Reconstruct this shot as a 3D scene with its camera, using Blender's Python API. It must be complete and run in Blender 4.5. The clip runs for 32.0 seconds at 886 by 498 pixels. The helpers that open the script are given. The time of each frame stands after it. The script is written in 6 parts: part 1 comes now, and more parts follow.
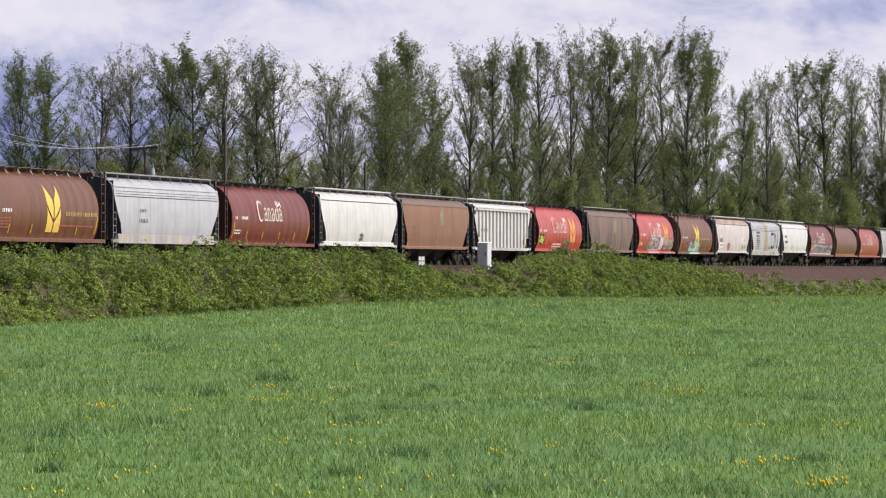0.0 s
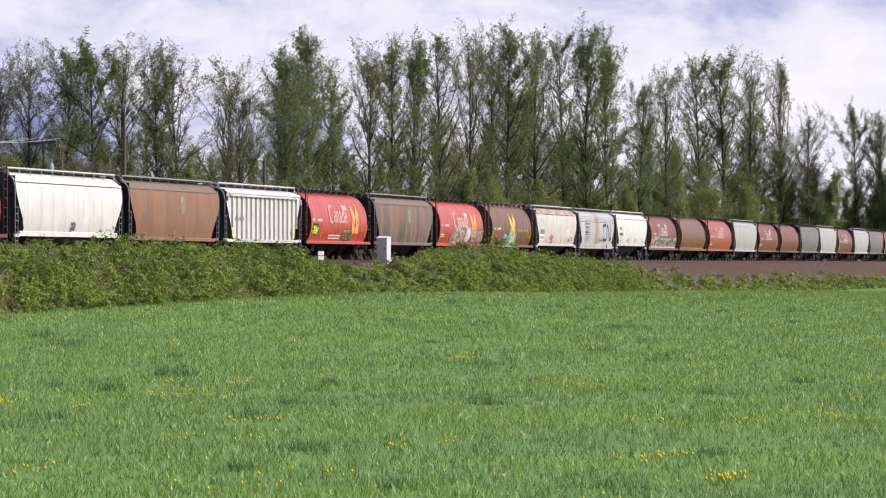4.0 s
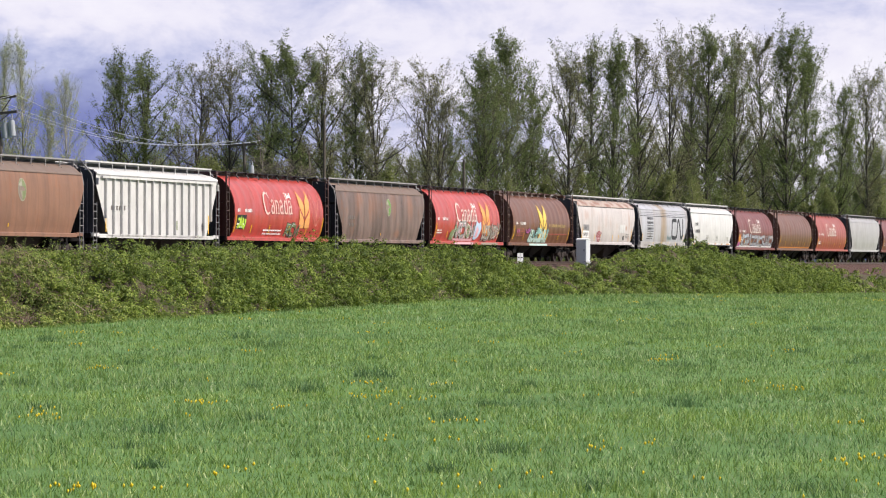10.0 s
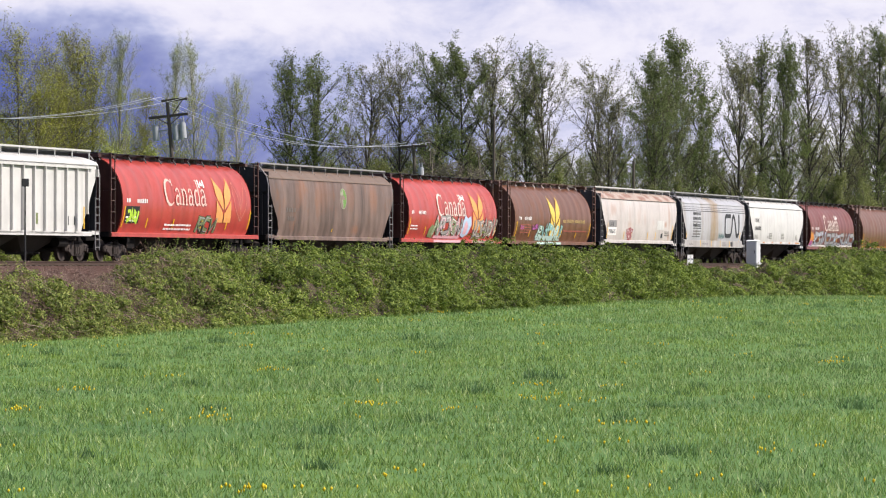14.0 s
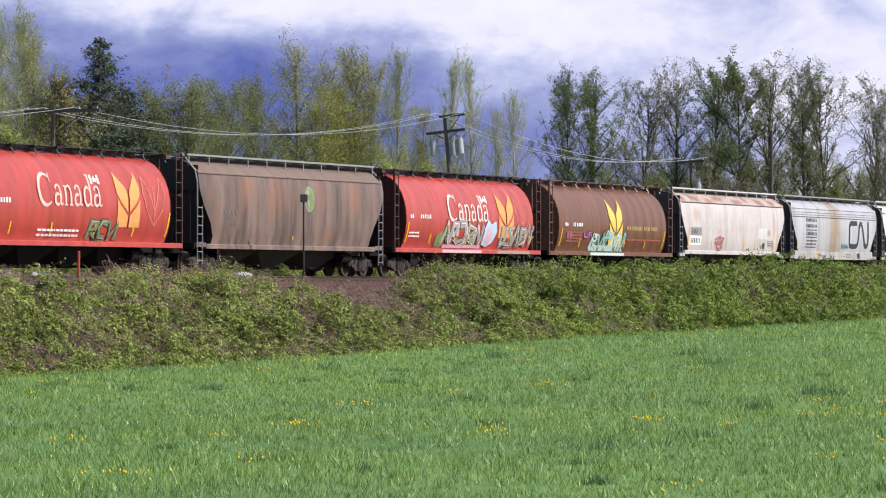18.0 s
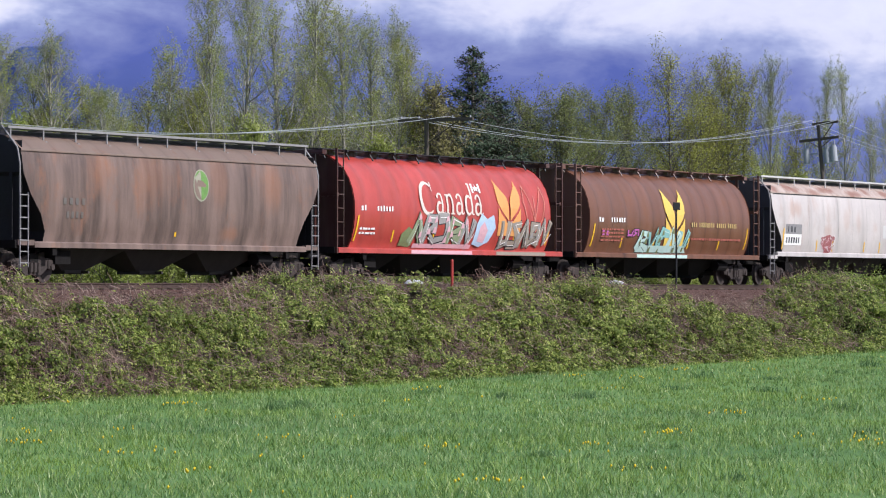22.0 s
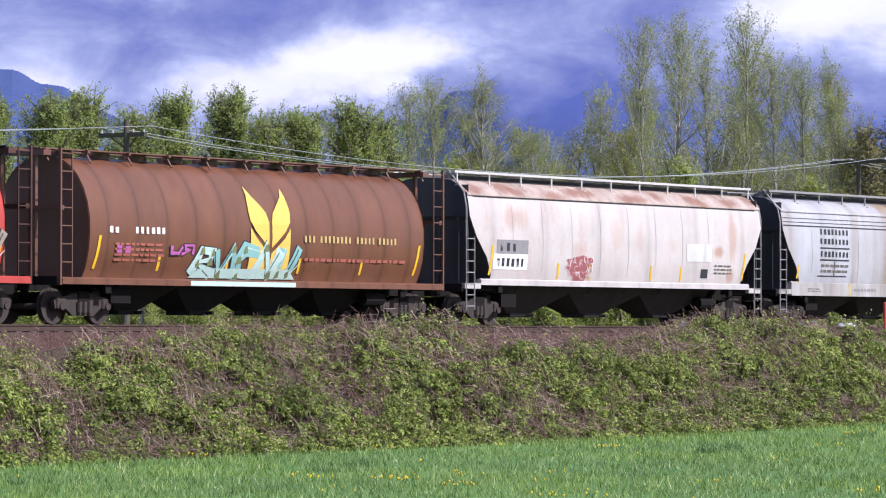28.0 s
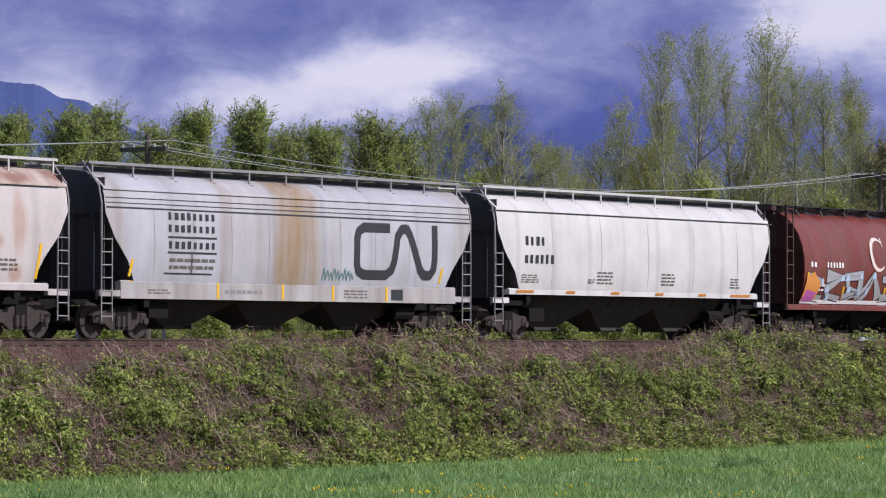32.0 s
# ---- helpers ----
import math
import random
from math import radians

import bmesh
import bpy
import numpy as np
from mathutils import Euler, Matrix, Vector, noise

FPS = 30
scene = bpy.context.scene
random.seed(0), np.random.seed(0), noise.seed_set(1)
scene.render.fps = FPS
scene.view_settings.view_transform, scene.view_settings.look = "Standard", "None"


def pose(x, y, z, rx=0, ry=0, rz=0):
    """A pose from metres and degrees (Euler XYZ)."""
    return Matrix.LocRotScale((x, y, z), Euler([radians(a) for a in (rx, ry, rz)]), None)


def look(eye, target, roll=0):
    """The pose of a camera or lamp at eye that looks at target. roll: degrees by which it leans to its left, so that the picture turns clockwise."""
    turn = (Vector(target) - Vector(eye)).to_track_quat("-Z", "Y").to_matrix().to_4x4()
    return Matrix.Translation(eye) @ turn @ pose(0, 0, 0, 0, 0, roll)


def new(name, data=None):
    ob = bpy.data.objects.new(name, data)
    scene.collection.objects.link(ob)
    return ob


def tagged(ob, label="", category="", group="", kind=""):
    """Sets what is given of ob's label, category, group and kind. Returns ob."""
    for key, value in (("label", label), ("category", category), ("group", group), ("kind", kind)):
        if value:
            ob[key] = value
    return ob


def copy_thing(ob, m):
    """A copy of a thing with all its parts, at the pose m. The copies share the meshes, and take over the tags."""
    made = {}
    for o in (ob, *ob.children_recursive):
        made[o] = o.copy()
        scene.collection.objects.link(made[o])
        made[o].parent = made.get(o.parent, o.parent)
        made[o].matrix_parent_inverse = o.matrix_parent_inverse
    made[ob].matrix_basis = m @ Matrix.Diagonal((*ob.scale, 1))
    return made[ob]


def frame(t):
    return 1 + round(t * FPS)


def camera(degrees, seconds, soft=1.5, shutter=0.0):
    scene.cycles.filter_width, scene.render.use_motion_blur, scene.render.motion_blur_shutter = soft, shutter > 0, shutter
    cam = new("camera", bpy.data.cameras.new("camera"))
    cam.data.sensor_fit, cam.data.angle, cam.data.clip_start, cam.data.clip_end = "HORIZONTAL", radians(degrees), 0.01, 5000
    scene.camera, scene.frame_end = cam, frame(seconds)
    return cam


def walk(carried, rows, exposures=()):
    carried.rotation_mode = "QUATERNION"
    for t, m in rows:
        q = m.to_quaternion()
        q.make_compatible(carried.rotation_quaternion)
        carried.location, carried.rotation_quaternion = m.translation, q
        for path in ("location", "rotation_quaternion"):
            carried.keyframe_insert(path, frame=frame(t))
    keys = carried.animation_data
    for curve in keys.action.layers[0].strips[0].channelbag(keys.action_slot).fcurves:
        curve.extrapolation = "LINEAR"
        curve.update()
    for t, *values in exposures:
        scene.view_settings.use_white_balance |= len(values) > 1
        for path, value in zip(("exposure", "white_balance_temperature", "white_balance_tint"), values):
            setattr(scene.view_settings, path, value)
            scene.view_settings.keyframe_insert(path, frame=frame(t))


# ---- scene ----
# Camera on a tripod at the height of the rails, 64 m from the line, turning only.
EYE = Vector((0.0, 0.0, 3.0))
cam = camera(13.2, 32.0, soft=1.15)
# seconds, pan to the right of north, tilt upwards, in degrees
PANS = [(0, 24.480, 0.221), (0.5, 25.117, 0.177), (1, 25.502, 0.145), (1.5, 25.788, 0.134), (2, 26.277, 0.155),
        (2.5, 26.843, 0.166), (3, 26.841, 0.140), (3.5, 26.489, 0.133), (4, 25.985, 0.143), (4.5, 25.626, 0.144),
        (6.5, 24.567, 0.143), (7, 24.270, 0.141), (7.5, 24.064, 0.145), (8, 23.860, 0.158), (8.5, 23.645, 0.166),
        (9, 23.459, 0.170), (9.5, 23.226, 0.167), (10, 23.004, 0.167), (10.5, 22.745, 0.166), (11, 22.448, 0.161),
        (11.5, 22.112, 0.156), (12, 21.790, 0.163), (12.5, 21.488, 0.162), (13, 21.139, 0.173), (13.5, 20.843, 0.182),
        (14, 20.465, 0.189), (14.5, 20.010, 0.225), (16.5, 18.272, 0.423), (17, 17.591, 0.428), (17.5, 16.966, 0.422),
        (18, 16.320, 0.413), (18.5, 15.809, 0.402), (19, 15.193, 0.395), (19.5, 14.632, 0.414), (20, 13.979, 0.418),
        (20.5, 13.301, 0.463), (21, 12.549, 0.530), (21.5, 11.571, 0.515), (22, 10.748, 0.530), (22.5, 10.058, 0.589),
        (23, 9.347, 0.696), (23.5, 8.379, 0.890), (24, 7.360, 1.043), (24.5, 6.674, 1.151), (25, 5.907, 1.156),
        (25.5, 5.304, 1.155), (27.5, 4.470, 1.144), (28, 4.300, 1.165), (28.5, 4.102, 1.217), (29, 3.993, 1.403),
        (29.5, 3.994, 1.414), (30, 3.993, 1.394), (30.5, 4.031, 1.377), (31, 4.020, 1.377), (31.5, 4.009, 1.377),
        (32, 3.984, 1.377)]


def aim(pan, tilt, roll=0.06):
    return Matrix.Translation(EYE) @ pose(0, 0, 0, 90 + tilt, 0, -pan) @ pose(0, 0, 0, 0, 0, roll)


walk(cam, [(t, aim(p, e)) for t, p, e in PANS],
     exposures=[(0, 0.55, 6550, 13), (1.0, 0.66, 6550, 13), (2.0, 0.73, 6550, 13), (8.0, 0.70, 6550, 13), (14.0, 0.73, 6550, 13), (20.0, 0.74, 6050, 13), (21.3, 0.72, 5960, 14), (22.4, 0.55, 5880, 15), (23.0, 0.62, 5840, 15), (24.0, 0.80, 5770, 16), (25.0, 0.82, 5790, 17), (28.0, 0.82, 5820, 19), (30.0, 0.50, 5960, 21), (31.0, 0.36, 5990, 21), (32, 0.30, 6000, 21)])

# ---- light ----
SUN_FROM = Vector((0.80, -0.52, 0.80)).normalized()
sun_data = bpy.data.lights.new("sun", "SUN")
sun_data.energy, sun_data.angle, sun_data.color = 3.6, radians(0.6), (1.0, 0.95, 0.87)
sun = new("sun", sun_data)
sun.matrix_world = look(SUN_FROM * 100, (0, 0, 0))


class Graph:
    """Short hand for node trees."""

    def __init__(self, tree):
        self.t = tree
        tree.nodes.clear()

    def n(self, kind, **props):
        nd = self.t.nodes.new(kind)
        for key, value in props.items():
            if key == "operation":
                nd.operation = value
            elif key == "blend":
                nd.data_type, nd.blend_type = "RGBA", value
        return nd

    def put(self, socket, value):
        if isinstance(value, bpy.types.NodeSocket):
            self.t.links.new(value, socket)
        elif isinstance(value, (tuple, list)) and len(value) == 3 and socket.type == "RGBA":
            socket.default_value = (*value, 1)
        else:
            socket.default_value = value

    def math(self, op, a, b=0.0, clamp=False):
        nd = self.n("ShaderNodeMath", operation=op)
        nd.use_clamp = clamp
        self.put(nd.inputs[0], a)
        self.put(nd.inputs[1], b)
        return nd.outputs[0]

    def mix(self, f, a, b, blend="MIX"):
        nd = self.n("ShaderNodeMix", blend=blend)
        self.put(nd.inputs[0], f)
        self.put(nd.inputs[6], a)
        self.put(nd.inputs[7], b)
        return nd.outputs[2]

    def ramp(self, f, stops, smooth=False):
        nd = self.n("ShaderNodeValToRGB")
        els = nd.color_ramp.elements
        nd.color_ramp.interpolation = "EASE" if smooth else "LINEAR"
        while len(els) < len(stops):
            els.new(0.5)
        for el, (p, c) in zip(els, stops):
            el.position = p
            el.color = (*c, 1) if isinstance(c, tuple) else (c, c, c, 1)
        self.put(nd.inputs[0], f)
        return nd.outputs[0]

    def noise(self, vec, scale, detail=4.0, rough=0.55, stretch=None, shift=(0, 0, 0), distort=0.0):
        if stretch or any(shift):
            mp = self.n("ShaderNodeMapping")
            self.put(mp.inputs[0], vec)
            mp.inputs[1].default_value = shift
            mp.inputs[3].default_value = stretch or (1, 1, 1)
            vec = mp.outputs[0]
        nd = self.n("ShaderNodeTexNoise")
        self.put(nd.inputs["Vector"], vec)
        nd.inputs["Scale"].default_value = scale
        nd.inputs["Detail"].default_value = detail
        nd.inputs["Roughness"].default_value = rough
        nd.inputs["Distortion"].default_value = distort
        return nd.outputs[0]


def make_world():
    """Clear sky between broken clouds: bright above and to the north-east, a dark blue bank low in the north."""
    world = bpy.data.worlds.new("sky")
    scene.world = world
    world.use_nodes = True
    g = Graph(world.node_tree)
    sky = g.n("ShaderNodeTexSky")
    sky.sky_type, sky.sun_disc = "NISHITA", False
    sky.sun_elevation = math.asin(SUN_FROM.z)
    sky.sun_rotation = math.atan2(SUN_FROM.x, SUN_FROM.y)
    co = g.n("ShaderNodeTexCoord").outputs["Generated"]
    sep = g.n("ShaderNodeSeparateXYZ")
    g.put(sep.inputs[0], co)
    x, y, z = sep.outputs
    az = g.math("ARCTAN2", x, y)
    el = g.math("ARCSINE", z)
    flat = g.n("ShaderNodeCombineXYZ")
    g.put(flat.inputs[0], az)
    g.put(flat.inputs[1], g.math("MULTIPLY", el, 1.8))
    v = flat.outputs[0]
    big = g.noise(v, 11.0, 7, 0.55, shift=(0.35, 0.1, 0), distort=0.2)
    fine = g.noise(v, 34.0, 7, 0.6, shift=(1.1, 0.7, 0), distort=0.3)
    warp = g.noise(v, 15.0, 5, 0.6, shift=(4.0, 2.0, 0))
    warp2 = g.noise(v, 15.0, 5, 0.6, shift=(9.0, 5.0, 0))
    wide_az, wide_el = az, el
    az = g.math("ADD", az, g.math("MULTIPLY", g.math("SUBTRACT", warp, 0.5), 0.07))
    el = g.math("ADD", el, g.math("MULTIPLY", g.math("SUBTRACT", warp2, 0.5), 0.028))
    cover = g.math("ADD", g.math("MULTIPLY", big, 0.54), g.math("MULTIPLY", fine, 0.66))
    # soft bounded heap of cloud: centre and half widths in radians
    def heap(a, e, wa, we, k):
        da = g.math("DIVIDE", g.math("SUBTRACT", az, a), wa)
        de = g.math("DIVIDE", g.math("SUBTRACT", el, e), we)
        r2 = g.math("ADD", g.math("MULTIPLY", da, da), g.math("MULTIPLY", de, de))
        return g.math("MULTIPLY", g.math("POWER", 2.718, g.math("MULTIPLY", r2, -1.0)), k)
    value = g.math("ADD", cover, -0.135)
    east = g.n("ShaderNodeMapRange")
    east.interpolation_type = "SMOOTHSTEP"
    g.put(east.inputs[0], wide_az)
    for k, q in ((1, 0.26), (2, 0.37), (3, 0.0), (4, 0.23)):
        east.inputs[k].default_value = q
    value = g.math("ADD", value, east.outputs[0])
    for args in HEAPS:
        value = g.math("ADD", value, heap(*args))
    cloud = g.ramp(value, [(0.20, (0.075, 0.098, 0.28)), (0.36, (0.150, 0.172, 0.34)), (0.47, (0.22, 0.248, 0.405)),
                           (0.56, (0.32, 0.345, 0.485)), (0.63, (0.42, 0.43, 0.54)), (0.71, (0.515, 0.512, 0.585)), (0.86, (0.575, 0.572, 0.615))])
    # broken cloud thins out overhead, where the sky shows through
    thin = g.ramp(z, [(0.25, 1.0), (0.6, 0.35)])
    clear = g.mix(1.0, sky.outputs[0], (0.09, 0.09, 0.09), "MULTIPLY")
    col = g.mix(thin, clear, cloud)
    bg = g.n("ShaderNodeBackground")
    g.put(bg.inputs[0], col)
    bg.inputs[1].default_value = 1.0
    out = g.n("ShaderNodeOutputWorld")
    g.put(out.inputs[0], bg.outputs[0])


# bright and dark heaps of cloud: azimuth, elevation, half widths (radians), weight
HEAPS = [(0.355, 0.030, 0.065, 0.017, -0.17), (0.25, 0.042, 0.065, 0.026, -0.18), (0.165, 0.053, 0.085, 0.016, -0.20), (0.215, 0.080, 0.050, 0.012, 0.40),
         (0.32, 0.066, 0.030, 0.014, 0.12), (0.030, 0.064, 0.028, 0.008, 0.34), (0.058, 0.066, 0.017, 0.009, 0.34), (-0.036, 0.058, 0.022, 0.006, 0.27), (0.275, 0.068, 0.032, 0.010, 0.28), (0.042, 0.057, 0.028, 0.008, 0.14), (0.066, 0.070, 0.010, 0.012, 0.2), (0.02, 0.096, 0.11, 0.018, -0.15),
         (0.168, 0.086, 0.015, 0.011, 0.38), (0.105, 0.064, 0.022, 0.018, -0.10), (0.53, 0.066, 0.05, 0.006, -0.16), (0.10, 0.040, 0.10, 0.02, -0.12), (0.56, 0.060, 0.11, 0.05, 0.11)]
make_world()

# ---- materials ----
MATS = {}


def material(name, build):
    if name not in MATS:
        m = bpy.data.materials.new(name)
        m.use_nodes = True
        g = Graph(m.node_tree)
        out = g.n("ShaderNodeOutputMaterial")
        g.put(out.inputs[0], build(g))
        MATS[name] = m
    return MATS[name]


def surface(g, color, rough=0.6, metal=0.0, bump=None, height=0.02, spec=0.5):
    p = g.n("ShaderNodeBsdfPrincipled")
    g.put(p.inputs["Base Color"], color)
    g.put(p.inputs["Roughness"], rough)
    g.put(p.inputs["Metallic"], metal)
    p.inputs["Specular IOR Level"].default_value = spec
    if bump is not None:
        b = g.n("ShaderNodeBump")
        b.inputs["Distance"].default_value = height
        g.put(b.inputs["Height"], bump)
        g.put(p.inputs["Normal"], b.outputs[0])
    return p.outputs[0]


def obj_co(g):
    return g.n("ShaderNodeTexCoord").outputs["Object"]


def paint(name, base, rust=0.25, grime=0.4, rust_col=(0.17, 0.065, 0.03), streak=1.0, rough=0.38, dust=(0.16, 0.12, 0.09), seam=1.22, wash=(), ringed=0.22, spots=(), weld=0.3):
    """Weathered rail paint: vertical streaks of rust and dirt, blotches, dull gloss."""
    def build(g):
        co = obj_co(g)
        fade = g.noise(co, 0.7, 5, 0.6)
        col = g.mix(g.ramp(fade, [(0.3, 0.0), (0.75, 1.0)]), tuple(c * 0.86 for c in base), tuple(min(1, c * 1.1) for c in base))
        st = g.noise(co, 1.0, 5, 0.62, stretch=(1.5, 1.5, 0.16), shift=(3, 1, 0))
        st = g.ramp(st, [(0.40, 0.0), (0.70, 1.0)])
        col = g.mix(g.math("MULTIPLY", st, grime * streak), col, dust)
        bl = g.noise(co, 1.0, 6, 0.7, stretch=(0.9, 0.9, 0.5), shift=(7, 0, 2))
        bl2 = g.noise(co, 1.0, 4, 0.7, stretch=(3.0, 3.0, 0.25), shift=(0, 5, 0))
        rs = g.math("MULTIPLY", g.ramp(bl, [(0.52, 0.0), (0.72, 1.0)]), g.ramp(bl2, [(0.35, 0.2), (0.65, 1.0)]))
        col = g.mix(g.math("MULTIPLY", rs, rust), col, rust_col)
        sep = g.n("ShaderNodeSeparateXYZ")
        g.put(sep.inputs[0], co)
        saw = g.math("ABSOLUTE", g.math("SUBTRACT", g.math("FRACT", g.math("DIVIDE", sep.outputs[0], seam)), 0.5))
        line = g.ramp(saw, [(0.0, 1.0), (0.02, 0.7), (0.085, 0.0)])
        band = g.ramp(saw, [(0.05, 1.0), (0.30, 0.0)], True)
        col = g.mix(g.math("MULTIPLY", line, weld), col, tuple(c * 0.42 for c in base))
        col = g.mix(g.math("MULTIPLY", g.math("MULTIPLY", band, fade), ringed), col, tuple(c * 0.7 for c in dust))
        for x0, x1, k in wash:
            wob = g.math("ADD", sep.outputs[0], g.math("MULTIPLY", g.math("SUBTRACT", g.noise(co, 1.0, 4, 0.6, stretch=(0.6, 0.6, 0.9)), 0.5), 0.5))
            mid, half = (x0 + x1) / 2, (x1 - x0) / 2
            m = g.ramp(g.math("DIVIDE", g.math("ABSOLUTE", g.math("SUBTRACT", wob, mid)), half * 1.3), [(0.5, 1.0), (0.92, 0.0)], True)
            m = g.math("MULTIPLY", m, g.math("ADD", g.math("MULTIPLY", st, 0.5), 0.5))
            col = g.mix(g.math("MULTIPLY", m, k), col, (0.265, 0.178, 0.085))
        for x0, z0, rx, rz, k in spots:
            # a bleeding rust stain with ragged edges
            dx = g.math("DIVIDE", g.math("SUBTRACT", sep.outputs[0], x0), rx)
            dz = g.math("DIVIDE", g.math("SUBTRACT", sep.outputs[2], z0), rz)
            r = g.math("SQRT", g.math("ADD", g.math("MULTIPLY", dx, dx), g.math("MULTIPLY", dz, dz)))
            r = g.math("ADD", r, g.math("MULTIPLY", g.math("SUBTRACT", bl2, 0.5), 1.3))
            col = g.mix(g.math("MULTIPLY", g.ramp(r, [(0.25, 1.0), (1.0, 0.0)], True), k), col, rust_col)
        fine = g.noise(co, 18.0, 3, 0.6)
        col = g.mix(0.10, col, g.mix(fine, (0.02, 0.02, 0.02), (1, 1, 1)), "OVERLAY")
        return surface(g, col, g.math("ADD", g.math("MULTIPLY", rs, 0.25), rough), 0.0, fade, 0.02, 0.4)
    return material(name, build)


def plain(name, base, rough=0.7, metal=0.0, vary=0.25, scale=6.0, spec=0.4):
    def build(g):
        co = obj_co(g)
        f = g.noise(co, scale, 5, 0.6)
        f2 = g.noise(co, scale * 0.13, 3, 0.6)
        col = g.mix(f, tuple(c * (1 - vary) for c in base), tuple(min(1, c * (1 + vary)) for c in base))
        col = g.mix(g.math("MULTIPLY", f2, vary), col, tuple(c * 0.55 for c in base))
        return surface(g, col, rough, metal, f, 0.01, spec)
    return material(name, build)


def leafy(name, stops, trans=0.35, rough=0.65, patchy=0.5, shade_col=None, shade_mix=0.45):
    """Leaves: each one its own shade, with light coming through."""
    def build(g):
        geo = g.n("ShaderNodeNewGeometry")
        col = g.ramp(geo.outputs["Random Per Island"], stops)
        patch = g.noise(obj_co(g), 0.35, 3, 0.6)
        # broad darker patches, which on the brambles stand in for shaded hollows
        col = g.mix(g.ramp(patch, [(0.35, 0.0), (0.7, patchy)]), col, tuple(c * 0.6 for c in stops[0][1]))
        if shade_col:
            # darker clumps put the shade between bramble mounds into the leaf colour
            shade_mask = g.ramp(g.noise(obj_co(g), 1.5, 4, 0.65, shift=(3, 8, 1)), [(0.46, 0.0), (0.62, shade_mix)])
            col = g.mix(shade_mask, col, shade_col)
        p = surface(g, col, rough, 0.0, None, 0.0, 0.3)
        tr = g.n("ShaderNodeBsdfTranslucent")
        g.put(tr.inputs[0], col)
        mx = g.n("ShaderNodeMixShader")
        mx.inputs[0].default_value = trans
        g.put(mx.inputs[1], p)
        g.put(mx.inputs[2], tr.outputs[0])
        return mx.outputs[0]
    return material(name, build)


def sward(g):
    """Grass blades: hue drifts over the field, each blade has its own lightness."""
    co = obj_co(g)
    rnd = g.n("ShaderNodeNewGeometry").outputs["Random Per Island"]
    hue = g.ramp(g.noise(co, 0.11, 4, 0.65), [(0.40, 0.0), (0.60, 1.0)])
    tone = g.ramp(g.noise(co, 0.75, 5, 0.7, shift=(5, 3, 0)), [(0.35, 0.0), (0.7, 1.0)])
    # the palest stop of both ramps paints glints on a few blades
    cool = g.ramp(rnd, [(0.0, (0.070, 0.150, 0.040)), (0.5, (0.170, 0.280, 0.072)), (0.84, (0.275, 0.385, 0.116)), (1.0, (0.52, 0.58, 0.32))])
    warm = g.ramp(rnd, [(0.0, (0.095, 0.180, 0.032)), (0.5, (0.220, 0.335, 0.052)), (0.84, (0.335, 0.445, 0.088)), (1.0, (0.56, 0.61, 0.26))])
    col = g.mix(hue, cool, warm)
    col = g.mix(g.math("MULTIPLY", tone, 0.35), col, (0.060, 0.130, 0.045))
    p = surface(g, col, 0.48, 0.0, None, 0.0, 0.42)
    tr = g.n("ShaderNodeBsdfTranslucent")
    g.put(tr.inputs[0], col)
    mx = g.n("ShaderNodeMixShader")
    mx.inputs[0].default_value = 0.3
    g.put(mx.inputs[1], p)
    g.put(mx.inputs[2], tr.outputs[0])
    return mx.outputs[0]


def grass_ground(g):
    co = obj_co(g)
    a = g.noise(co, 0.06, 4, 0.6)
    b = g.noise(co, 0.9, 6, 0.65)
    c = g.noise(co, 9.0, 4, 0.7)
    col = g.mix(g.ramp(a, [(0.35, 0.0), (0.68, 1.0)]), (0.085, 0.175, 0.042), (0.140, 0.245, 0.058))
    col = g.mix(g.ramp(b, [(0.4, 0.0), (0.75, 0.75)]), col, (0.062, 0.140, 0.042))
    col = g.mix(g.ramp(c, [(0.45, 0.0), (0.8, 0.6)]), col, (0.18, 0.29, 0.09))
    return surface(g, col, 0.85, 0.0, c, 0.05, 0.2)


def soil_ground(g):
    co = obj_co(g)
    b = g.noise(co, 1.2, 6, 0.65)
    c = g.noise(co, 11.0, 4, 0.7)
    col = g.mix(g.ramp(b, [(0.4, 0.0), (0.65, 1.0)]), (0.085, 0.060, 0.046), (0.060, 0.066, 0.026))
    col = g.mix(g.ramp(c, [(0.45, 0.0), (0.8, 0.7)]), col, (0.140, 0.098, 0.078))
    return surface(g, col, 0.9, 0.0, c, 0.08, 0.2)


def ballast_stone(g):
    co = obj_co(g)
    v = g.n("ShaderNodeTexVoronoi")
    g.put(v.inputs["Vector"], co)
    v.inputs["Scale"].default_value = 16.0
    f = g.noise(co, 0.8, 4, 0.6)
    col = g.mix(v.outputs["Color"], (0.052, 0.030, 0.025), (0.120, 0.074, 0.062))
    col = g.mix(g.ramp(f, [(0.38, 0.0), (0.62, 0.75)]), col, (0.070, 0.034, 0.027))
    return surface(g, col, 0.9, 0.0, v.outputs["Distance"], 0.05, 0.2)


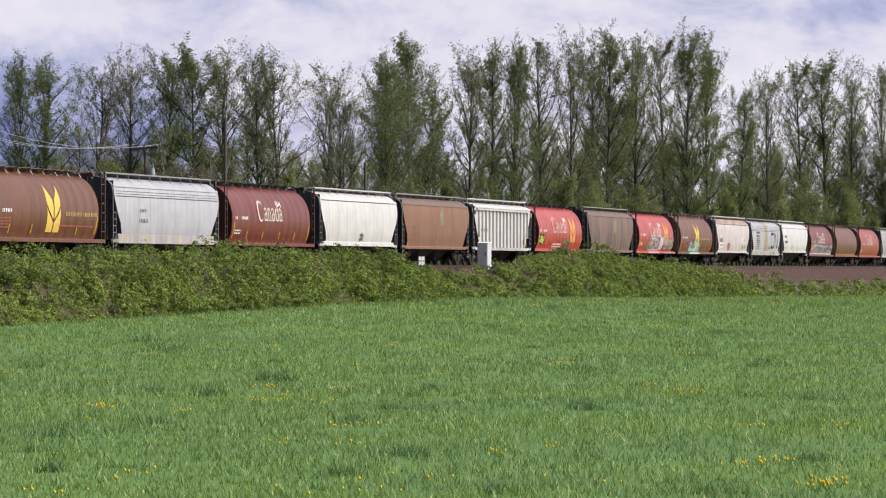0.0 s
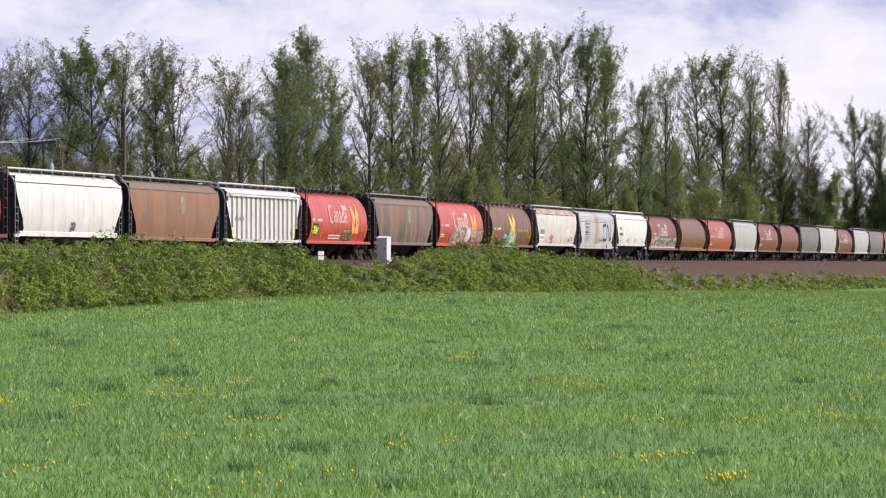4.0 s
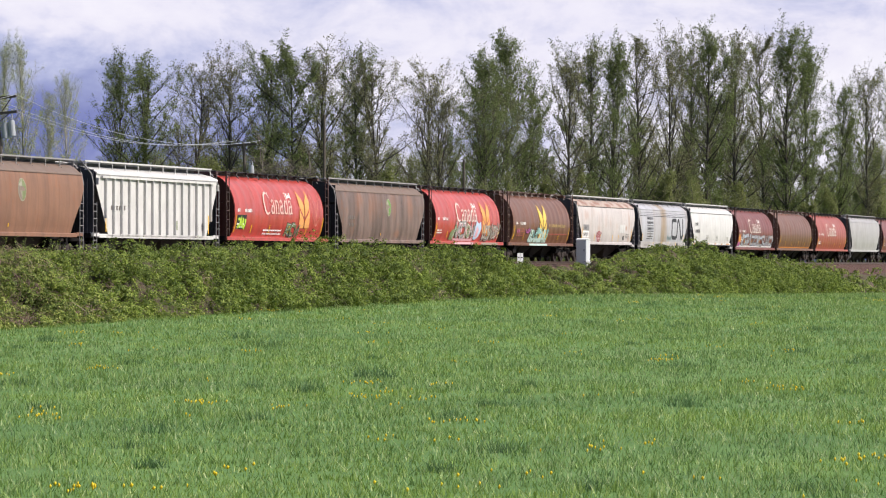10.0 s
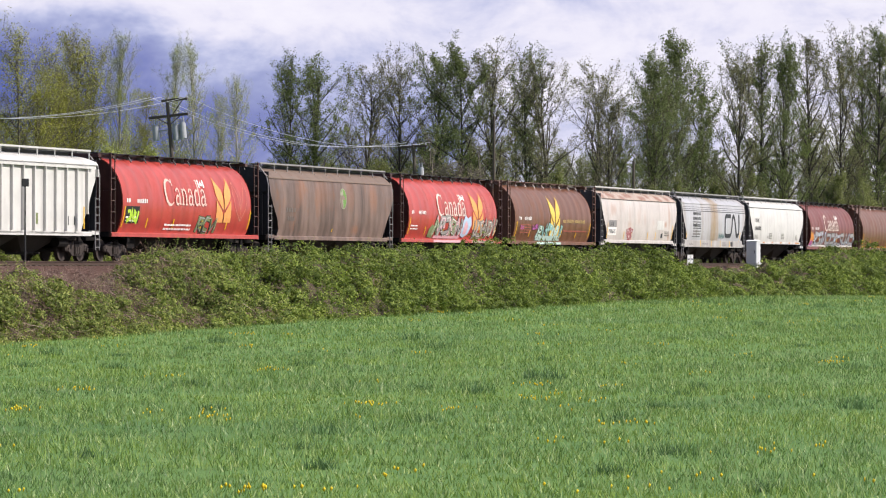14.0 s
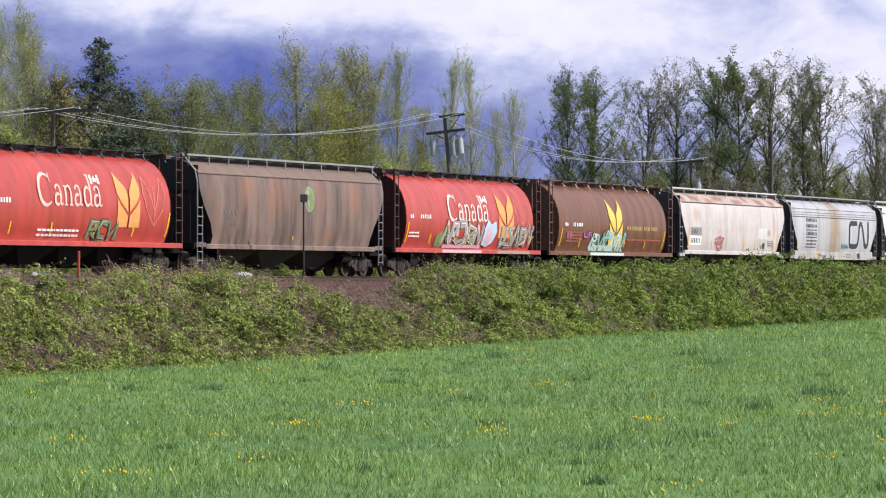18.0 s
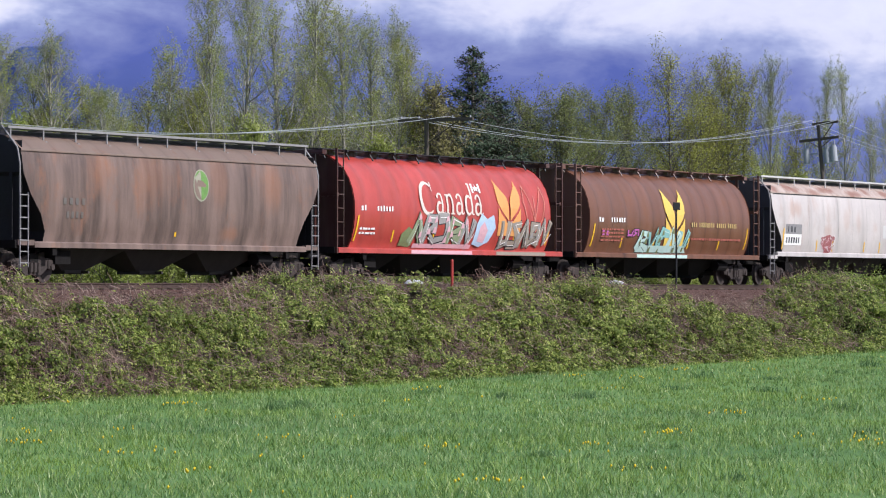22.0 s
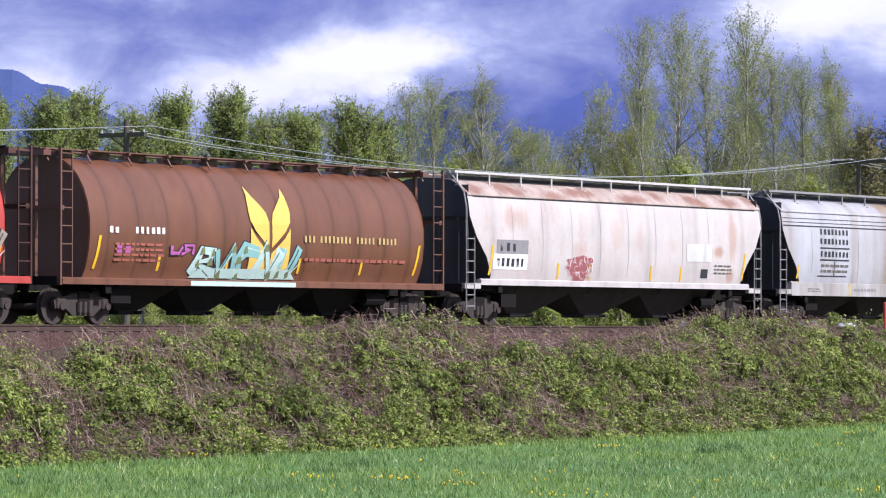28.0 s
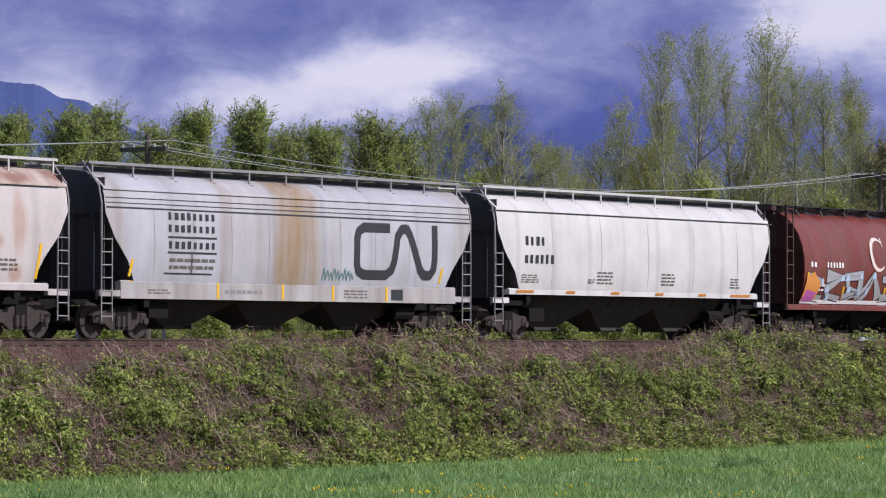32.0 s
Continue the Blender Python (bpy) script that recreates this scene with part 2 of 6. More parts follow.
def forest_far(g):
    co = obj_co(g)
    # distance haze and cloud shade are put into these blues
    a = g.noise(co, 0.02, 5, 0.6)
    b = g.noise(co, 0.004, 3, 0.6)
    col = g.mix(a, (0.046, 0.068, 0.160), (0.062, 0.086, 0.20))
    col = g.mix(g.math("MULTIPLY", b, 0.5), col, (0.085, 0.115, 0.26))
    # the summit to the north fades to clear, standing in for cloud on it
    sep = g.n("ShaderNodeSeparateXYZ")
    g.put(sep.inputs[0], co)
    x, z = sep.outputs[0], sep.outputs[2]
    up = g.math("DIVIDE", g.math("SUBTRACT", g.math("ADD", z, g.math("MULTIPLY", b, 90.0)), 215.0), 70.0, True)
    side = g.math("DIVIDE", g.math("SUBTRACT", x, 352.0), 36.0, True)
    clear = g.n("ShaderNodeBsdfTransparent")
    mx = g.n("ShaderNodeMixShader")
    g.put(mx.inputs[0], g.math("MULTIPLY", up, side))
    g.put(mx.inputs[1], surface(g, col, 1.0, 0.0, a, 4.0, 0.0))
    g.put(mx.inputs[2], clear.outputs[0])
    return mx.outputs[0]


GRASS = material("meadow", grass_ground)
SOIL = material("bank_soil", soil_ground)
BALLAST = material("ballast", ballast_stone)
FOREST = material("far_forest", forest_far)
STEEL = plain("rail_steel", (0.11, 0.075, 0.06), 0.5, 0.6)
BLACK = plain("black_paint", (0.018, 0.018, 0.020), 0.55, 0.0, 0.35)
# grime, with the deep shade below the cars put into these near-blacks
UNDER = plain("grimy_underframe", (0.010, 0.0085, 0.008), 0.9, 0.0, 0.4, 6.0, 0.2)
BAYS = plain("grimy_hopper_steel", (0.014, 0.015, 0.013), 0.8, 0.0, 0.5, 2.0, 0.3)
DUSTBAYS = plain("dusty_hopper_steel", (0.050, 0.045, 0.039), 0.8, 0.0, 0.4, 2.0, 0.3)
# dark grey that puts the shade under the running boards into the hatches
HATCHSHADE = plain("dusty_dark_steel", (0.085, 0.080, 0.078), 0.7, 0.0, 0.3)
BOGIE = plain("rusty_bogie_steel", (0.048, 0.036, 0.031), 0.75, 0.0, 0.6, 3.0)
GALV = plain("galvanised", (0.42, 0.42, 0.43), 0.45, 0.5)
WOOD = plain("weathered_wood", (0.085, 0.068, 0.056), 0.85)
CANGREY = plain("weathered_can_grey", (0.33, 0.34, 0.37), 0.5, 0.0, 0.15)
CABINET = plain("light_grey_cabinet_paint", (0.52, 0.53, 0.55), 0.5, 0.0, 0.1)
WHITE = plain("white_enamel", (0.80, 0.80, 0.79), 0.45, 0.0, 0.08)
YELLOW = plain("yellow_tape", (0.72, 0.42, 0.015), 0.5, 0.0, 0.15)

# ---- small mesh tools ----


def link(name, me, mat, parent=None, label=""):
    ob = new(name, me)
    if not me.materials:
        me.materials.append(mat)
    elif me.materials[0] is not mat:
        ob.material_slots[0].link = "OBJECT"
        ob.material_slots[0].material = mat
    if parent is not None:
        ob.parent = parent
    if label:
        ob["label"] = label
    return ob


def mesh_of(name, bm, smooth=False):
    me = bpy.data.meshes.new(name)
    bm.normal_update()
    bm.to_mesh(me)
    bm.free()
    if smooth:
        me.polygons.foreach_set("use_smooth", [True] * len(me.polygons))
    return me


def part(name, bm, mat, parent, label="", smooth=False):
    return link(name, mesh_of(name, bm, smooth), mat, parent, label)


def box(bm, x0, x1, y0, y1, z0, z1, m=None, bevel=0.0):
    c = Matrix.Translation(((x0 + x1) / 2, (y0 + y1) / 2, (z0 + z1) / 2)) @ Matrix.Diagonal((abs(x1 - x0), abs(y1 - y0), abs(z1 - z0), 1))
    r = bmesh.ops.create_cube(bm, size=1, matrix=(m @ c) if m else c)
    if bevel:
        vs = set(r["verts"])
        bmesh.ops.bevel(bm, geom=[e for e in bm.edges if e.verts[0] in vs], offset=bevel, segments=1, affect="EDGES")


def rod(bm, a, b, r, n=6, r2=None):
    a, b = Vector(a), Vector(b)
    q = (b - a).to_track_quat("Z", "Y").to_matrix().to_4x4()
    bmesh.ops.create_cone(bm, cap_ends=True, segments=n, radius1=r, radius2=r if r2 is None else r2, depth=(b - a).length,
                          matrix=Matrix.Translation((a + b) / 2) @ q)


def prism(bm, pts, x0, x1):
    """Extrude the outline pts (y, z) along x."""
    a = [bm.verts.new((x0, y, z)) for y, z in pts]
    b = [bm.verts.new((x1, y, z)) for y, z in pts]
    n = len(pts)
    for i in range(n):
        bm.faces.new((a[i], a[(i + 1) % n], b[(i + 1) % n], b[i]))
    bm.faces.new(a[::-1])
    bm.faces.new(b)


def raw_mesh(name, verts, faces):
    """A mesh from arrays: verts n x 3, faces m x k."""
    me = bpy.data.meshes.new(name)
    verts, faces = np.asarray(verts, np.float32), np.asarray(faces, np.int32)
    m, k = faces.shape
    me.vertices.add(len(verts))
    me.vertices.foreach_set("co", verts.ravel())
    me.loops.add(m * k)
    me.loops.foreach_set("vertex_index", faces.ravel())
    me.polygons.add(m)
    me.polygons.foreach_set("loop_start", np.arange(0, m * k, k, dtype=np.int32))
    me.update(calc_edges=True)
    me.validate()
    return me


def leaf_faces(rng, cen, size, face, jitter):
    """Leaf lozenges whose upper sides look along face, more or less."""
    n = len(cen)
    nrm = face + rng.normal(0, jitter, (n, 3))
    nrm /= np.linalg.norm(nrm, axis=1)[:, None] + 1e-9
    a = np.cross(nrm, rng.normal(size=(n, 3)))
    a /= np.linalg.norm(a, axis=1)[:, None] + 1e-9
    b = np.cross(nrm, a)
    s = (size * rng.uniform(0.6, 1.35, n))[:, None]
    a, b = a * s * 1.12, b * s * 0.5
    v = np.stack([cen - a, cen - b + a * 0.1, cen + a, cen + b + a * 0.1], 1).reshape(-1, 3)
    return v, np.arange(n * 4).reshape(-1, 4)

# ---- the line and the land ----
# Line frame: x along the rails towards the far end, y away from the camera, z up from the field.
HEADING = 38.99
LINE = pose(-3.47, 98.21, 0, 0, 0, 90 - HEADING)
RAIL = 3.055
GRADE = -0.00075


def on_line(s, d, z=0.0):
    """World place at s along the line and d metres in front of it (towards the camera)."""
    return LINE @ Vector((s, -d, z))


def lerp_table(table):
    xs, ys = np.array([a for a, b in table]), np.array([b for a, b in table])
    return lambda s: np.interp(s, xs, ys)


# level of the field along the foot of the bank, and level of the bramble crest
FOOT = lerp_table([(-200, -0.1), (-12, -0.05), (14, -0.02), (30, 0.10), (48, 0.26), (70, 0.53), (90, 0.70), (116, 0.89), (142, 0.95),
                   (170, 0.74), (190, 0.56), (211, 0.42), (322, -0.40), (380, -0.65), (700, -1.0), (3000, -1.0)])
CREST = lerp_table([(-120, 2.8), (-6, 2.85), (-2, 2.88), (3, 3.05), (7.5, 3.12), (10.4, 3.27), (13, 3.1), (15, 2.86), (20.5, 2.82), (24.5, 3.22),
                    (27, 3.27), (31.2, 3.3), (34.5, 2.87), (38.5, 3.1), (40, 3.35), (45, 3.4), (49, 3.3), (54.4, 2.72), (59.5, 2.5), (63.8, 2.6),
                    (66.6, 3.52), (69.4, 3.66), (74, 3.48), (81, 3.56), (94, 3.62), (104, 3.76), (113, 3.72), (127.8, 3.9), (136, 3.68),
                    (143, 3.1), (147, 2.5), (151, 2.4), (157, 2.62), (164, 2.85), (173, 2.9), (177, 3.35), (190, 4.2), (194, 4.15), (209, 3.5), (231, 3.0),
                    (262, 2.35), (330, 1.7), (420, 1.4), (900, 1.4)])


def rail_z(s):
    return RAIL + GRADE * s


def field_z(s, d):
    """Level of the field, with a low swell along the middle of the bank."""
    f = np.clip((d - 9.0) / 70.0, 0, 1)
    behind = np.clip((-d - 6) / 8.0, 0, 1)
    return FOOT(s) * (1 - f) * (1 - behind) + behind * 0.3


def make_ground():
    ss = np.concatenate([[-4500, -2500, -1200, -700, -400], np.arange(-250, 460, 5.0), [500, 560, 640, 760, 950, 1300, 2000, 3000, 4800]])
    ds = np.concatenate([[-4800, -2500, -1200, -600, -300, -200], np.arange(-120, 100, 4.0), [110, 140, 200, 400, 1000, 3000]])
    S, D = np.meshgrid(ss, ds, indexing="ij")
    Z = field_z(S, D)
    v = np.stack([S, -D, Z], -1).reshape(-1, 3)
    n, m = S.shape
    i = (np.arange(n - 1)[:, None] * m + np.arange(m - 1)).ravel()
    me = raw_mesh("ground", v, np.stack([i, i + 1, i + m + 1, i + m], 1)[:, ::-1])
    me.polygons.foreach_set("use_smooth", [True] * len(me.polygons))
    ob = link("ground", me, GRASS)
    ob.matrix_world = LINE
    tagged(ob, "green spring meadow that stretches flat to the horizon", "meadow", kind="structure")


def bank_z(s, d):
    """Bramble-grown face of the bank, between its foot and the edge of the ballast."""
    foot, crest = FOOT(s) - 0.2, CREST(s) - 0.48
    f = np.clip((9.4 - d) / 4.9, 0, 1)
    rise = foot + (crest - foot) * (0.25 * f + 0.75 * np.sin(f * math.pi / 2) ** 1.1)
    back = np.clip((4.3 - d) / 1.2, 0, 1)
    bed = np.minimum(rail_z(s) - 0.75, crest)
    return rise * (1 - back) + bed * back


# places on the bank: along the line, out from it, half widths
HOLLOWS = [(95.0, 6.9, 1.4, 0.9), (116.5, 7.0, 1.7, 0.9), (23.5, 7.2, 1.0, 0.9), (89.5, 7.3, 1.0, 0.8), (135.0, 6.8, 1.8, 0.8), (47.0, 7.6, 1.0, 0.7)]
DEAD = [(86.0, 7.2, 2.2, 0.9), (3.0, 7.2, 1.7, 0.9), (57.5, 6.2, 2.7, 1.0), (20.5, 5.0, 2.8, 0.8), (35.0, 5.0, 2.0, 0.7), (-8.0, 7.6, 1.6, 0.8), (9.5, 6.4, 1.2, 0.8)]


def spots(places, s, d):
    out = np.zeros(np.shape(s))
    for s0, d0, ws, wd in places:
        out = out + np.exp(-((s - s0) / ws) ** 2 - ((d - d0) / wd) ** 2)
    return out


def bank_noise(s, d):
    out = np.zeros(len(s))
    for k, (x, y) in enumerate(zip(s, d)):
        out[k] = noise.noise(Vector((x * 0.42, y * 0.55, 0))) * (0.95 + 0.1 * (x > 75)) + noise.noise(Vector((x * 1.0, y * 1.1, 5))) * 0.75 - 0.05
        out[k] *= min(1.0, max(0.35, (y - 3.6) / 2.6))
    return out - 0.75 * spots(HOLLOWS, s, d)


def make_bank():
    ss = np.concatenate([np.arange(-130, -40, 3.0), np.arange(-40, 110, 0.5), np.arange(110, 260, 0.8), np.arange(260, 780, 4.0)])
    ds = np.linspace(9.6, 3.0, 20)
    S, D = np.meshgrid(ss, ds, indexing="ij")
    w = np.clip((9.5 - D) / 1.2, 0, 1) * np.clip((D - 3.0) / 0.8, 0, 1)
    Z = bank_z(S, D) + bank_noise(S.ravel(), D.ravel()).reshape(S.shape) * w
    v = np.stack([S, -D, Z], -1).reshape(-1, 3)
    n, m = S.shape
    i = (np.arange(n - 1)[:, None] * m + np.arange(m - 1)).ravel()
    me = raw_mesh("embankment", v, np.stack([i, i + m, i + m + 1, i + 1], 1)[:, ::-1])
    ob = link("embankment", me, SOIL)
    ob.matrix_world = LINE
    tagged(ob, "railway embankment of brown soil under brambles", "embankment", kind="structure")
    # ballast shoulder and the far slope
    bm = bmesh.new()
    prof = [(7.6, -3.2), (3.7, -1.1), (2.2, -0.2), (-2.2, -0.2), (-4.2, -1.0), (-9.0, -3.0)]
    st = [-130, 0, 100, 200, 300, 450, 600, 780]
    rows = [[bm.verts.new((s, -d, rail_z(s) + z)) for d, z in prof] for s in st]
    for a, b in zip(rows, rows[1:]):
        for k in range(len(prof) - 1):
            bm.faces.new((a[k], b[k], b[k + 1], a[k + 1]))
    ob = part("ballast_bed", bm, BALLAST, None)
    ob.matrix_world = LINE
    tagged(ob, "brown crushed-stone ballast bed under the rails", "ballast", kind="structure")


def make_track():
    """Two rails on wooden sleepers, laid on the grade."""
    tr = tagged(new("railway_track"), "single rusty railway track on wooden sleepers", "railway track", kind="structure")
    tr.matrix_world = LINE
    prof = [(-0.036, 0), (0.036, 0), (0.036, -0.04), (0.01, -0.06), (0.01, -0.15), (0.075, -0.17), (-0.075, -0.17), (-0.01, -0.15), (-0.01, -0.06), (-0.036, -0.04)]
    for side in (-0.755, 0.755):
        bm = bmesh.new()
        a = [bm.verts.new((-130, side + y, rail_z(-130) + z)) for y, z in prof]
        b = [bm.verts.new((780, side + y, rail_z(780) + z)) for y, z in prof]
        for i in range(len(prof)):
            j = (i + 1) % len(prof)
            bm.faces.new((a[i], b[i], b[j], a[j]))
        part("rail", bm, STEEL, tr)
    bm = bmesh.new()
    box(bm, -0.11, 0.11, -1.3, 1.3, -0.36, -0.175)
    me = mesh_of("sleeper", bm)
    for k in range(300):
        s = -40 + k * 0.55
        ob = link("sleeper", me, WOOD, tr)
        ob.location = (s, random.uniform(-0.04, 0.04), rail_z(s))
    bm = bmesh.new()
    for k in range(650):
        s = 125 + k * 0.55
        box(bm, s - 0.11, s + 0.11, -1.3, 1.3, rail_z(s) - 0.36, rail_z(s) - 0.175)
    tagged(part("sleepers", bm, WOOD, tr), kind="stuff")


make_ground()
make_bank()
make_track()

# ---- the train ----
CACHE = {}


def cached(key, build, smooth=False):
    if key not in CACHE:
        bm = bmesh.new()
        build(bm)
        CACHE[key] = mesh_of(key[0], bm, smooth)
    return CACHE[key]


# half widths by height, from sill to roof
BARREL = [(1.30, 1.18), (1.44, 1.5), (1.53, 1.85), (1.58, 2.3), (1.57, 2.75), (1.49, 3.15), (1.36, 3.5), (1.16, 3.82), (0.90, 4.08), (0.62, 4.24), (0.32, 4.32), (0.0, 4.35)]
CURVED = [(1.40, 1.15), (1.50, 1.5), (1.555, 2.0), (1.575, 2.6), (1.56, 3.2), (1.50, 3.66), (1.44, 3.86), (1.40, 3.89), (1.16, 4.10), (0.86, 4.26), (0.45, 4.33), (0.0, 4.35)]
RIBBED = [(1.50, 1.15), (1.50, 1.9), (1.50, 2.6), (1.50, 3.4), (1.50, 3.95), (1.44, 4.02), (1.1, 4.16), (0.6, 4.28), (0.0, 4.32)]
PROFILES = {"barrel": BARREL, "curved": CURVED, "ribbed": RIBBED}


def half_width(kind, z):
    p = PROFILES[kind]
    return float(np.interp(z, [b for a, b in p], [a for a, b in p]))


def end_x(kind, z, hl):
    """Where the side sheet ends at the height z; the ends of all but the barrel slope in towards the sill."""
    if kind == "barrel":
        return hl - 1.1
    if kind == "ribbed":
        return hl - 0.45 - 1.55 * np.clip((3.45 - z) / 2.3, 0, 1)
    u = np.clip((3.25 - z) / 1.85, 0, 1)
    return hl - 0.22 - 1.20 * u * u * (3 - 2 * u)


def above(kind, low):
    """The side profile from the height low upwards."""
    return [(half_width(kind, low), low)] + [(y, z) for y, z in PROFILES[kind] if z > low + 0.05]


def shell(bm, kind, hl, low):
    p = above(kind, low)
    if kind != "barrel":
        eave = EAVE[kind]
        for sgn in (-1, 1):
            sheet(bm, kind, hl, [(sgn * y, z) for y, z in p if z <= eave][::-sgn])
        return
    sheet(bm, kind, hl, [(-y, z) for y, z in p] + [(y, z) for y, z in p[-2::-1]])


EAVE = {"curved": 3.87, "ribbed": 3.97}


def roof_sheet(bm, kind, hl):
    """The arched roof with its eave lip."""
    p = [(y + 0.055, z) for y, z in PROFILES[kind] if z >= EAVE[kind] - 0.02]
    p = [(p[0][0], p[0][1] - 0.05)] + p[:-1] + [(0.0, p[-1][1])]
    sheet(bm, kind, hl + 0.02, [(-y, z) for y, z in p] + [(y, z) for y, z in p[-2::-1]])


def sheet(bm, kind, hl, ring):
    n = 13 if kind != "barrel" else 40
    cols = []
    for i in range(n):
        f = i / (n - 1) * 2 - 1
        dip = 0.980 if kind == "barrel" and i % 3 == 0 else 1.0
        cols.append([bm.verts.new((f * end_x(kind, z, hl), y * dip, 2.4 + (z - 2.4) * dip)) for y, z in ring])
    for a, b in zip(cols, cols[1:]):
        for k in range(len(ring) - 1):
            bm.faces.new((a[k], b[k], b[k + 1], a[k + 1]))


def ends(bm, kind, hl, low):
    """The end sheet that closes the shell (one end, towards +x)."""
    p = above(kind, low)
    l = [bm.verts.new((end_x(kind, z, hl) - 0.01, -y, z)) for y, z in p[:-1]]
    r = [bm.verts.new((end_x(kind, z, hl) - 0.01, y, z)) for y, z in p[:-1]]
    top = bm.verts.new((end_x(kind, p[-1][1], hl) - 0.01, 0, p[-1][1]))
    for k in range(len(l) - 1):
        bm.faces.new((l[k], r[k], r[k + 1], l[k + 1]))
    bm.faces.new((l[-1], r[-1], top))


def hopper_bay(bm, w, foot):
    """One sloping chute: sheets run from the sill down to a wide outlet gate."""
    rings = [[(-w + 0.005, -1.12, 1.34), (w - 0.005, -1.12, 1.34), (w - 0.005, 1.12, 1.34), (-w + 0.005, 1.12, 1.34)],
             [(-w + 0.005, -0.85, 0.98), (w - 0.005, -0.85, 0.98), (w - 0.005, 0.85, 0.98), (-w + 0.005, 0.85, 0.98)],
             [(-foot, -0.35, 0.36), (foot, -0.35, 0.36), (foot, 0.35, 0.36), (-foot, 0.35, 0.36)]]
    rings = [[bm.verts.new(v) for v in r] for r in rings]
    for a, c in zip(rings, rings[1:]):
        for i in range(4):
            bm.faces.new((a[i], c[i], c[(i + 1) % 4], a[(i + 1) % 4]))
    bm.faces.new(rings[2])
    # ribs pressed on the sheet and the outlet gate below
    for x in (-w * 0.5, w * 0.5):
        rod(bm, (x, -1.11, 1.32), (x, -0.86, 0.99), 0.03, 5)
    box(bm, -foot * 0.9, foot * 0.9, -0.4, 0.4, 0.26, 0.38)
    box(bm, -foot * 0.9 - 0.06, foot * 0.9 + 0.06, -0.46, -0.38, 0.29, 0.34)
    rod(bm, (foot * 0.55, -0.46, 0.32), (foot * 0.55, -0.7, 0.32), 0.05, 8)


def ladder(bm, x0, x1, y, z0, z1, n):
    for x in (x0, x1):
        box(bm, x - 0.015, x + 0.015, y - 0.018, y + 0.018, z0, z1)
    for k in range(n):
        z = z0 + 0.12 + (z1 - z0 - 0.2) * k / max(1, n - 1)
        box(bm, x0, x1, y - 0.015, y + 0.015, z - 0.015, z + 0.015)


def bogie_frame(bm, y):
    """Cast side frame with its window, springs and bearing ends."""
    out = [(-1.15, 0.60), (-1.0, 0.70), (-0.55, 0.72), (-0.32, 0.80), (0.32, 0.80), (0.55, 0.72), (1.0, 0.70), (1.15, 0.60), (1.1, 0.40), (0.72, 0.42), (0.42, 0.22), (-0.42, 0.22), (-0.72, 0.42), (-1.1, 0.40)]
    a = [bm.verts.new((x, y - 0.07, z)) for x, z in out]
    b = [bm.verts.new((x, y + 0.07, z)) for x, z in out]
    n = len(out)
    for i in range(n):
        bm.faces.new((a[i], b[i], b[(i + 1) % n], a[(i + 1) % n]))
    bmesh.ops.triangle_fill(bm, use_beauty=True, edges=[e for e in bm.edges if e.verts[0] in a and e.verts[1] in a])
    bmesh.ops.triangle_fill(bm, use_beauty=True, edges=[e for e in bm.edges if e.verts[0] in b and e.verts[1] in b])
    for x in (-0.2, 0.0, 0.2):
        rod(bm, (x, y - 0.11 * (1 if y < 0 else -1), 0.30), (x, y - 0.11 * (1 if y < 0 else -1), 0.58), 0.075, 8)
    for x in (-0.9, 0.9):
        box(bm, x - 0.17, x + 0.17, y - 0.12, y + 0.12, 0.38, 0.66, bevel=0.03)


def wheelset_mesh(bm):
    for y in (-0.755, 0.755):
        s = 1 if y > 0 else -1
        rod(bm, (0, y - 0.065, 0), (0, y + 0.065, 0), 0.457, 24)
        rod(bm, (0, y - s * 0.075, 0), (0, y - s * 0.05, 0), 0.485, 24)
        rod(bm, (0, y + s * 0.05, 0), (0, y + s * 0.10, 0), 0.12, 10)
    rod(bm, (0, -1.1, 0), (0, 1.1, 0), 0.085, 10)
    for y in (-1.12, 1.12):
        rod(bm, (0, y - 0.04, 0), (0, y + 0.04, 0), 0.10, 6)


def roofwalk(bm, hl, raised):
    """Grated running boards on both sides of the hatches."""
    z = 4.47
    n = 11
    for s in (-1, 1):
        for k in range(5):
            y = s * ((1.02 if raised else 0.70) - k * 0.11)
            box(bm, -hl + 0.12, hl - 0.12, y - 0.045, y + 0.045, z, z + 0.035)
        for i in range(n):
            x = (-1 + 2 * i / (n - 1)) * (hl - 0.25)
            if raised:
                box(bm, x - 0.028, x + 0.028, s * 1.08 - 0.015, s * 1.08 + 0.015, 4.11, z + 0.05)
                box(bm, x - 0.05, x + 0.05, s * 1.04, s * 1.20, 4.10, 4.135)
                box(bm, x - 0.02, x + 0.02, s * 0.55, s * 1.05, z - 0.05, z - 0.01)
            else:
                rod(bm, (x, s * 0.72, z), (x, s * 0.92, 4.16), 0.03, 5)
                box(bm, x - 0.05, x + 0.05, s * 0.64, s * 0.86, z - 0.05, z + 0.02)
        if raised:
            box(bm, -hl + 0.10, hl - 0.10, s * 1.095 - 0.012, s * 1.095 + 0.012, z + 0.0, z + 0.07)


def hatch_trough(bm, hl):
    """Coaming along both sides of the hatches; its dark colour stands in for shade."""
    for s in (-1, 1):
        box(bm, -hl + 0.9, hl - 0.9, s * 0.44 - 0.02, s * 0.44 + 0.02, 4.26, 4.45)


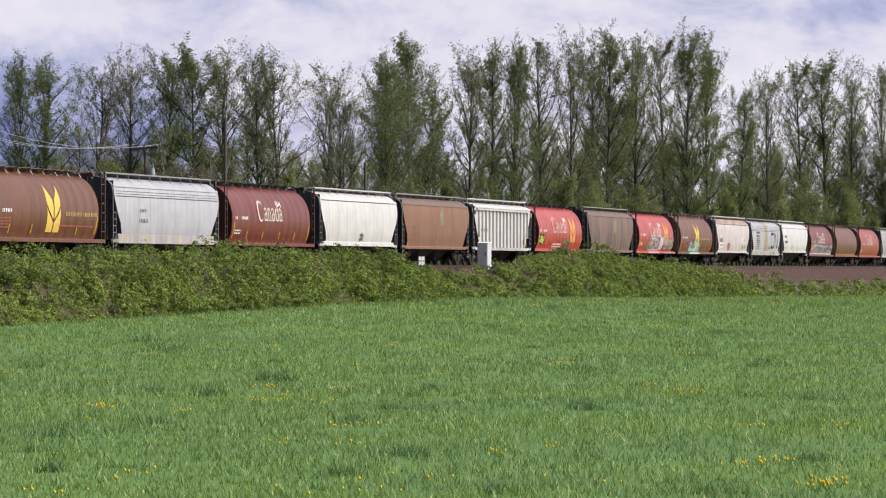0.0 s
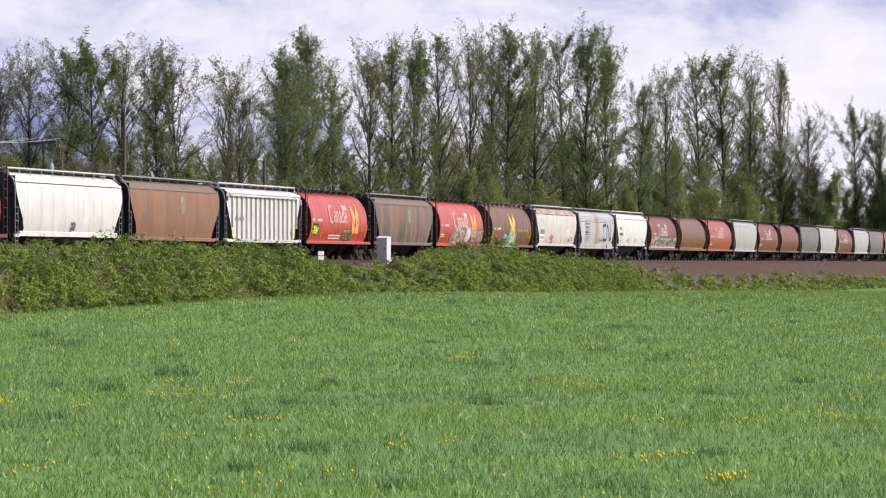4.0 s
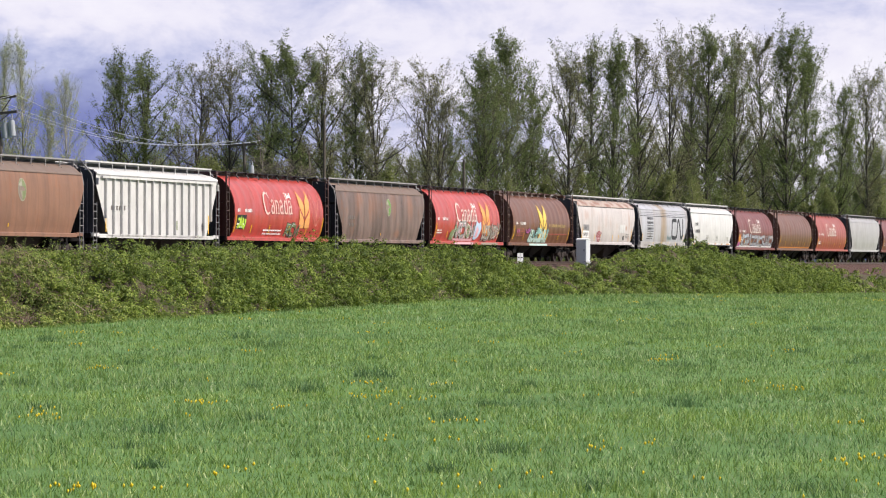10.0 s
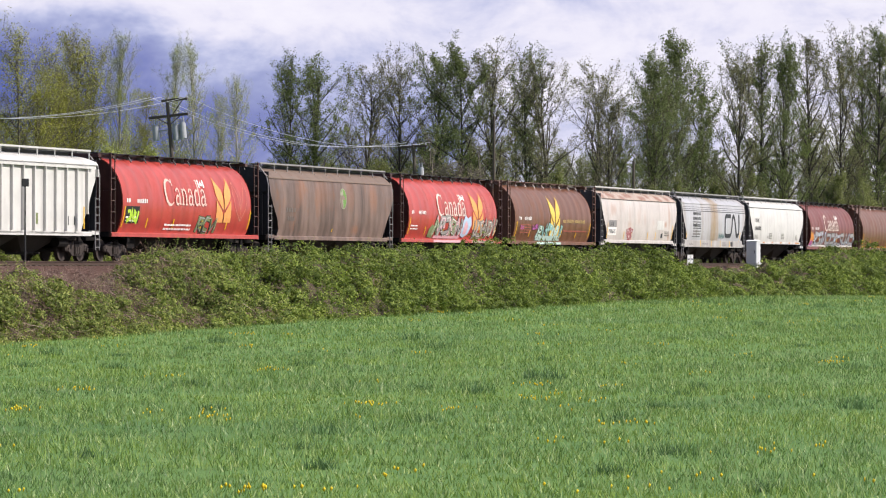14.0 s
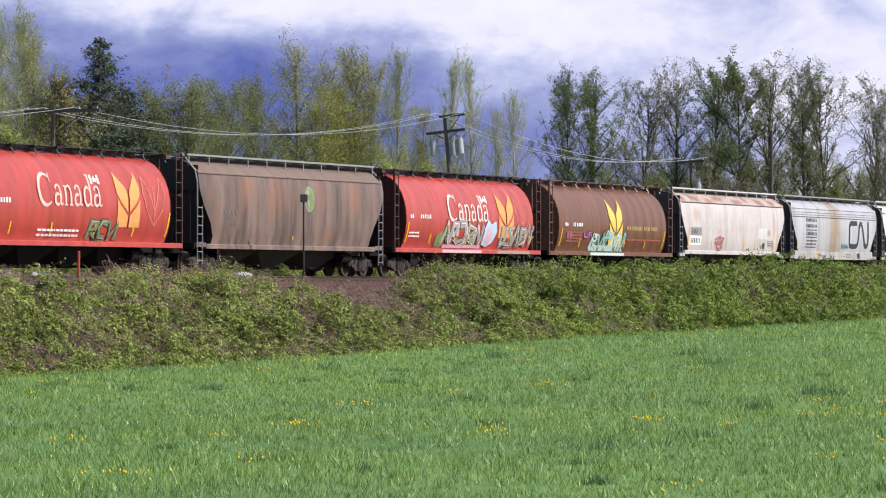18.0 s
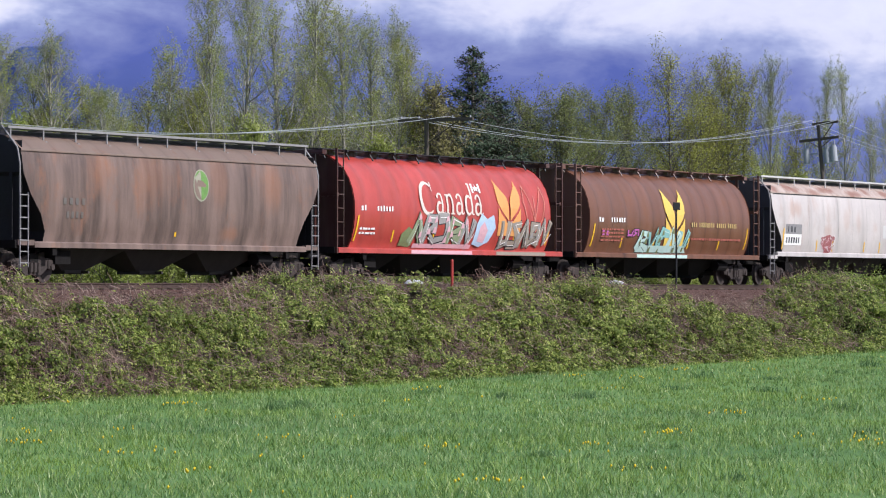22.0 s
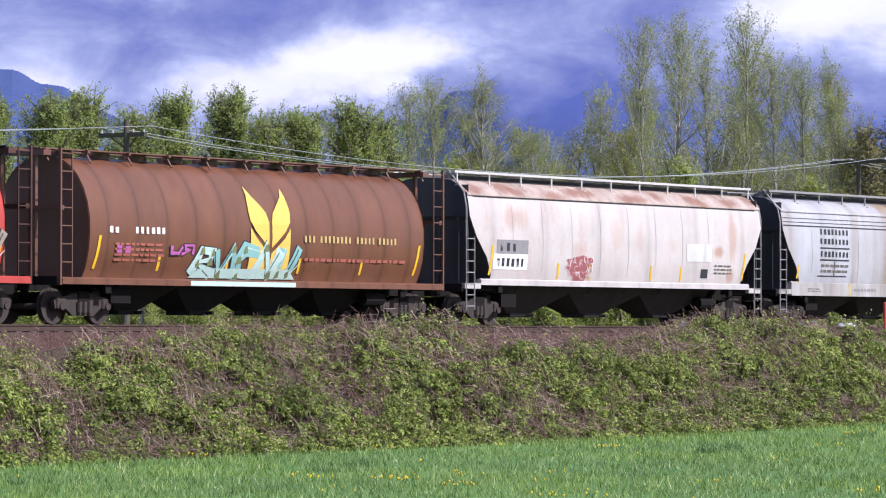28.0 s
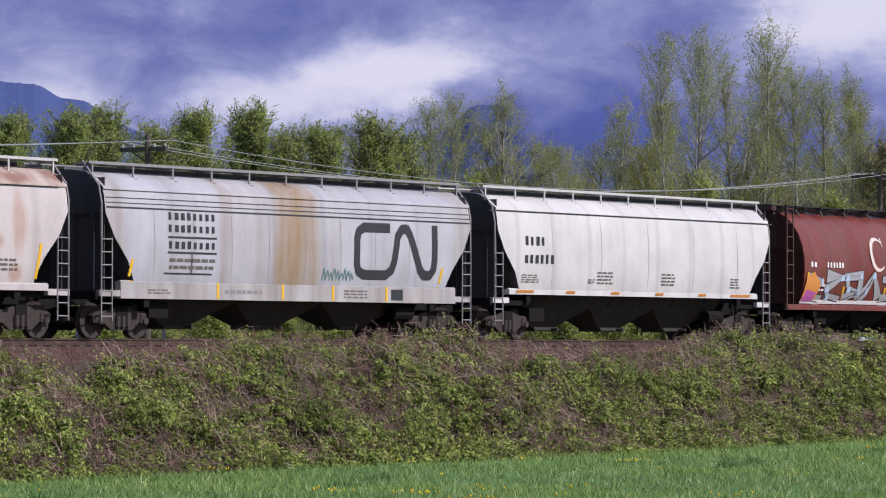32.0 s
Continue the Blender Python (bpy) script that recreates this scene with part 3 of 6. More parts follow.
def end_platform(bm, hl, sgn):
    """End sill, striker and coupler at one end."""
    x0, x1 = hl - 2.6, hl
    box(bm, sgn * x0, sgn * x1, -0.35, 0.35, 0.86, 1.18)
    box(bm, sgn * (hl - 0.14), sgn * hl, -1.42, 1.42, 1.0, 1.22)
    box(bm, sgn * hl, sgn * (hl + 0.46), -0.11, 0.11, 0.80, 1.02)
    box(bm, sgn * (hl + 0.22), sgn * (hl + 0.50), -0.19, 0.14, 0.76, 1.06)
    for y in (-1, 1):
        box(bm, sgn * (hl - 2.2), sgn * (hl - 0.1), y * 1.25 - 0.06, y * 1.25 + 0.06, 1.02, 1.16)


def decal_mesh(name, kind, outlines, lift=0.012, step=0.16):
    """Flat outlines (x, z) laid on the near side sheet, following its curve."""
    bm = bmesh.new()
    for i, pts in enumerate(outlines):
        bm.faces.new([bm.verts.new((x, -0.0012 * (i % 4), z)) for x, z in pts])
    return wrap(name, kind, bm, lift, step)


def wrap(name, kind, bm, lift, step):
    zs = [v.co.z for v in bm.verts]
    z = math.ceil(min(zs) / step) * step
    while z < max(zs):
        bmesh.ops.bisect_plane(bm, geom=bm.verts[:] + bm.edges[:] + bm.faces[:], plane_co=(0, 0, z), plane_no=(0, 0, 1))
        z += step
    bmesh.ops.triangulate(bm, faces=bm.faces[:])
    for v in bm.verts:
        v.co.y -= half_width(kind, v.co.z) + lift
    bm.normal_update()
    for f in bm.faces:
        if f.normal.y > 0:
            f.normal_flip()
    return mesh_of(name, bm)


def bar(x0, x1, z0, z1, lean=0.0):
    return [(x0, z0), (x1, z0), (x1 + lean, z1), (x0 + lean, z1)]


def stroke(pts, w):
    """A band of the width w along the polyline pts, as quads."""
    out = []
    for (x0, z0), (x1, z1) in zip(pts, pts[1:]):
        d = Vector((x1 - x0, z1 - z0))
        n = Vector((-d.y, d.x)).normalized() * w / 2
        e = d.normalized() * w * 0.12
        out.append([(x0 - e.x - n.x, z0 - e.y - n.y), (x1 + e.x - n.x, z1 + e.y - n.y), (x1 + e.x + n.x, z1 + e.y + n.y), (x0 - e.x + n.x, z0 - e.y + n.y)])
    return out


def ribbon(pts, widths):
    """A band along pts whose width changes from point to point, as quads with mitred joints."""
    pts = [Vector(q) for q in pts]
    left, right = [], []
    for i, q in enumerate(pts):
        d0 = (q - pts[i - 1]).normalized() if i else (pts[1] - q).normalized()
        d1 = (pts[i + 1] - q).normalized() if i < len(pts) - 1 else d0
        d = (d0 + d1)
        d = d.normalized() if d.length > 0.3 else d0
        n = Vector((-d.y, d.x)) * widths[i] / 2
        left.append(q + n)
        right.append(q - n)
    return [[tuple(left[i]), tuple(right[i]), tuple(right[i + 1]), tuple(left[i + 1])] for i in range(len(pts) - 1)]


def arc(cx, cz, rx, rz, a0, a1, n=14):
    return [(cx + rx * math.cos(radians(a0 + (a1 - a0) * k / n)), cz + rz * math.sin(radians(a0 + (a1 - a0) * k / n))) for k in range(n + 1)]


def swell(n, thin, thick):
    return [thin + (thick - thin) * math.sin(math.pi * k / n) ** 1.5 for k in range(n + 1)]


def serif_word():
    """The large white word in tall serif letters: C a n a d a; units of metres from the left end of the baseline."""
    def letter_a(x):
        return (ribbon(arc(x + 0.27, 0.19, 0.20, 0.17, 50, 320), swell(14, 0.06, 0.13)) + ribbon([(x + 0.49, 0.07), (x + 0.49, 0.28), (x + 0.48, 0.46)], [0.13, 0.13, 0.11])
                + ribbon(arc(x + 0.29, 0.46, 0.19, 0.17, 0, 165, 8), [0.11, 0.10, 0.085, 0.07, 0.065, 0.065, 0.08, 0.11, 0.12])
                + ribbon([(x + 0.47, 0.10), (x + 0.54, 0.03), (x + 0.64, 0.03), (x + 0.69, 0.09)], [0.10, 0.07, 0.05, 0.03]))
    out = [ribbon(arc(0.64, 0.47, 0.56, 0.48, 52, 310), swell(14, 0.055, 0.19)) + ribbon([(1.02, 0.70), (1.03, 0.98)], [0.03, 0.085])]
    x = 1.98
    n = ribbon([(x + 0.16, 0.0), (x + 0.16, 0.62)], [0.13, 0.13]) + ribbon([(x + 0.57, 0.0), (x + 0.57, 0.26), (x + 0.56, 0.44)], [0.13, 0.13, 0.11])
    n += ribbon(arc(x + 0.37, 0.44, 0.19, 0.17, 170, 0, 8), [0.04, 0.05, 0.06, 0.07, 0.085, 0.10, 0.11, 0.11, 0.11])
    for a, b, z in ((0.02, 0.30, 0.022), (0.43, 0.71, 0.022), (0.02, 0.12, 0.60)):
        n += ribbon([(x + a, z), (x + b, z)], [0.045, 0.045])
    x = 3.55
    d = ribbon(arc(x + 0.32, 0.31, 0.25, 0.29, 45, 315), swell(14, 0.055, 0.14)) + ribbon([(x + 0.57, 0.03), (x + 0.57, 1.0)], [0.13, 0.13])
    d += ribbon([(x + 0.42, 0.975), (x + 0.52, 0.985)], [0.045, 0.05]) + ribbon([(x + 0.58, 0.025), (x + 0.74, 0.03)], [0.05, 0.045])
    return out + [letter_a(1.24), n, letter_a(2.79), d, letter_a(4.34)]


# coupling to coupling lengths, car by car from the head
LENGTHS = [18.1, 18.1, 18.1, 18.34, 18.49, 18.31, 17.87, 18.45, 17.9, 18.05, 18.43, 17.81, 17.16, 17.77, 17.94, 18.0, 18.03, 18.06, 18.1] + [18.12] * 20
CARS = []


def make_car(index, kind, mats, label, sill=(1.0, 1.22), spin=False, roof=None):
    """A covered grain hopper car on two bogies; mats: body, end, sill, walk."""
    body, end, sill_mat, deck = mats
    sill_low, sill_top = sill
    hl = round((LENGTHS[index] - 0.95) / 2 / 0.15) * 0.15
    car = tagged(new("hopper_car"), label, "hopper car", "cars of the grain train")
    key = (kind, hl, sill)
    link("body", cached(("body",) + key, lambda b: shell(b, kind, hl, sill_low + 0.06), True), body, car)
    if kind != "barrel":
        link("roof", cached(("roof", kind, hl), lambda b: roof_sheet(b, kind, hl), True), roof or body, car)
    for rot in (0, math.pi):
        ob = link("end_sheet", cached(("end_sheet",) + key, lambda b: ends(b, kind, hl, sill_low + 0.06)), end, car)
        ob.rotation_euler[2] = rot
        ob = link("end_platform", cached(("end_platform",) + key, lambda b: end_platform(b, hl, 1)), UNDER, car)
        ob.rotation_euler[2] = rot
        for m in (1, -1):
            def lad(b, m=m):
                if kind == "barrel":
                    ladder(b, hl - 0.52, hl - 0.08, m * 1.47, 1.0, 4.42, 8)
                    box(b, hl - 0.09, hl - 0.03, m * 1.47 - 0.04, m * 1.47 + 0.04, 1.0, 4.48)
                else:
                    ladder(b, hl - 0.55, hl - 0.13, m * 1.5, 0.45, 2.62, 7)
                    rod(b, (hl - 0.13, m * 1.5, 2.6), (hl - 0.13, m * 1.5, 3.5), 0.028, 5)
                    rod(b, (hl - 0.13, m * 1.5, 3.48), (hl - 0.13, m * 1.40, 3.95), 0.03, 5)
                    rod(b, (hl - 0.13, m * 1.40, 3.92), (hl - 0.13, m * 0.86, 4.55), 0.03, 5)
            ob = link("ladder", cached(("ladder", m) + key, lad), WALKGREY if kind != "barrel" else end, car)
            ob.rotation_euler[2] = rot
        if kind == "barrel":
            def frame_posts(b):
                for y in (-0.55, 0.55):
                    box(b, hl - 0.20, hl - 0.10, y - 0.06, y + 0.06, 1.1, 4.4)
                box(b, hl - 0.22, hl - 0.06, -1.47, 1.47, 2.9, 3.02)
                box(b, hl - 0.30, hl - 0.02, -0.95, 0.95, 4.30, 4.44)
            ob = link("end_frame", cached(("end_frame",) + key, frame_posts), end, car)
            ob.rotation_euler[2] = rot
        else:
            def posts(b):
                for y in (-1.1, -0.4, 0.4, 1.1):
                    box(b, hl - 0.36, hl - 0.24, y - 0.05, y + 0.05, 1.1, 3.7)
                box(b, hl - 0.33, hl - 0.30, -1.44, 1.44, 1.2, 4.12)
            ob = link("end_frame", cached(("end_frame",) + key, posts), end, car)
            ob.rotation_euler[2] = rot
    for m in (1, -1):
        def sill_b(b, m=m):
            o = 1.53 if kind == "barrel" else 1.50
            e = hl - 0.1 if kind == "barrel" else hl - 0.9
            prism(b, [(m * o, sill_low), (m * (o - 0.2), sill_low), (m * (o - 0.2), sill_top), (m * (o - 0.05), sill_top + 0.04), (m * o, sill_top)], -e, e)
            if kind != "barrel":
                for x in (-1, 1):
                    box(b, x * e, x * (hl - 0.08), m * 1.42 - 0.07, m * 1.42 + 0.07, 1.08, 1.24)
        link("side_sill", cached(("side_sill", m) + key, sill_b), sill_mat, car)
    link("running_board", cached(("running_board",) + key, lambda b: roofwalk(b, hl, kind != "barrel")), deck, car)

    if kind != "barrel":
        link("hatch_trough", cached(("hatch_trough",) + key, lambda b: hatch_trough(b, hl)), HATCHSHADE, car)
    me = cached(("hatch",), lambda b: rod(b, (0, 0, 4.30), (0, 0, 4.47), 0.36, 12))
    for i in range(10):
        ob = link("hatch", me, end if kind == "barrel" else HATCHSHADE, car)
        ob.location.x = (-1 + 2 * i / 9) * (hl - 1.7)
    n = 4 if kind == "barrel" else 3
    w = (hl - 2.55) / n
    for i in range(n):
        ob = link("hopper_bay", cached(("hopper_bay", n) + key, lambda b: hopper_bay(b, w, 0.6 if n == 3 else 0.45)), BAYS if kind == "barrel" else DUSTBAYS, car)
        ob.location.x = (i - (n - 1) / 2) * 2 * w

    def centre(b):
        box(b, -hl + 0.5, hl - 0.5, -0.3, 0.3, 0.95, 1.22)
        for m in (-1, 1):
            for x in (-hl + 2.0, hl - 2.0):
                box(b, x - 0.11, x + 0.11, m * 1.40 - 0.05, m * 1.40 + 0.05, sill_low - 0.22, sill_low)
        box(b, -hl + 2.4, -hl + 3.2, -1.2, -0.7, 0.55, 0.95)
        rod(b, (hl - 3.4, -1.0, 0.75), (hl - 2.5, -1.0, 0.75), 0.2, 10)
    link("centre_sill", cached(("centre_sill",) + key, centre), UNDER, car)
    if kind == "ribbed":
        for m in (-1, 1):
            link("top_chord", cached(("top_chord", m) + key, lambda b: box(b, -hl + 1.0, hl - 1.0, m * 1.50, m * 1.635, 3.74, 3.84)), body, car)
        for i in range(17):
            f = (-1 + 2 * i / 16)
            top = end_x(kind, 3.9, hl)
            x = f * (top - 0.05)
            low = 1.15 if abs(x) < end_x(kind, 1.15, hl) else 1.15 + (abs(x) - end_x(kind, 1.15, hl)) / 1.55 * 2.3
            me = cached(("rib", round(low, 2)), lambda b: box(b, -0.04, 0.04, -1.625, -1.50, low + 0.05, 3.74))
            for rot in (0, math.pi):
                ob = link("rib", me, body, car)
                ob.rotation_euler[2] = rot
                ob.location.x = x if rot == 0 else x
    for sgn in (-1, 1):
        bo = new("bogie")
        bo.parent = car
        bo.location = (sgn * (hl - 1.45), 0, 0)
        for y in (-1.0, 1.0):
            link("side_frame", cached(("side_frame", y), lambda b: bogie_frame(b, y)), BOGIE, bo)
        link("bolster", cached(("bolster",), lambda b: box(b, -0.22, 0.22, -1.1, 1.1, 0.5, 0.84)), UNDER, bo)
        for x in (-0.9, 0.9):
            ws = link("wheelset", cached(("wheelset",), wheelset_mesh), BOGIE, bo)
            ws.location = (x, 0, 0.457)
            if spin:
                WHEELS.append((ws, x))
    CARS.append((index, car))
    return car


WHEELS = []

RED = paint("bright_red_paint", (0.44, 0.060, 0.048), 0.25, 0.30, rough=0.32, weld=0.2, ringed=0.3, dust=(0.13, 0.035, 0.028))
MAROON = paint("oxide_red_paint", (0.155, 0.030, 0.022), 0.2, 0.25, weld=0.5)
ORANGE_RED = paint("faded_red_paint", (0.30, 0.055, 0.035), 0.2, 0.25)
BROWN = paint("brown_paint", (0.158, 0.066, 0.036), 0.35, 0.45, (0.24, 0.10, 0.05), ringed=0.3, dust=(0.085, 0.042, 0.028), weld=0.6)
RUSTY = paint("rusty_tan_paint", (0.235, 0.120, 0.074), 0.9, 0.5, (0.30, 0.115, 0.05), 1.0, 0.55, (0.085, 0.050, 0.038), ringed=0.0)
GREYBROWN = paint("grimy_grey_brown_paint", (0.200, 0.140, 0.115), 1.0, 0.85, (0.33, 0.14, 0.07), 1.0, 0.55, (0.065, 0.044, 0.037), ringed=0.0)
CREAM = paint("rust_stained_white_paint", (0.49, 0.455, 0.435), 0.8, 0.18, (0.40, 0.23, 0.16), seam=1.95, ringed=0.04)
PALE = paint("pale_grey_paint", (0.43, 0.435, 0.465), 0.15, 0.18, (0.35, 0.24, 0.14), seam=1.95, ringed=0.05)
BRIGHT = paint("clean_white_paint", (0.58, 0.57, 0.55), 0.12, 0.10, seam=1.95, ringed=0.04)
# white for the far cars, with the dimming of distance put into it
HAZEWHITE = paint("dull_white_paint", (0.36, 0.355, 0.35), 0.3, 0.3, seam=1.95, ringed=0.04)
DGREY = paint("dark_grey_paint", (0.12, 0.11, 0.105), 0.3, 0.4)
# far darker than the red sides: shade on the ends put into the paint
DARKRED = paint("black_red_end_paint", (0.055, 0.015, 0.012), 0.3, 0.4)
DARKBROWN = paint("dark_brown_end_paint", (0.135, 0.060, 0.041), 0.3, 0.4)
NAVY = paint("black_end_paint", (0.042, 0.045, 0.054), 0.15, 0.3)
WALKGREY = plain("dusty_grey_steel", (0.24, 0.23, 0.23), 0.6)
WALKWHITE = plain("dusty_white_steel", (0.48, 0.47, 0.46), 0.6)
OLD_GOLD = plain("faded_gold_lettering", (0.46, 0.33, 0.13), 0.6, 0.0, 0.3)
GOLD = plain("wheat_yellow", (0.66, 0.45, 0.09), 0.6, 0.0, 0.12)
AMBER = plain("wheat_orange", (0.64, 0.29, 0.09), 0.6, 0.0, 0.12)
INK = plain("stencil_black", (0.03, 0.032, 0.036), 0.6)
CHALK = plain("stencil_white", (0.74, 0.72, 0.70), 0.6, 0.0, 0.1)
PINKLETTER = plain("faded_pink_lettering", (0.64, 0.44, 0.38), 0.6, 0.0, 0.2)
LETTER = plain("faded_white_lettering", (0.62, 0.54, 0.48), 0.6, 0.0, 0.15)

DIRTYSILL = paint("dirty_white_sill", (0.40, 0.385, 0.37), 0.5, 0.55, (0.30, 0.20, 0.13), seam=1.95, ringed=0.1)
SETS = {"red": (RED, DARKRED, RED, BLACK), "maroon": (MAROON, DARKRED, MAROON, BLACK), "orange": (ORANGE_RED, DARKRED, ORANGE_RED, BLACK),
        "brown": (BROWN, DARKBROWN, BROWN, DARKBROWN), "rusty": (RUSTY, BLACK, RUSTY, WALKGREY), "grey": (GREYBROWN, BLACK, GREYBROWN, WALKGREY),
        "cream": (CREAM, NAVY, CREAM, WALKWHITE), "pale": (PALE, NAVY, DIRTYSILL, WALKGREY), "white": (BRIGHT, NAVY, BRIGHT, WALKWHITE), "dark": (DGREY, BLACK, DGREY, BLACK), "dull": (HAZEWHITE, NAVY, HAZEWHITE, WALKGREY)}
WORDS = {"red": "bright red cylindrical grain hopper car with white lettering", "maroon": "dull maroon cylindrical grain hopper car, white lettering",
         "orange": "faded red cylindrical grain hopper car on the rails", "brown": "brown cylindrical grain hopper car with yellow wheat emblem",
         "rusty": "rust-streaked tan hopper car with sloped ends", "grey": "grimy grey-brown hopper car with rust streaks",
         "cream": "white hopper car with rust stains and black ends", "pale": "pale grey hopper car with rust streak, black ends",
         "white": "clean white hopper car with black ends", "dark": "dark grey hopper car far down the train", "dull": "white hopper car greyed for distance haze, black ends"}
ROSTER = [("barrel", "brown"), ("curved", "pale"), ("barrel", "maroon"), ("curved", "white"), ("curved", "rusty"), ("ribbed", "white"), ("barrel", "red"),
          ("curved", "grey"), ("barrel", "red"), ("barrel", "brown"), ("curved", "cream"), ("curved", "pale"), ("curved", "white"), ("barrel", "maroon"),
          ("barrel", "brown"), ("barrel", "orange"), ("curved", "dull"), ("barrel", "maroon"), ("barrel", "maroon"), ("curved", "dark"), ("curved", "dull"),
          ("barrel", "maroon"), ("curved", "dull"), ("curved", "dark"), ("barrel", "maroon"), ("curved", "grey"), ("barrel", "brown"), ("curved", "pale"),
          ("barrel", "red"), ("curved", "cream"), ("barrel", "maroon"), ("barrel", "brown"), ("curved", "white"), ("barrel", "maroon"), ("curved", "dark"), ("barrel", "brown")]
RUST_ROOF = paint("rusty_white_roof", (0.47, 0.38, 0.33), 1.3, 0.6, (0.20, 0.085, 0.055), 1.0, 0.65, (0.2, 0.14, 0.11),
                  spots=[(-8.0 + 1.33 * k + 0.5 * math.sin(k * 2.3), 4.0 + 0.1 * math.sin(k * 1.7), 0.7 + 0.35 * math.sin(k * 3.1), 0.22, 0.75) for k in range(13)])
TAN_ROOF = paint("rusty_tan_roof", (0.165, 0.115, 0.092), 0.8, 0.5, (0.2, 0.09, 0.05), 1.0, 0.65)
ROOFS = {"cream": RUST_ROOF, "rusty": TAN_ROOF, "grey": TAN_ROOF}
WASHED = paint("washed_grey_paint", (0.43, 0.435, 0.465), 0.15, 0.25, (0.35, 0.24, 0.14), seam=2.2, ringed=0.05, wash=((-1.15, 0.95, 1.0), (-3.5, -2.9, 0.45), (-2.9, -1.3, 0.2), (1.4, 1.9, 0.25), (-8.4, -7.4, 0.3), (7.3, 8.2, 0.35)))
SILLS = {1: (1.03, 1.46), 3: (1.12, 1.34), 10: (1.19, 1.34), 11: (1.03, 1.46), 12: (1.34, 1.48)}
for i, (kind, look_) in enumerate(ROSTER):
    make_car(i, kind, SETS[look_], WORDS[look_], SILLS.get(i, (1.02, 1.16)), spin=4 <= i <= 13, roof=ROOFS.get(look_))
BY = dict(CARS)
STAINED = paint("white_paint_with_rust_stains", (0.525, 0.478, 0.455), 0.45, 0.14, (0.36, 0.19, 0.12), seam=2.9, ringed=0.03,
                spots=((5.75, 2.38, 0.5, 0.28, 0.75), (6.65, 2.9, 0.42, 1.0, 0.5), (6.5, 1.62, 0.35, 0.3, 0.6), (-6.1, 3.2, 0.9, 0.5, 0.45), (-0.5, 2.75, 0.5, 0.6, 0.22), (0.9, 2.7, 0.45, 0.7, 0.28), (2.9, 2.5, 0.35, 0.4, 0.25), (-2.6, 2.3, 0.6, 0.4, 0.35)))
MOTTLED = paint("grey_paint_with_rust_streaks", (0.190, 0.130, 0.108), 1.0, 0.95, (0.25, 0.115, 0.065), 1.0, 0.5, (0.050, 0.034, 0.028), ringed=0.0, seam=2.3,
                spots=((5.6, 3.1, 0.9, 1.2, 0.5), (2.3, 3.3, 0.8, 1.2, 0.35), (-1.6, 3.2, 1.4, 1.2, 0.35), (-4.6, 3.3, 0.9, 1.0, 0.35), (3.0, 1.55, 0.7, 0.3, 0.5)))
for i, m in ((11, WASHED), (10, STAINED), (7, MOTTLED)):
    for ob in BY[i].children:
        if ob.name.startswith("body") or (i == 11 and ob.name.startswith("roof")):
            ob.material_slots[0].link = "OBJECT"
            ob.material_slots[0].material = m


def wheat(x, z, w, h):
    """Two pointed leaves over two stem blocks, w wide and h high; the middle at x."""
    out = []
    for s in (-1, 1):
        edge = [(0.03, 0.27), (0.16, 0.36), (0.31, 0.47), (0.41, 0.59), (0.43, 0.70), (0.42, 0.80), (0.40, 0.90), (0.38, 1.0), (0.30, 0.89), (0.18, 0.79), (0.07, 0.69), (0.03, 0.58)]
        out.append([(x + s * u * w, z + v * h) for u, v in edge])
        foot = [(0.03, 0.0), (0.41, 0.0), (0.41, 0.51), (0.30, 0.39), (0.14, 0.28), (0.03, 0.20)]
        out.append([(x + s * u * w, z + v * h) for u, v in foot])
    return out


def dress(index, name, outlines, mat, label="", lift=0.012):
    kind = ROSTER[index][0]
    ob = link(name, decal_mesh(name, kind, outlines, lift), mat, BY[index], label)
    return tagged(ob, kind="stuff") if name in ("number_bar", "small_print", "graffiti_fill") else ob


SHAPES = [[(0.0, 0.0), (0.18, 1.0), (0.58, 0.08), (0.82, 1.0)], [(0.85, 0.92), (0.30, 0.98), (0.08, 0.62), (0.14, 0.10), (0.80, 0.04)], [(0.05, 0.0), (0.15, 0.98), (0.72, 0.90), (0.66, 0.52), (0.20, 0.46), (0.80, 0.0)],
          [(0.02, 0.0), (0.42, 1.0), (0.62, 0.40), (0.85, 0.0)], [(0.10, 1.0), (0.14, 0.12), (0.62, 0.05), (0.80, 1.0)], [(0.82, 0.95), (0.12, 0.86), (0.74, 0.46), (0.66, 0.06), (0.02, 0.06)]]


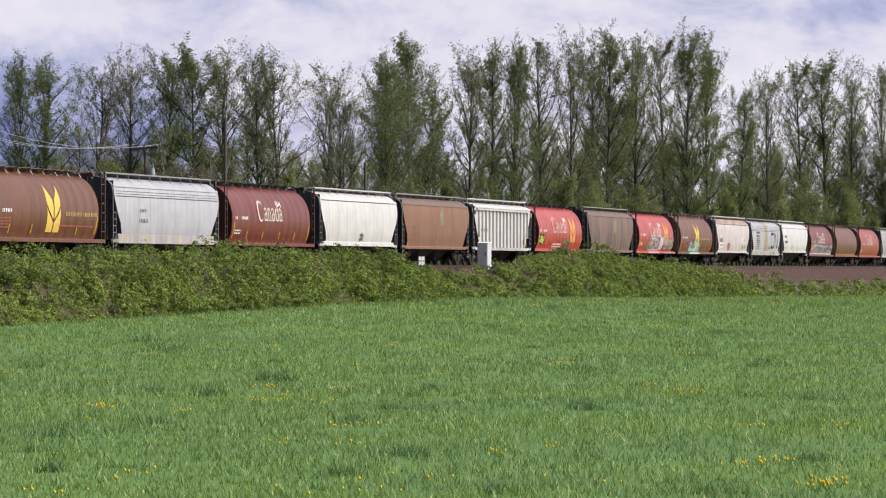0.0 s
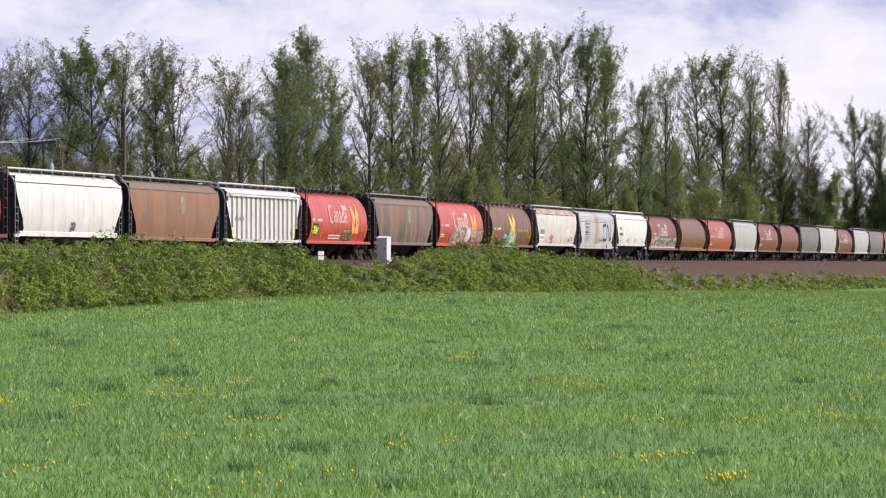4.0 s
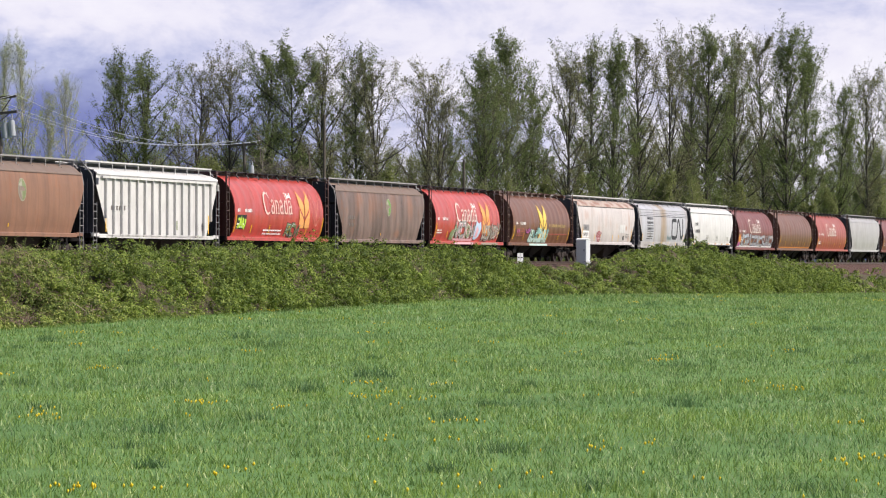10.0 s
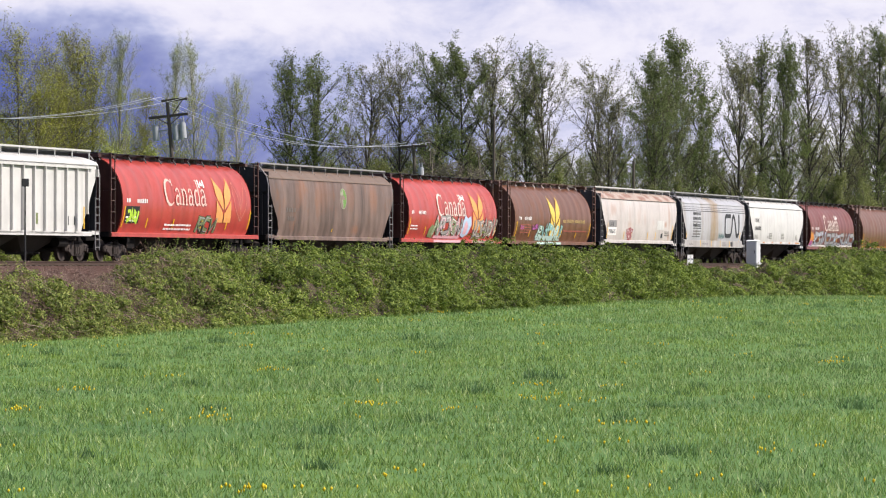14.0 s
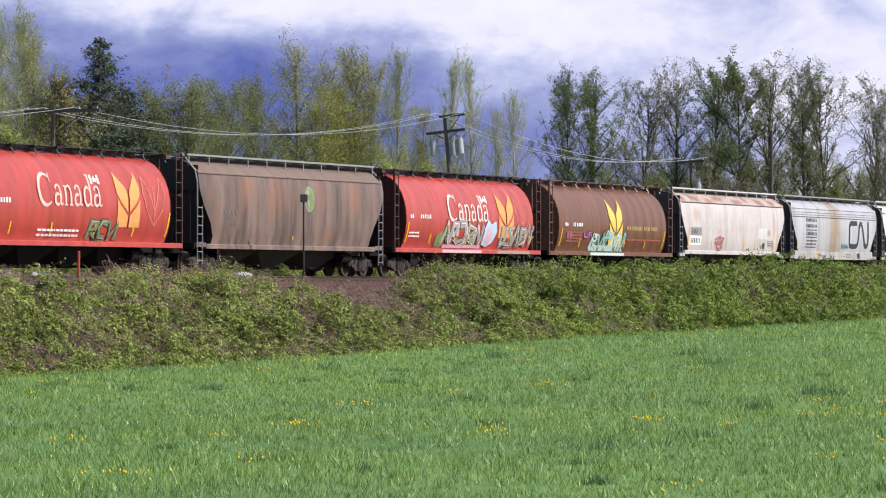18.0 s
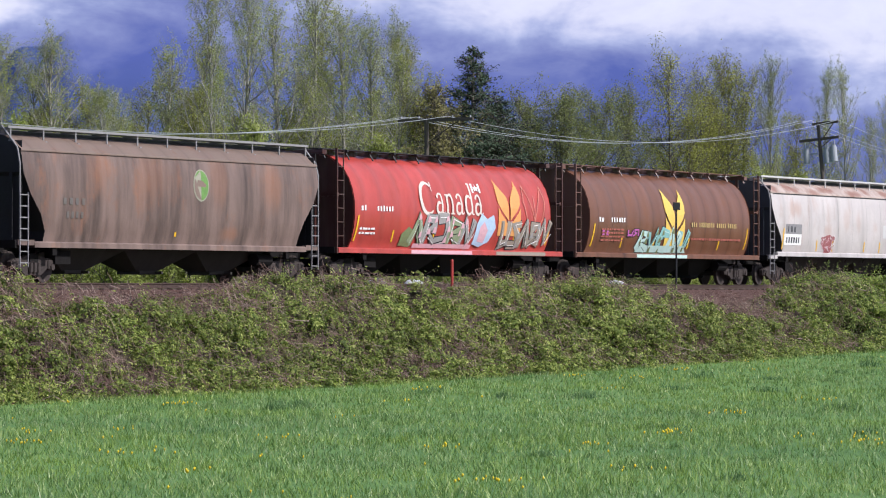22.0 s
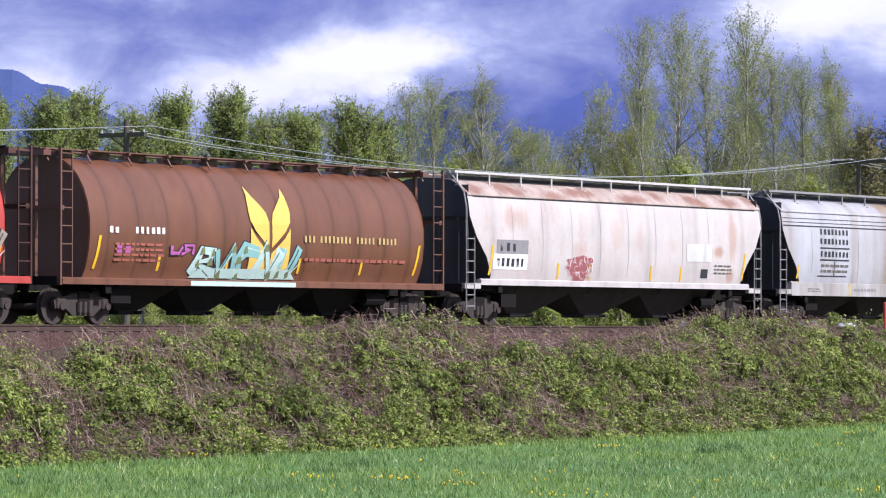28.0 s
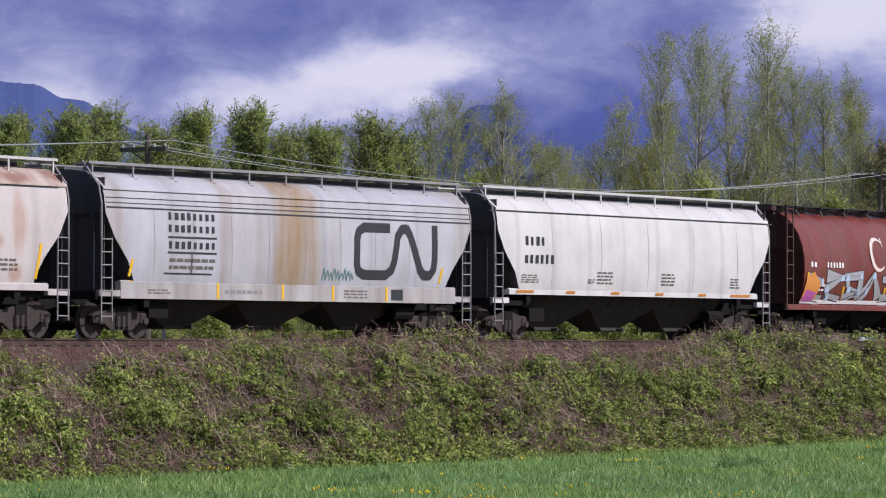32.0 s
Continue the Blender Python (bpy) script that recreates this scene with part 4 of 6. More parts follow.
def spray(index, seed, x0, x1, z0, z1, fills, edge, letters):
    """Sprayed bands that cannot be read: fat crowded zigzags with thin dark rims, pale glints and darker cores."""
    rng = random.Random(seed)
    h, w = z1 - z0, (x1 - x0) / letters
    for k in range(letters):
        pts = SHAPES[(k * 5 + seed + rng.randrange(3)) % len(SHAPES)]
        if rng.random() < 0.5:
            pts = [(0.85 - u, v) for u, v in pts]
        lean, top, foot = rng.uniform(0.1, 0.4), rng.uniform(0.84, 1.04), rng.uniform(-0.04, 0.06)
        line = [(x0 + (k - 0.06 + u * 1.15 + lean * v * 0.7 + rng.uniform(-0.08, 0.08)) * w, z0 + (foot + v * (top - foot) + rng.uniform(-0.06, 0.06)) * h) for u, v in pts]
        fat = [min(0.50 * w, 0.42 * h) * rng.uniform(0.6, 1.25) for q in line]
        rise = 0.0045 * (k % 2)
        tone = fills[0] if k % 3 or len(fills) < 4 else fills[3]
        dress(index, "graffiti_outline", ribbon(line, [q + 0.075 for q in fat]), edge, "dark sprayed outline", 0.008 + rise)
        dress(index, "graffiti_body", ribbon(line, fat), tone, "", 0.017 + rise)
        if len(fills) > 1:
            glint = [(x + 0.2 * f, z + 0.03) for (x, z), f in zip(line, fat)]
            dress(index, "graffiti_fill", ribbon(glint[:3], [0.02, 0.05, 0.03]) + ribbon([(x + 0.05, z0 + (z - z0) * 0.5) for x, z in line[-2:]], [0.045, 0.02]), fills[1], "", 0.026 + rise)
            core = [(x - 0.24 * f, z - 0.05) for (x, z), f in zip(line, fat)]
            dress(index, "graffiti_fill", ribbon(core[-3:], [0.03, 0.06, 0.03]), edge, "", 0.029 + rise)
        if len(fills) > 2:
            dress(index, "graffiti_fill", [[(x - 0.3 * f, z - 0.14), (x + 0.34 * f, z - 0.10), (x + 0.2 * f, z + 0.10), (x - 0.1 * f, z + 0.05)] for (x, z), f in zip(line[1:-1], fat)], fills[2], "", 0.032 + rise)


def on_sill(index, prefix):
    """Lay marks flat on the face of the side sill."""
    for ob in BY[index].children:
        if ob.name.startswith(prefix) and max(v.co.z for v in ob.data.vertices) < 1.5:
            for v in ob.data.vertices:
                v.co.y = -1.508


def strips(index, places, tall, lean=0.0):
    """Yellow reflective strips, each a part."""
    for x, z in places:
        dress(index, "reflective_strip", [bar(x - 0.05, x + 0.05, z, z + tall, lean)], YELLOW)


def number_bars(index, x0, x1, z, h, mat, cells):
    """Plain bars in the size of the characters."""
    rng = random.Random(cells * 7 + index)
    w = (x1 - x0) / cells
    out = [bar(x0 + (k + 0.18) * w, x0 + (k + 0.18 + rng.uniform(0.42, 0.6)) * w, z, z + h * rng.uniform(0.85, 1.0)) for k in range(cells)]
    dress(index, "number_bar", out, mat)


def lines_of_bars(index, x0, x1, z0, z1, rows, mat, seed=1):
    rng = random.Random(seed)
    out = []
    for k in range(rows):
        z = z1 - (k + 0.75) * (z1 - z0) / rows
        x = x0
        while x < x1 - 0.1:
            w = rng.uniform(0.1, 0.32)
            out.append(bar(x, min(x + w, x1), z, z + 0.45 * (z1 - z0) / rows))
            x += w + 0.06
    dress(index, "small_print", out, mat)


FADED = plain("faded_pink_outline", (0.56, 0.20, 0.15), 0.6, 0.0, 0.15)
TEAL = plain("spray_teal", (0.22, 0.42, 0.40), 0.6, 0.0, 0.2)
TEALDARK = plain("spray_dark_teal", (0.10, 0.20, 0.19), 0.6, 0.0, 0.2)
MOSS = plain("spray_moss", (0.25, 0.29, 0.17), 0.6, 0.0, 0.2)
SPRAYGREY = plain("spray_grey", (0.30, 0.285, 0.27), 0.6, 0.0, 0.25)
TAUPE = plain("spray_taupe", (0.30, 0.25, 0.20), 0.6, 0.0, 0.2)
MINT = plain("spray_mint", (0.45, 0.60, 0.55), 0.6, 0.0, 0.2)
SILVER = plain("spray_silver", (0.33, 0.33, 0.34), 0.5, 0.0, 0.2)
OLIVE = plain("spray_olive", (0.17, 0.20, 0.09), 0.6, 0.0, 0.3)
PINK = plain("spray_pink", (0.62, 0.36, 0.40), 0.6, 0.0, 0.2)
MAGENTA = plain("spray_magenta", (0.40, 0.10, 0.30), 0.6, 0.0, 0.2)
SKYBLUE = plain("spray_blue", (0.40, 0.52, 0.66), 0.6, 0.0, 0.2)
LIME = plain("spray_lime", (0.40, 0.60, 0.05), 0.6, 0.0, 0.2)
ORANGE = plain("spray_orange", (0.60, 0.24, 0.05), 0.6, 0.0, 0.2)
BRICKRED = plain("spray_brick", (0.36, 0.11, 0.08), 0.7, 0.0, 0.3)
ROSE = plain("spray_dark_rose", (0.30, 0.095, 0.095), 0.6, 0.0, 0.25)

# the large white word on the red and maroon barrel cars
WORD = serif_word()
for i, (kind, look_) in enumerate(ROSTER):
    if kind != "barrel":
        continue
    if look_ in ("red", "maroon", "orange") and i != 18:
        for glyph, body in zip("Canada", WORD):
            dress(i, "letter", [[(-2.72 + 0.92 * x, 2.42 + 1.12 * z) for x, z in q] for q in body], PINKLETTER if i == 6 else LETTER, "large %s white letter %s of the word Canada" % ("faded" if i == 6 else "painted", glyph))
        dress(i, "flag_emblem", [bar(1.25, 1.38, 3.22, 3.54), bar(1.78, 1.91, 3.22, 3.54), [(1.45, 3.27), (1.58, 3.31), (1.71, 3.27), (1.74, 3.42), (1.64, 3.41), (1.58, 3.52), (1.52, 3.41), (1.42, 3.42)]], CHALK)
        number_bars(i, -6.9, -6.45, 2.45, 0.18, CHALK, 2)
        number_bars(i, -5.8, -4.6, 2.45, 0.18, CHALK, 6)
        lines_of_bars(i, -6.9, -5.8, 1.62, 1.92, 2, CHALK, i)
    if look_ == "red":
        dress(i, "wheat_emblem", wheat(3.95, 1.72, 2.1, 2.0), AMBER)
        ln = []
        for s in (-1, 1):
            ln += stroke([(5.95, 1.8), (5.95 + s * 0.6, 2.35), (5.95 + s * 0.85, 3.0), (5.95 + s * 0.7, 3.55), (5.95 + s * 0.3, 2.9), (5.95, 2.3)], 0.045)
        dress(i, "outline_emblem", ln + stroke([(5.95, 1.8), (5.95, 3.2)], 0.04), FADED)
    if look_ == "brown" and i != 14:
        dress(i, "wheat_emblem", wheat(0.15 if i else 1.1, 1.48, 2.15, 2.25), GOLD)
        number_bars(i, -6.7, -6.25, 2.36, 0.17, CHALK, 2)
        number_bars(i, -5.65, -4.35, 2.36, 0.18, CHALK, 6)
        w0 = 1.65 if i else 2.7
        for word, x in ((3, 0.0), (8, 0.72), (5, 2.42), (5, 3.48)):
            number_bars(i, w0 + x, w0 + x + word * 0.19, 2.27, 0.2, OLD_GOLD, word)
        lines_of_bars(i, 1.75, 6.6, 1.70, 1.90, 1, BRICKRED, 3)
        lines_of_bars(i, -6.4, -4.4, 1.6, 2.15, 4, BRICKRED, 4)
    strips(i, [(-4.55, 1.40), (-1.65, 1.40), (1.55, 1.40), (4.45, 1.40)], 0.42)
    strips(i, [(-7.15, 1.42), (7.05, 1.42)], 0.86, 0.12)

# car by car
spray(8, 3, -3.3, 1.2, 1.36, 2.3, [SPRAYGREY, CHALK, PINK, MOSS], INK, 5)
spray(8, 4, 3.3, 7.1, 1.36, 2.28, [TAUPE, CHALK, SPRAYGREY], INK, 5)
dress(8, "graffiti_base", [bar(-3.0, 1.25, 1.235, 1.38)], PINK, "pink sprayed base of the graffiti", 0.03)
for i, x0, x1, m in ((8, -3.3, 1.15, PINK), (8, 3.0, 6.9, TAUPE), (9, -3.25, 1.35, MINT)):
    ob = dress(i, "graffiti_base", [bar(x0, x1, 1.03, 1.155)], m, "sprayed paint run down over the sill")
    for v in ob.data.vertices:
        v.co.y = -1.535
dress(8, "graffiti_patch", [[(-4.0, 1.3), (-3.2, 1.25), (-3.1, 1.8), (-3.5, 1.95), (-3.95, 1.7)]], OLIVE)
dress(8, "graffiti_blob", [[(1.3, 1.4), (1.9, 1.3), (2.5, 1.5), (2.9, 2.0), (2.7, 2.45), (2.2, 2.3), (1.8, 2.5), (1.45, 2.1)]], SKYBLUE, "", 0.02)
dress(8, "graffiti_blob", [[(1.6, 1.5), (2.1, 1.45), (2.3, 1.9), (2.0, 2.2), (1.7, 2.0)]], PINK, "", 0.026)
spray(9, 7, -3.1, 1.4, 1.28, 2.15, [TEAL, MINT, OLIVE, MINT], INK, 5)
dress(9, "graffiti_base", [[(-3.2, 1.24), (1.5, 1.24), (1.1, 1.5), (-2.8, 1.5)]], MINT, "pale sprayed base of the graffiti", 0.03)
spray(9, 9, -4.15, -3.15, 1.85, 2.1, [MAGENTA], INK, 2)
number_bars(9, -6.4, -5.7, 1.85, 0.2, MAGENTA, 2)
dress(6, "graffiti_tag", [bar(-6.95, -5.5, 1.6, 2.3)], BLACK, "dark painted-out panel")
spray(6, 12, -6.8, -5.6, 1.68, 2.15, [LIME], LIME, 3)
lines_of_bars(6, -2.6, 0.4, 1.3, 1.65, 2, CHALK, 6)
spray(6, 14, 1.0, 3.2, 1.3, 1.92, [OLIVE, SILVER], INK, 3)
spray(13, 16, -7.2, 7.2, 1.36, 2.25, [SILVER, SILVER, SKYBLUE], INK, 11)
dress(13, "graffiti_base", [bar(-7.3, 7.3, 1.235, 1.36)], CHALK, "white sprayed base of the graffiti", 0.03)
dress(13, "graffiti_patch", [[(-7.3, 1.4), (-6.4, 1.4), (-6.2, 1.9), (-6.7, 2.3), (-7.15, 2.1)]], ORANGE, "", 0.04)
dress(13, "graffiti_patch", [[(-7.3, 1.3), (-6.6, 1.3), (-6.4, 1.6), (-7.1, 1.7)]], MAGENTA, "", 0.045)
dress(14, "sill_stripe", [bar(-7.0, 7.0, 1.235, 1.33)], ORANGE, "yellow stripe above the sill", 0.05)

# hopper with stained white sides
dress(10, "placard", [bar(-7.08, -5.4, 2.13, 2.54)], WALKGREY, "grey patch behind a reporting mark")
dress(10, "placard", [bar(-7.25, -5.42, 1.66, 2.12)], CHALK, "white patch behind a number")
number_bars(10, -6.95, -5.95, 2.2, 0.26, INK, 3)
BY[10].children[-1].location.y = -0.006
number_bars(10, -7.1, -5.55, 1.75, 0.27, INK, 6)
BY[10].children[-1].location.y = -0.006
rng = random.Random(21)
blob = []
for q in range(26):
    a0 = q / 26 * 2 * math.pi
    r0 = rng.uniform(0.8, 1.12)
    blob.append((-2.5 + 0.80 * r0 * math.cos(a0), 1.80 + 0.42 * r0 * math.sin(a0) + 0.10 * math.cos(a0 * 2)))
dress(10, "graffiti_patch", [blob], ROSE, "dusty dark rose sprayed blot", 0.012)
for q in range(46):
    x, z = -2.5 + rng.uniform(-0.72, 0.66), 1.78 + rng.uniform(-0.36, 0.28)
    a0, r0 = rng.uniform(0, 6.3), rng.uniform(0.06, 0.13)
    curl = [(x + r0 * math.cos(a0 + w), z + 1.2 * r0 * math.sin(a0 + w)) for w in (0, 0.9, 1.8, 2.7)]
    dress(10, "graffiti_stroke", ribbon(curl, [0.012, 0.028, 0.026, 0.01]), CHALK if q % 4 == 0 else PINK if q % 2 else STAINED, "", 0.018 + 0.0004 * q)
dress(10, "pale_patch", [bar(3.75, 5.3, 2.05, 2.62)], BRIGHT, "clean white patch")
dress(10, "data_plate", [bar(4.68, 5.1, 1.54, 1.82)], INK)
lines_of_bars(10, 5.5, 6.6, 1.65, 2.0, 3, DGREY, 8)
strips(10, [(-3.7, 1.42), (-1.95, 1.42), (1.65, 1.42), (3.45, 1.42)], 0.46)
strips(10, [(-7.42, 1.48), (7.3, 1.48)], 0.88, 0.14)

# pale grey cars with eave lines
for i in (1, 11):
    # the lowest, thickest line paints in the shadow of a lip
    dress(i, "eave_line", [bar(-8.15, 8.15, 3.34, 3.38)], INK)
    dress(i, "eave_line", [bar(-8.15, 8.15, 3.47, 3.49)], INK)
    dress(i, "eave_line", [bar(-8.15, 8.15, 3.60, 3.62)], INK)
number_bars(11, -5.7, -3.65, 3.10, 0.2, INK, 8)
number_bars(11, -5.7, -3.65, 2.78, 0.2, INK, 8)
dress(11, "rule", [bar(-5.68, -3.65, 2.62, 2.67)], INK)
number_bars(11, -5.68, -3.65, 2.35, 0.2, INK, 8)
dress(11, "rule", [bar(-5.68, -3.65, 2.22, 2.27)], INK)
dress(11, "rule", [bar(-5.8, -3.8, 1.68, 1.72)], INK)
dress(11, "rule", [bar(-4.7, -4.66, 1.72, 2.22)], INK)
lines_of_bars(11, -5.6, -3.7, 1.78, 2.15, 2, DGREY, 5)
# the large dark emblem, two bent bands
dress(11, "emblem", stroke([(4.15, 3.12), (2.95, 3.12), (2.70, 3.0), (2.62, 2.8), (2.62, 2.1), (2.70, 1.9), (2.95, 1.80), (4.0, 1.80), (4.28, 1.95), (4.40, 2.2), (4.55, 2.9), (4.75, 3.1), (5.0, 3.12), (5.15, 2.95),
                                (5.65, 1.98), (5.85, 1.82), (6.15, 1.82), (6.32, 2.0), (6.36, 2.3), (6.36, 3.22)], 0.27), INK, "large dark curved band emblem")
for k in range(9):
    dress(11, "graffiti_stroke", stroke([(1.05 + 0.16 * k, 1.62), (1.12 + 0.16 * k, 1.95 - 0.06 * (k % 3)), (1.2 + 0.16 * k, 1.66 + 0.08 * (k % 2))], 0.045), TEALDARK)
strips(11, [(-3.5, 1.05), (-0.68, 1.05), (1.6, 1.05), (4.11, 1.05), (-7.1, 1.08), (6.6, 1.08)], 0.42)
on_sill(11, "reflective_strip")
strips(11, [(-7.2, 1.6), (6.65, 1.6)], 0.44, 0.1)
dress(11, "data_plate", [bar(4.33, 4.9, 1.1, 1.4)], INK)
lines_of_bars(11, -6.4, -5.5, 1.15, 1.3, 2, DGREY, 15)
lines_of_bars(11, 2.1, 3.2, 1.12, 1.38, 3, DGREY, 17)
lines_of_bars(11, -3.2, -1.6, 1.15, 1.36, 1, WALKGREY, 18)
on_sill(11, ("data_plate", "small_print"))

# weld seams down the side sheets
SEAM = plain("weld_seam_grey", (0.33, 0.32, 0.31), 0.6, 0.0, 0.3)
for i, gap in ((1, 1.62), (3, 1.62), (10, 1.62), (11, 1.62), (12, 2.7), (16, 1.62)):
    top = 3.32 if i in (1, 11) else 3.72
    for k in range(-4, 5):
        x = (k + 0.15) * gap
        if abs(x) < 6.6:
            dress(i, "weld_seam", ribbon([(x, 1.5), (x + 0.03, 2.2), (x - 0.01, top)], [0.012, 0.022, 0.012]), SEAM, "", 0.006)

# clean white car
number_bars(12, -6.5, -5.35, 2.8, 0.28, INK, 4)
number_bars(12, -6.53, -4.86, 2.27, 0.27, INK, 6)
for x0, x1, z0, z1 in ((-6.64, -5.7, 1.68, 1.95), (-2.5, -1.62, 1.68, 2.1), (1.2, 2.0, 1.68, 2.1), (-3.0, -2.6, 1.7, 1.85), (5.4, 6.0, 1.65, 2.0)):
    lines_of_bars(12, x0, x1, z0, z1, 4, DGREY, int(z1 * 100 + x0))
for x0, x1 in ((-6.84, -5.95), (-4.18, -3.69), (-1.67, -1.2), (0.92, 1.37), (3.48, 3.93), (5.45, 6.68)):
    dress(12, "reflective_strip", [bar(x0, x1, 1.39, 1.47)], ORANGE, "", 0.05)

# emblems on the rusty cars
def half_disc(x, z, rx, rz, a0, a1):
    return [(x + rx * math.cos(radians(a0 + (a1 - a0) * q / 12)), z + rz * math.sin(radians(a0 + (a1 - a0) * q / 12))) for q in range(13)]


EMBLEM_GREEN = plain("emblem_green", (0.14, 0.27, 0.07), 0.7, 0.0, 0.4)
FADEDRIM = plain("faded_emblem_rim", (0.30, 0.29, 0.22), 0.7, 0.0, 0.3)
EMBLEM_FIELD = paint("worn_emblem_field", (0.20, 0.14, 0.11), 0.6, 0.5)
for i in (4, 7):
    dress(i, "emblem_rim", [half_disc(1.2, 3.03, 0.46, 0.50, -90, 90), half_disc(1.2, 3.03, 0.46, 0.50, 90, 270)], FADEDRIM, "", 0.010)
    dress(i, "round_emblem", [half_disc(1.2, 3.03, 0.42, 0.46, -90, 90), half_disc(1.2, 3.03, 0.42, 0.46, 90, 150)], EMBLEM_GREEN if i == 7 else OLIVE, "green half of a worn round emblem", 0.014)
    dress(i, "emblem_field", [half_disc(1.2, 3.03, 0.40, 0.44, 150, 270), [(0.9, 3.0), (1.45, 2.98), (1.5, 3.05), (1.3, 3.16), (1.0, 3.2)]], EMBLEM_FIELD, "", 0.018)
    number_bars(i, -6.5, -5.2, 2.3, 0.2, DGREY, 4)
    number_bars(i, -6.3, -5.3, 1.9, 0.2, DGREY, 4)
    strips(i, [(-0.2, 1.42)], 0.14)
    # dark strip along the roof seam, with the eave's shadow painted in
    dress(i, "eave_seam", [bar(-8.2, 8.2, 3.80, 3.84)], DARKBROWN)
for i in (3, 10, 12):
    # black strip that paints the shade beneath the roof lip
    dress(i, "eave_seam", [bar(-8.2, 8.2, 3.765, 3.80)], INK, "", 0.01)
# small plates on the early cars
number_bars(1, -4.7, -3.6, 2.6, 0.19, DGREY, 4)
number_bars(1, -4.7, -3.3, 2.07, 0.22, DGREY, 6)
strips(1, [(-7.1, 1.1), (-3.5, 1.1), (1.5, 1.1), (6.6, 1.1)], 0.36)
on_sill(1, "reflective_strip")
spray(3, 31, -0.2, 0.6, 1.5, 1.85, [DGREY], DGREY, 2)
dress(5, "data_plate", [bar(2.1, 2.55, 1.45, 1.9)], OLIVE)
for x in (5.2, 6.0):
    dress(5, "data_plate", [bar(x, x + 0.3, 1.45, 1.8)], INK)
strips(5, [(-7.0, 1.3), (7.0, 1.3)], 0.9)
number_bars(5, -6.4, -4.4, 2.3, 0.22, DGREY, 6)

# ---- trees ----
BARK = plain("grey_bark", (0.125, 0.108, 0.090), 0.9)
DARK_BARK = plain("dark_cottonwood_bark", (0.052, 0.044, 0.038), 0.9)
PALE_BARK = plain("pale_birch_bark", (0.30, 0.285, 0.25), 0.85)
LEAF_COTTON = leafy("cottonwood_leaves", [(0.0, (0.080, 0.110, 0.034)), (0.5, (0.136, 0.172, 0.054)), (1.0, (0.210, 0.240, 0.092))], 0.5, 0.65, 0.2)
LEAF_OLIVE = leafy("budding_leaves", [(0.0, (0.108, 0.112, 0.052)), (0.5, (0.168, 0.168, 0.076)), (1.0, (0.24, 0.23, 0.115))], 0.4, 0.65, 0.2)
LEAF_LIME = leafy("willow_leaves", [(0.0, (0.220, 0.232, 0.040)), (0.5, (0.315, 0.325, 0.060)), (1.0, (0.41, 0.41, 0.10))], 0.4, 0.65, 0.2)
LEAF_BIRCH = leafy("birch_leaves", [(0.0, (0.225, 0.270, 0.055)), (0.5, (0.325, 0.370, 0.085)), (1.0, (0.43, 0.46, 0.17))], 0.5, 0.65, 0.2)
LEAF_POPLAR = leafy("poplar_leaves", [(0.0, (0.205, 0.270, 0.060)), (0.5, (0.320, 0.390, 0.092)), (1.0, (0.43, 0.48, 0.17))], 0.5, 0.6, 0.1)
LEAF_MAPLE = leafy("maple_leaves", [(0.0, (0.140, 0.130, 0.050)), (0.5, (0.215, 0.195, 0.070)), (1.0, (0.30, 0.275, 0.11))], 0.4, 0.65, 0.2)
LEAF_SCRUB = leafy("undergrowth_leaves", [(0.0, (0.135, 0.160, 0.050)), (0.5, (0.205, 0.230, 0.075)), (1.0, (0.28, 0.295, 0.115))], 0.5, 0.65, 0.2)
LEAF_FIR = leafy("fir_needles", [(0.0, (0.030, 0.058, 0.030)), (0.5, (0.052, 0.085, 0.042)), (1.0, (0.085, 0.120, 0.060))], 0.1)


def limb_mesh(segs, sides=4):
    """Tapered tubes for a list of (a, b, ra, rb)."""
    n = len(segs)
    a, b = np.array([s[0] for s in segs]), np.array([s[1] for s in segs])
    ra, rb = np.array([s[2] for s in segs]), np.array([s[3] for s in segs])
    d = b - a
    d /= np.linalg.norm(d, axis=1)[:, None] + 1e-9
    u = np.cross(d, np.array([0.31, 0.77, 0.2]))
    u /= np.linalg.norm(u, axis=1)[:, None] + 1e-9
    w = np.cross(d, u)
    ang = np.arange(sides) / sides * 2 * np.pi
    ring = u[:, None] * np.cos(ang)[None, :, None] + w[:, None] * np.sin(ang)[None, :, None]
    v = np.concatenate([a[:, None] + ring * ra[:, None, None], b[:, None] + ring * rb[:, None, None]], 1).reshape(-1, 3)
    k = np.arange(sides)
    f = np.stack([k, (k + 1) % sides, (k + 1) % sides + sides, k + sides], 1)
    return v, (f[None] + (np.arange(n) * 2 * sides)[:, None, None]).reshape(-1, 4)


def crown_width(u, shape):
    """Width of the crown at the share u of its height; shape: width at its foot, and where it is widest."""
    foot, belly = shape
    if belly < 0.06:
        return max(0.0, 1.0 - u) ** 1.15 - 0.03
    if u < belly:
        return foot + (1 - foot) * math.sin(0.5 * math.pi * u / belly)
    return math.cos(0.5 * math.pi * (u - belly) / (1.06 - belly)) ** 0.65


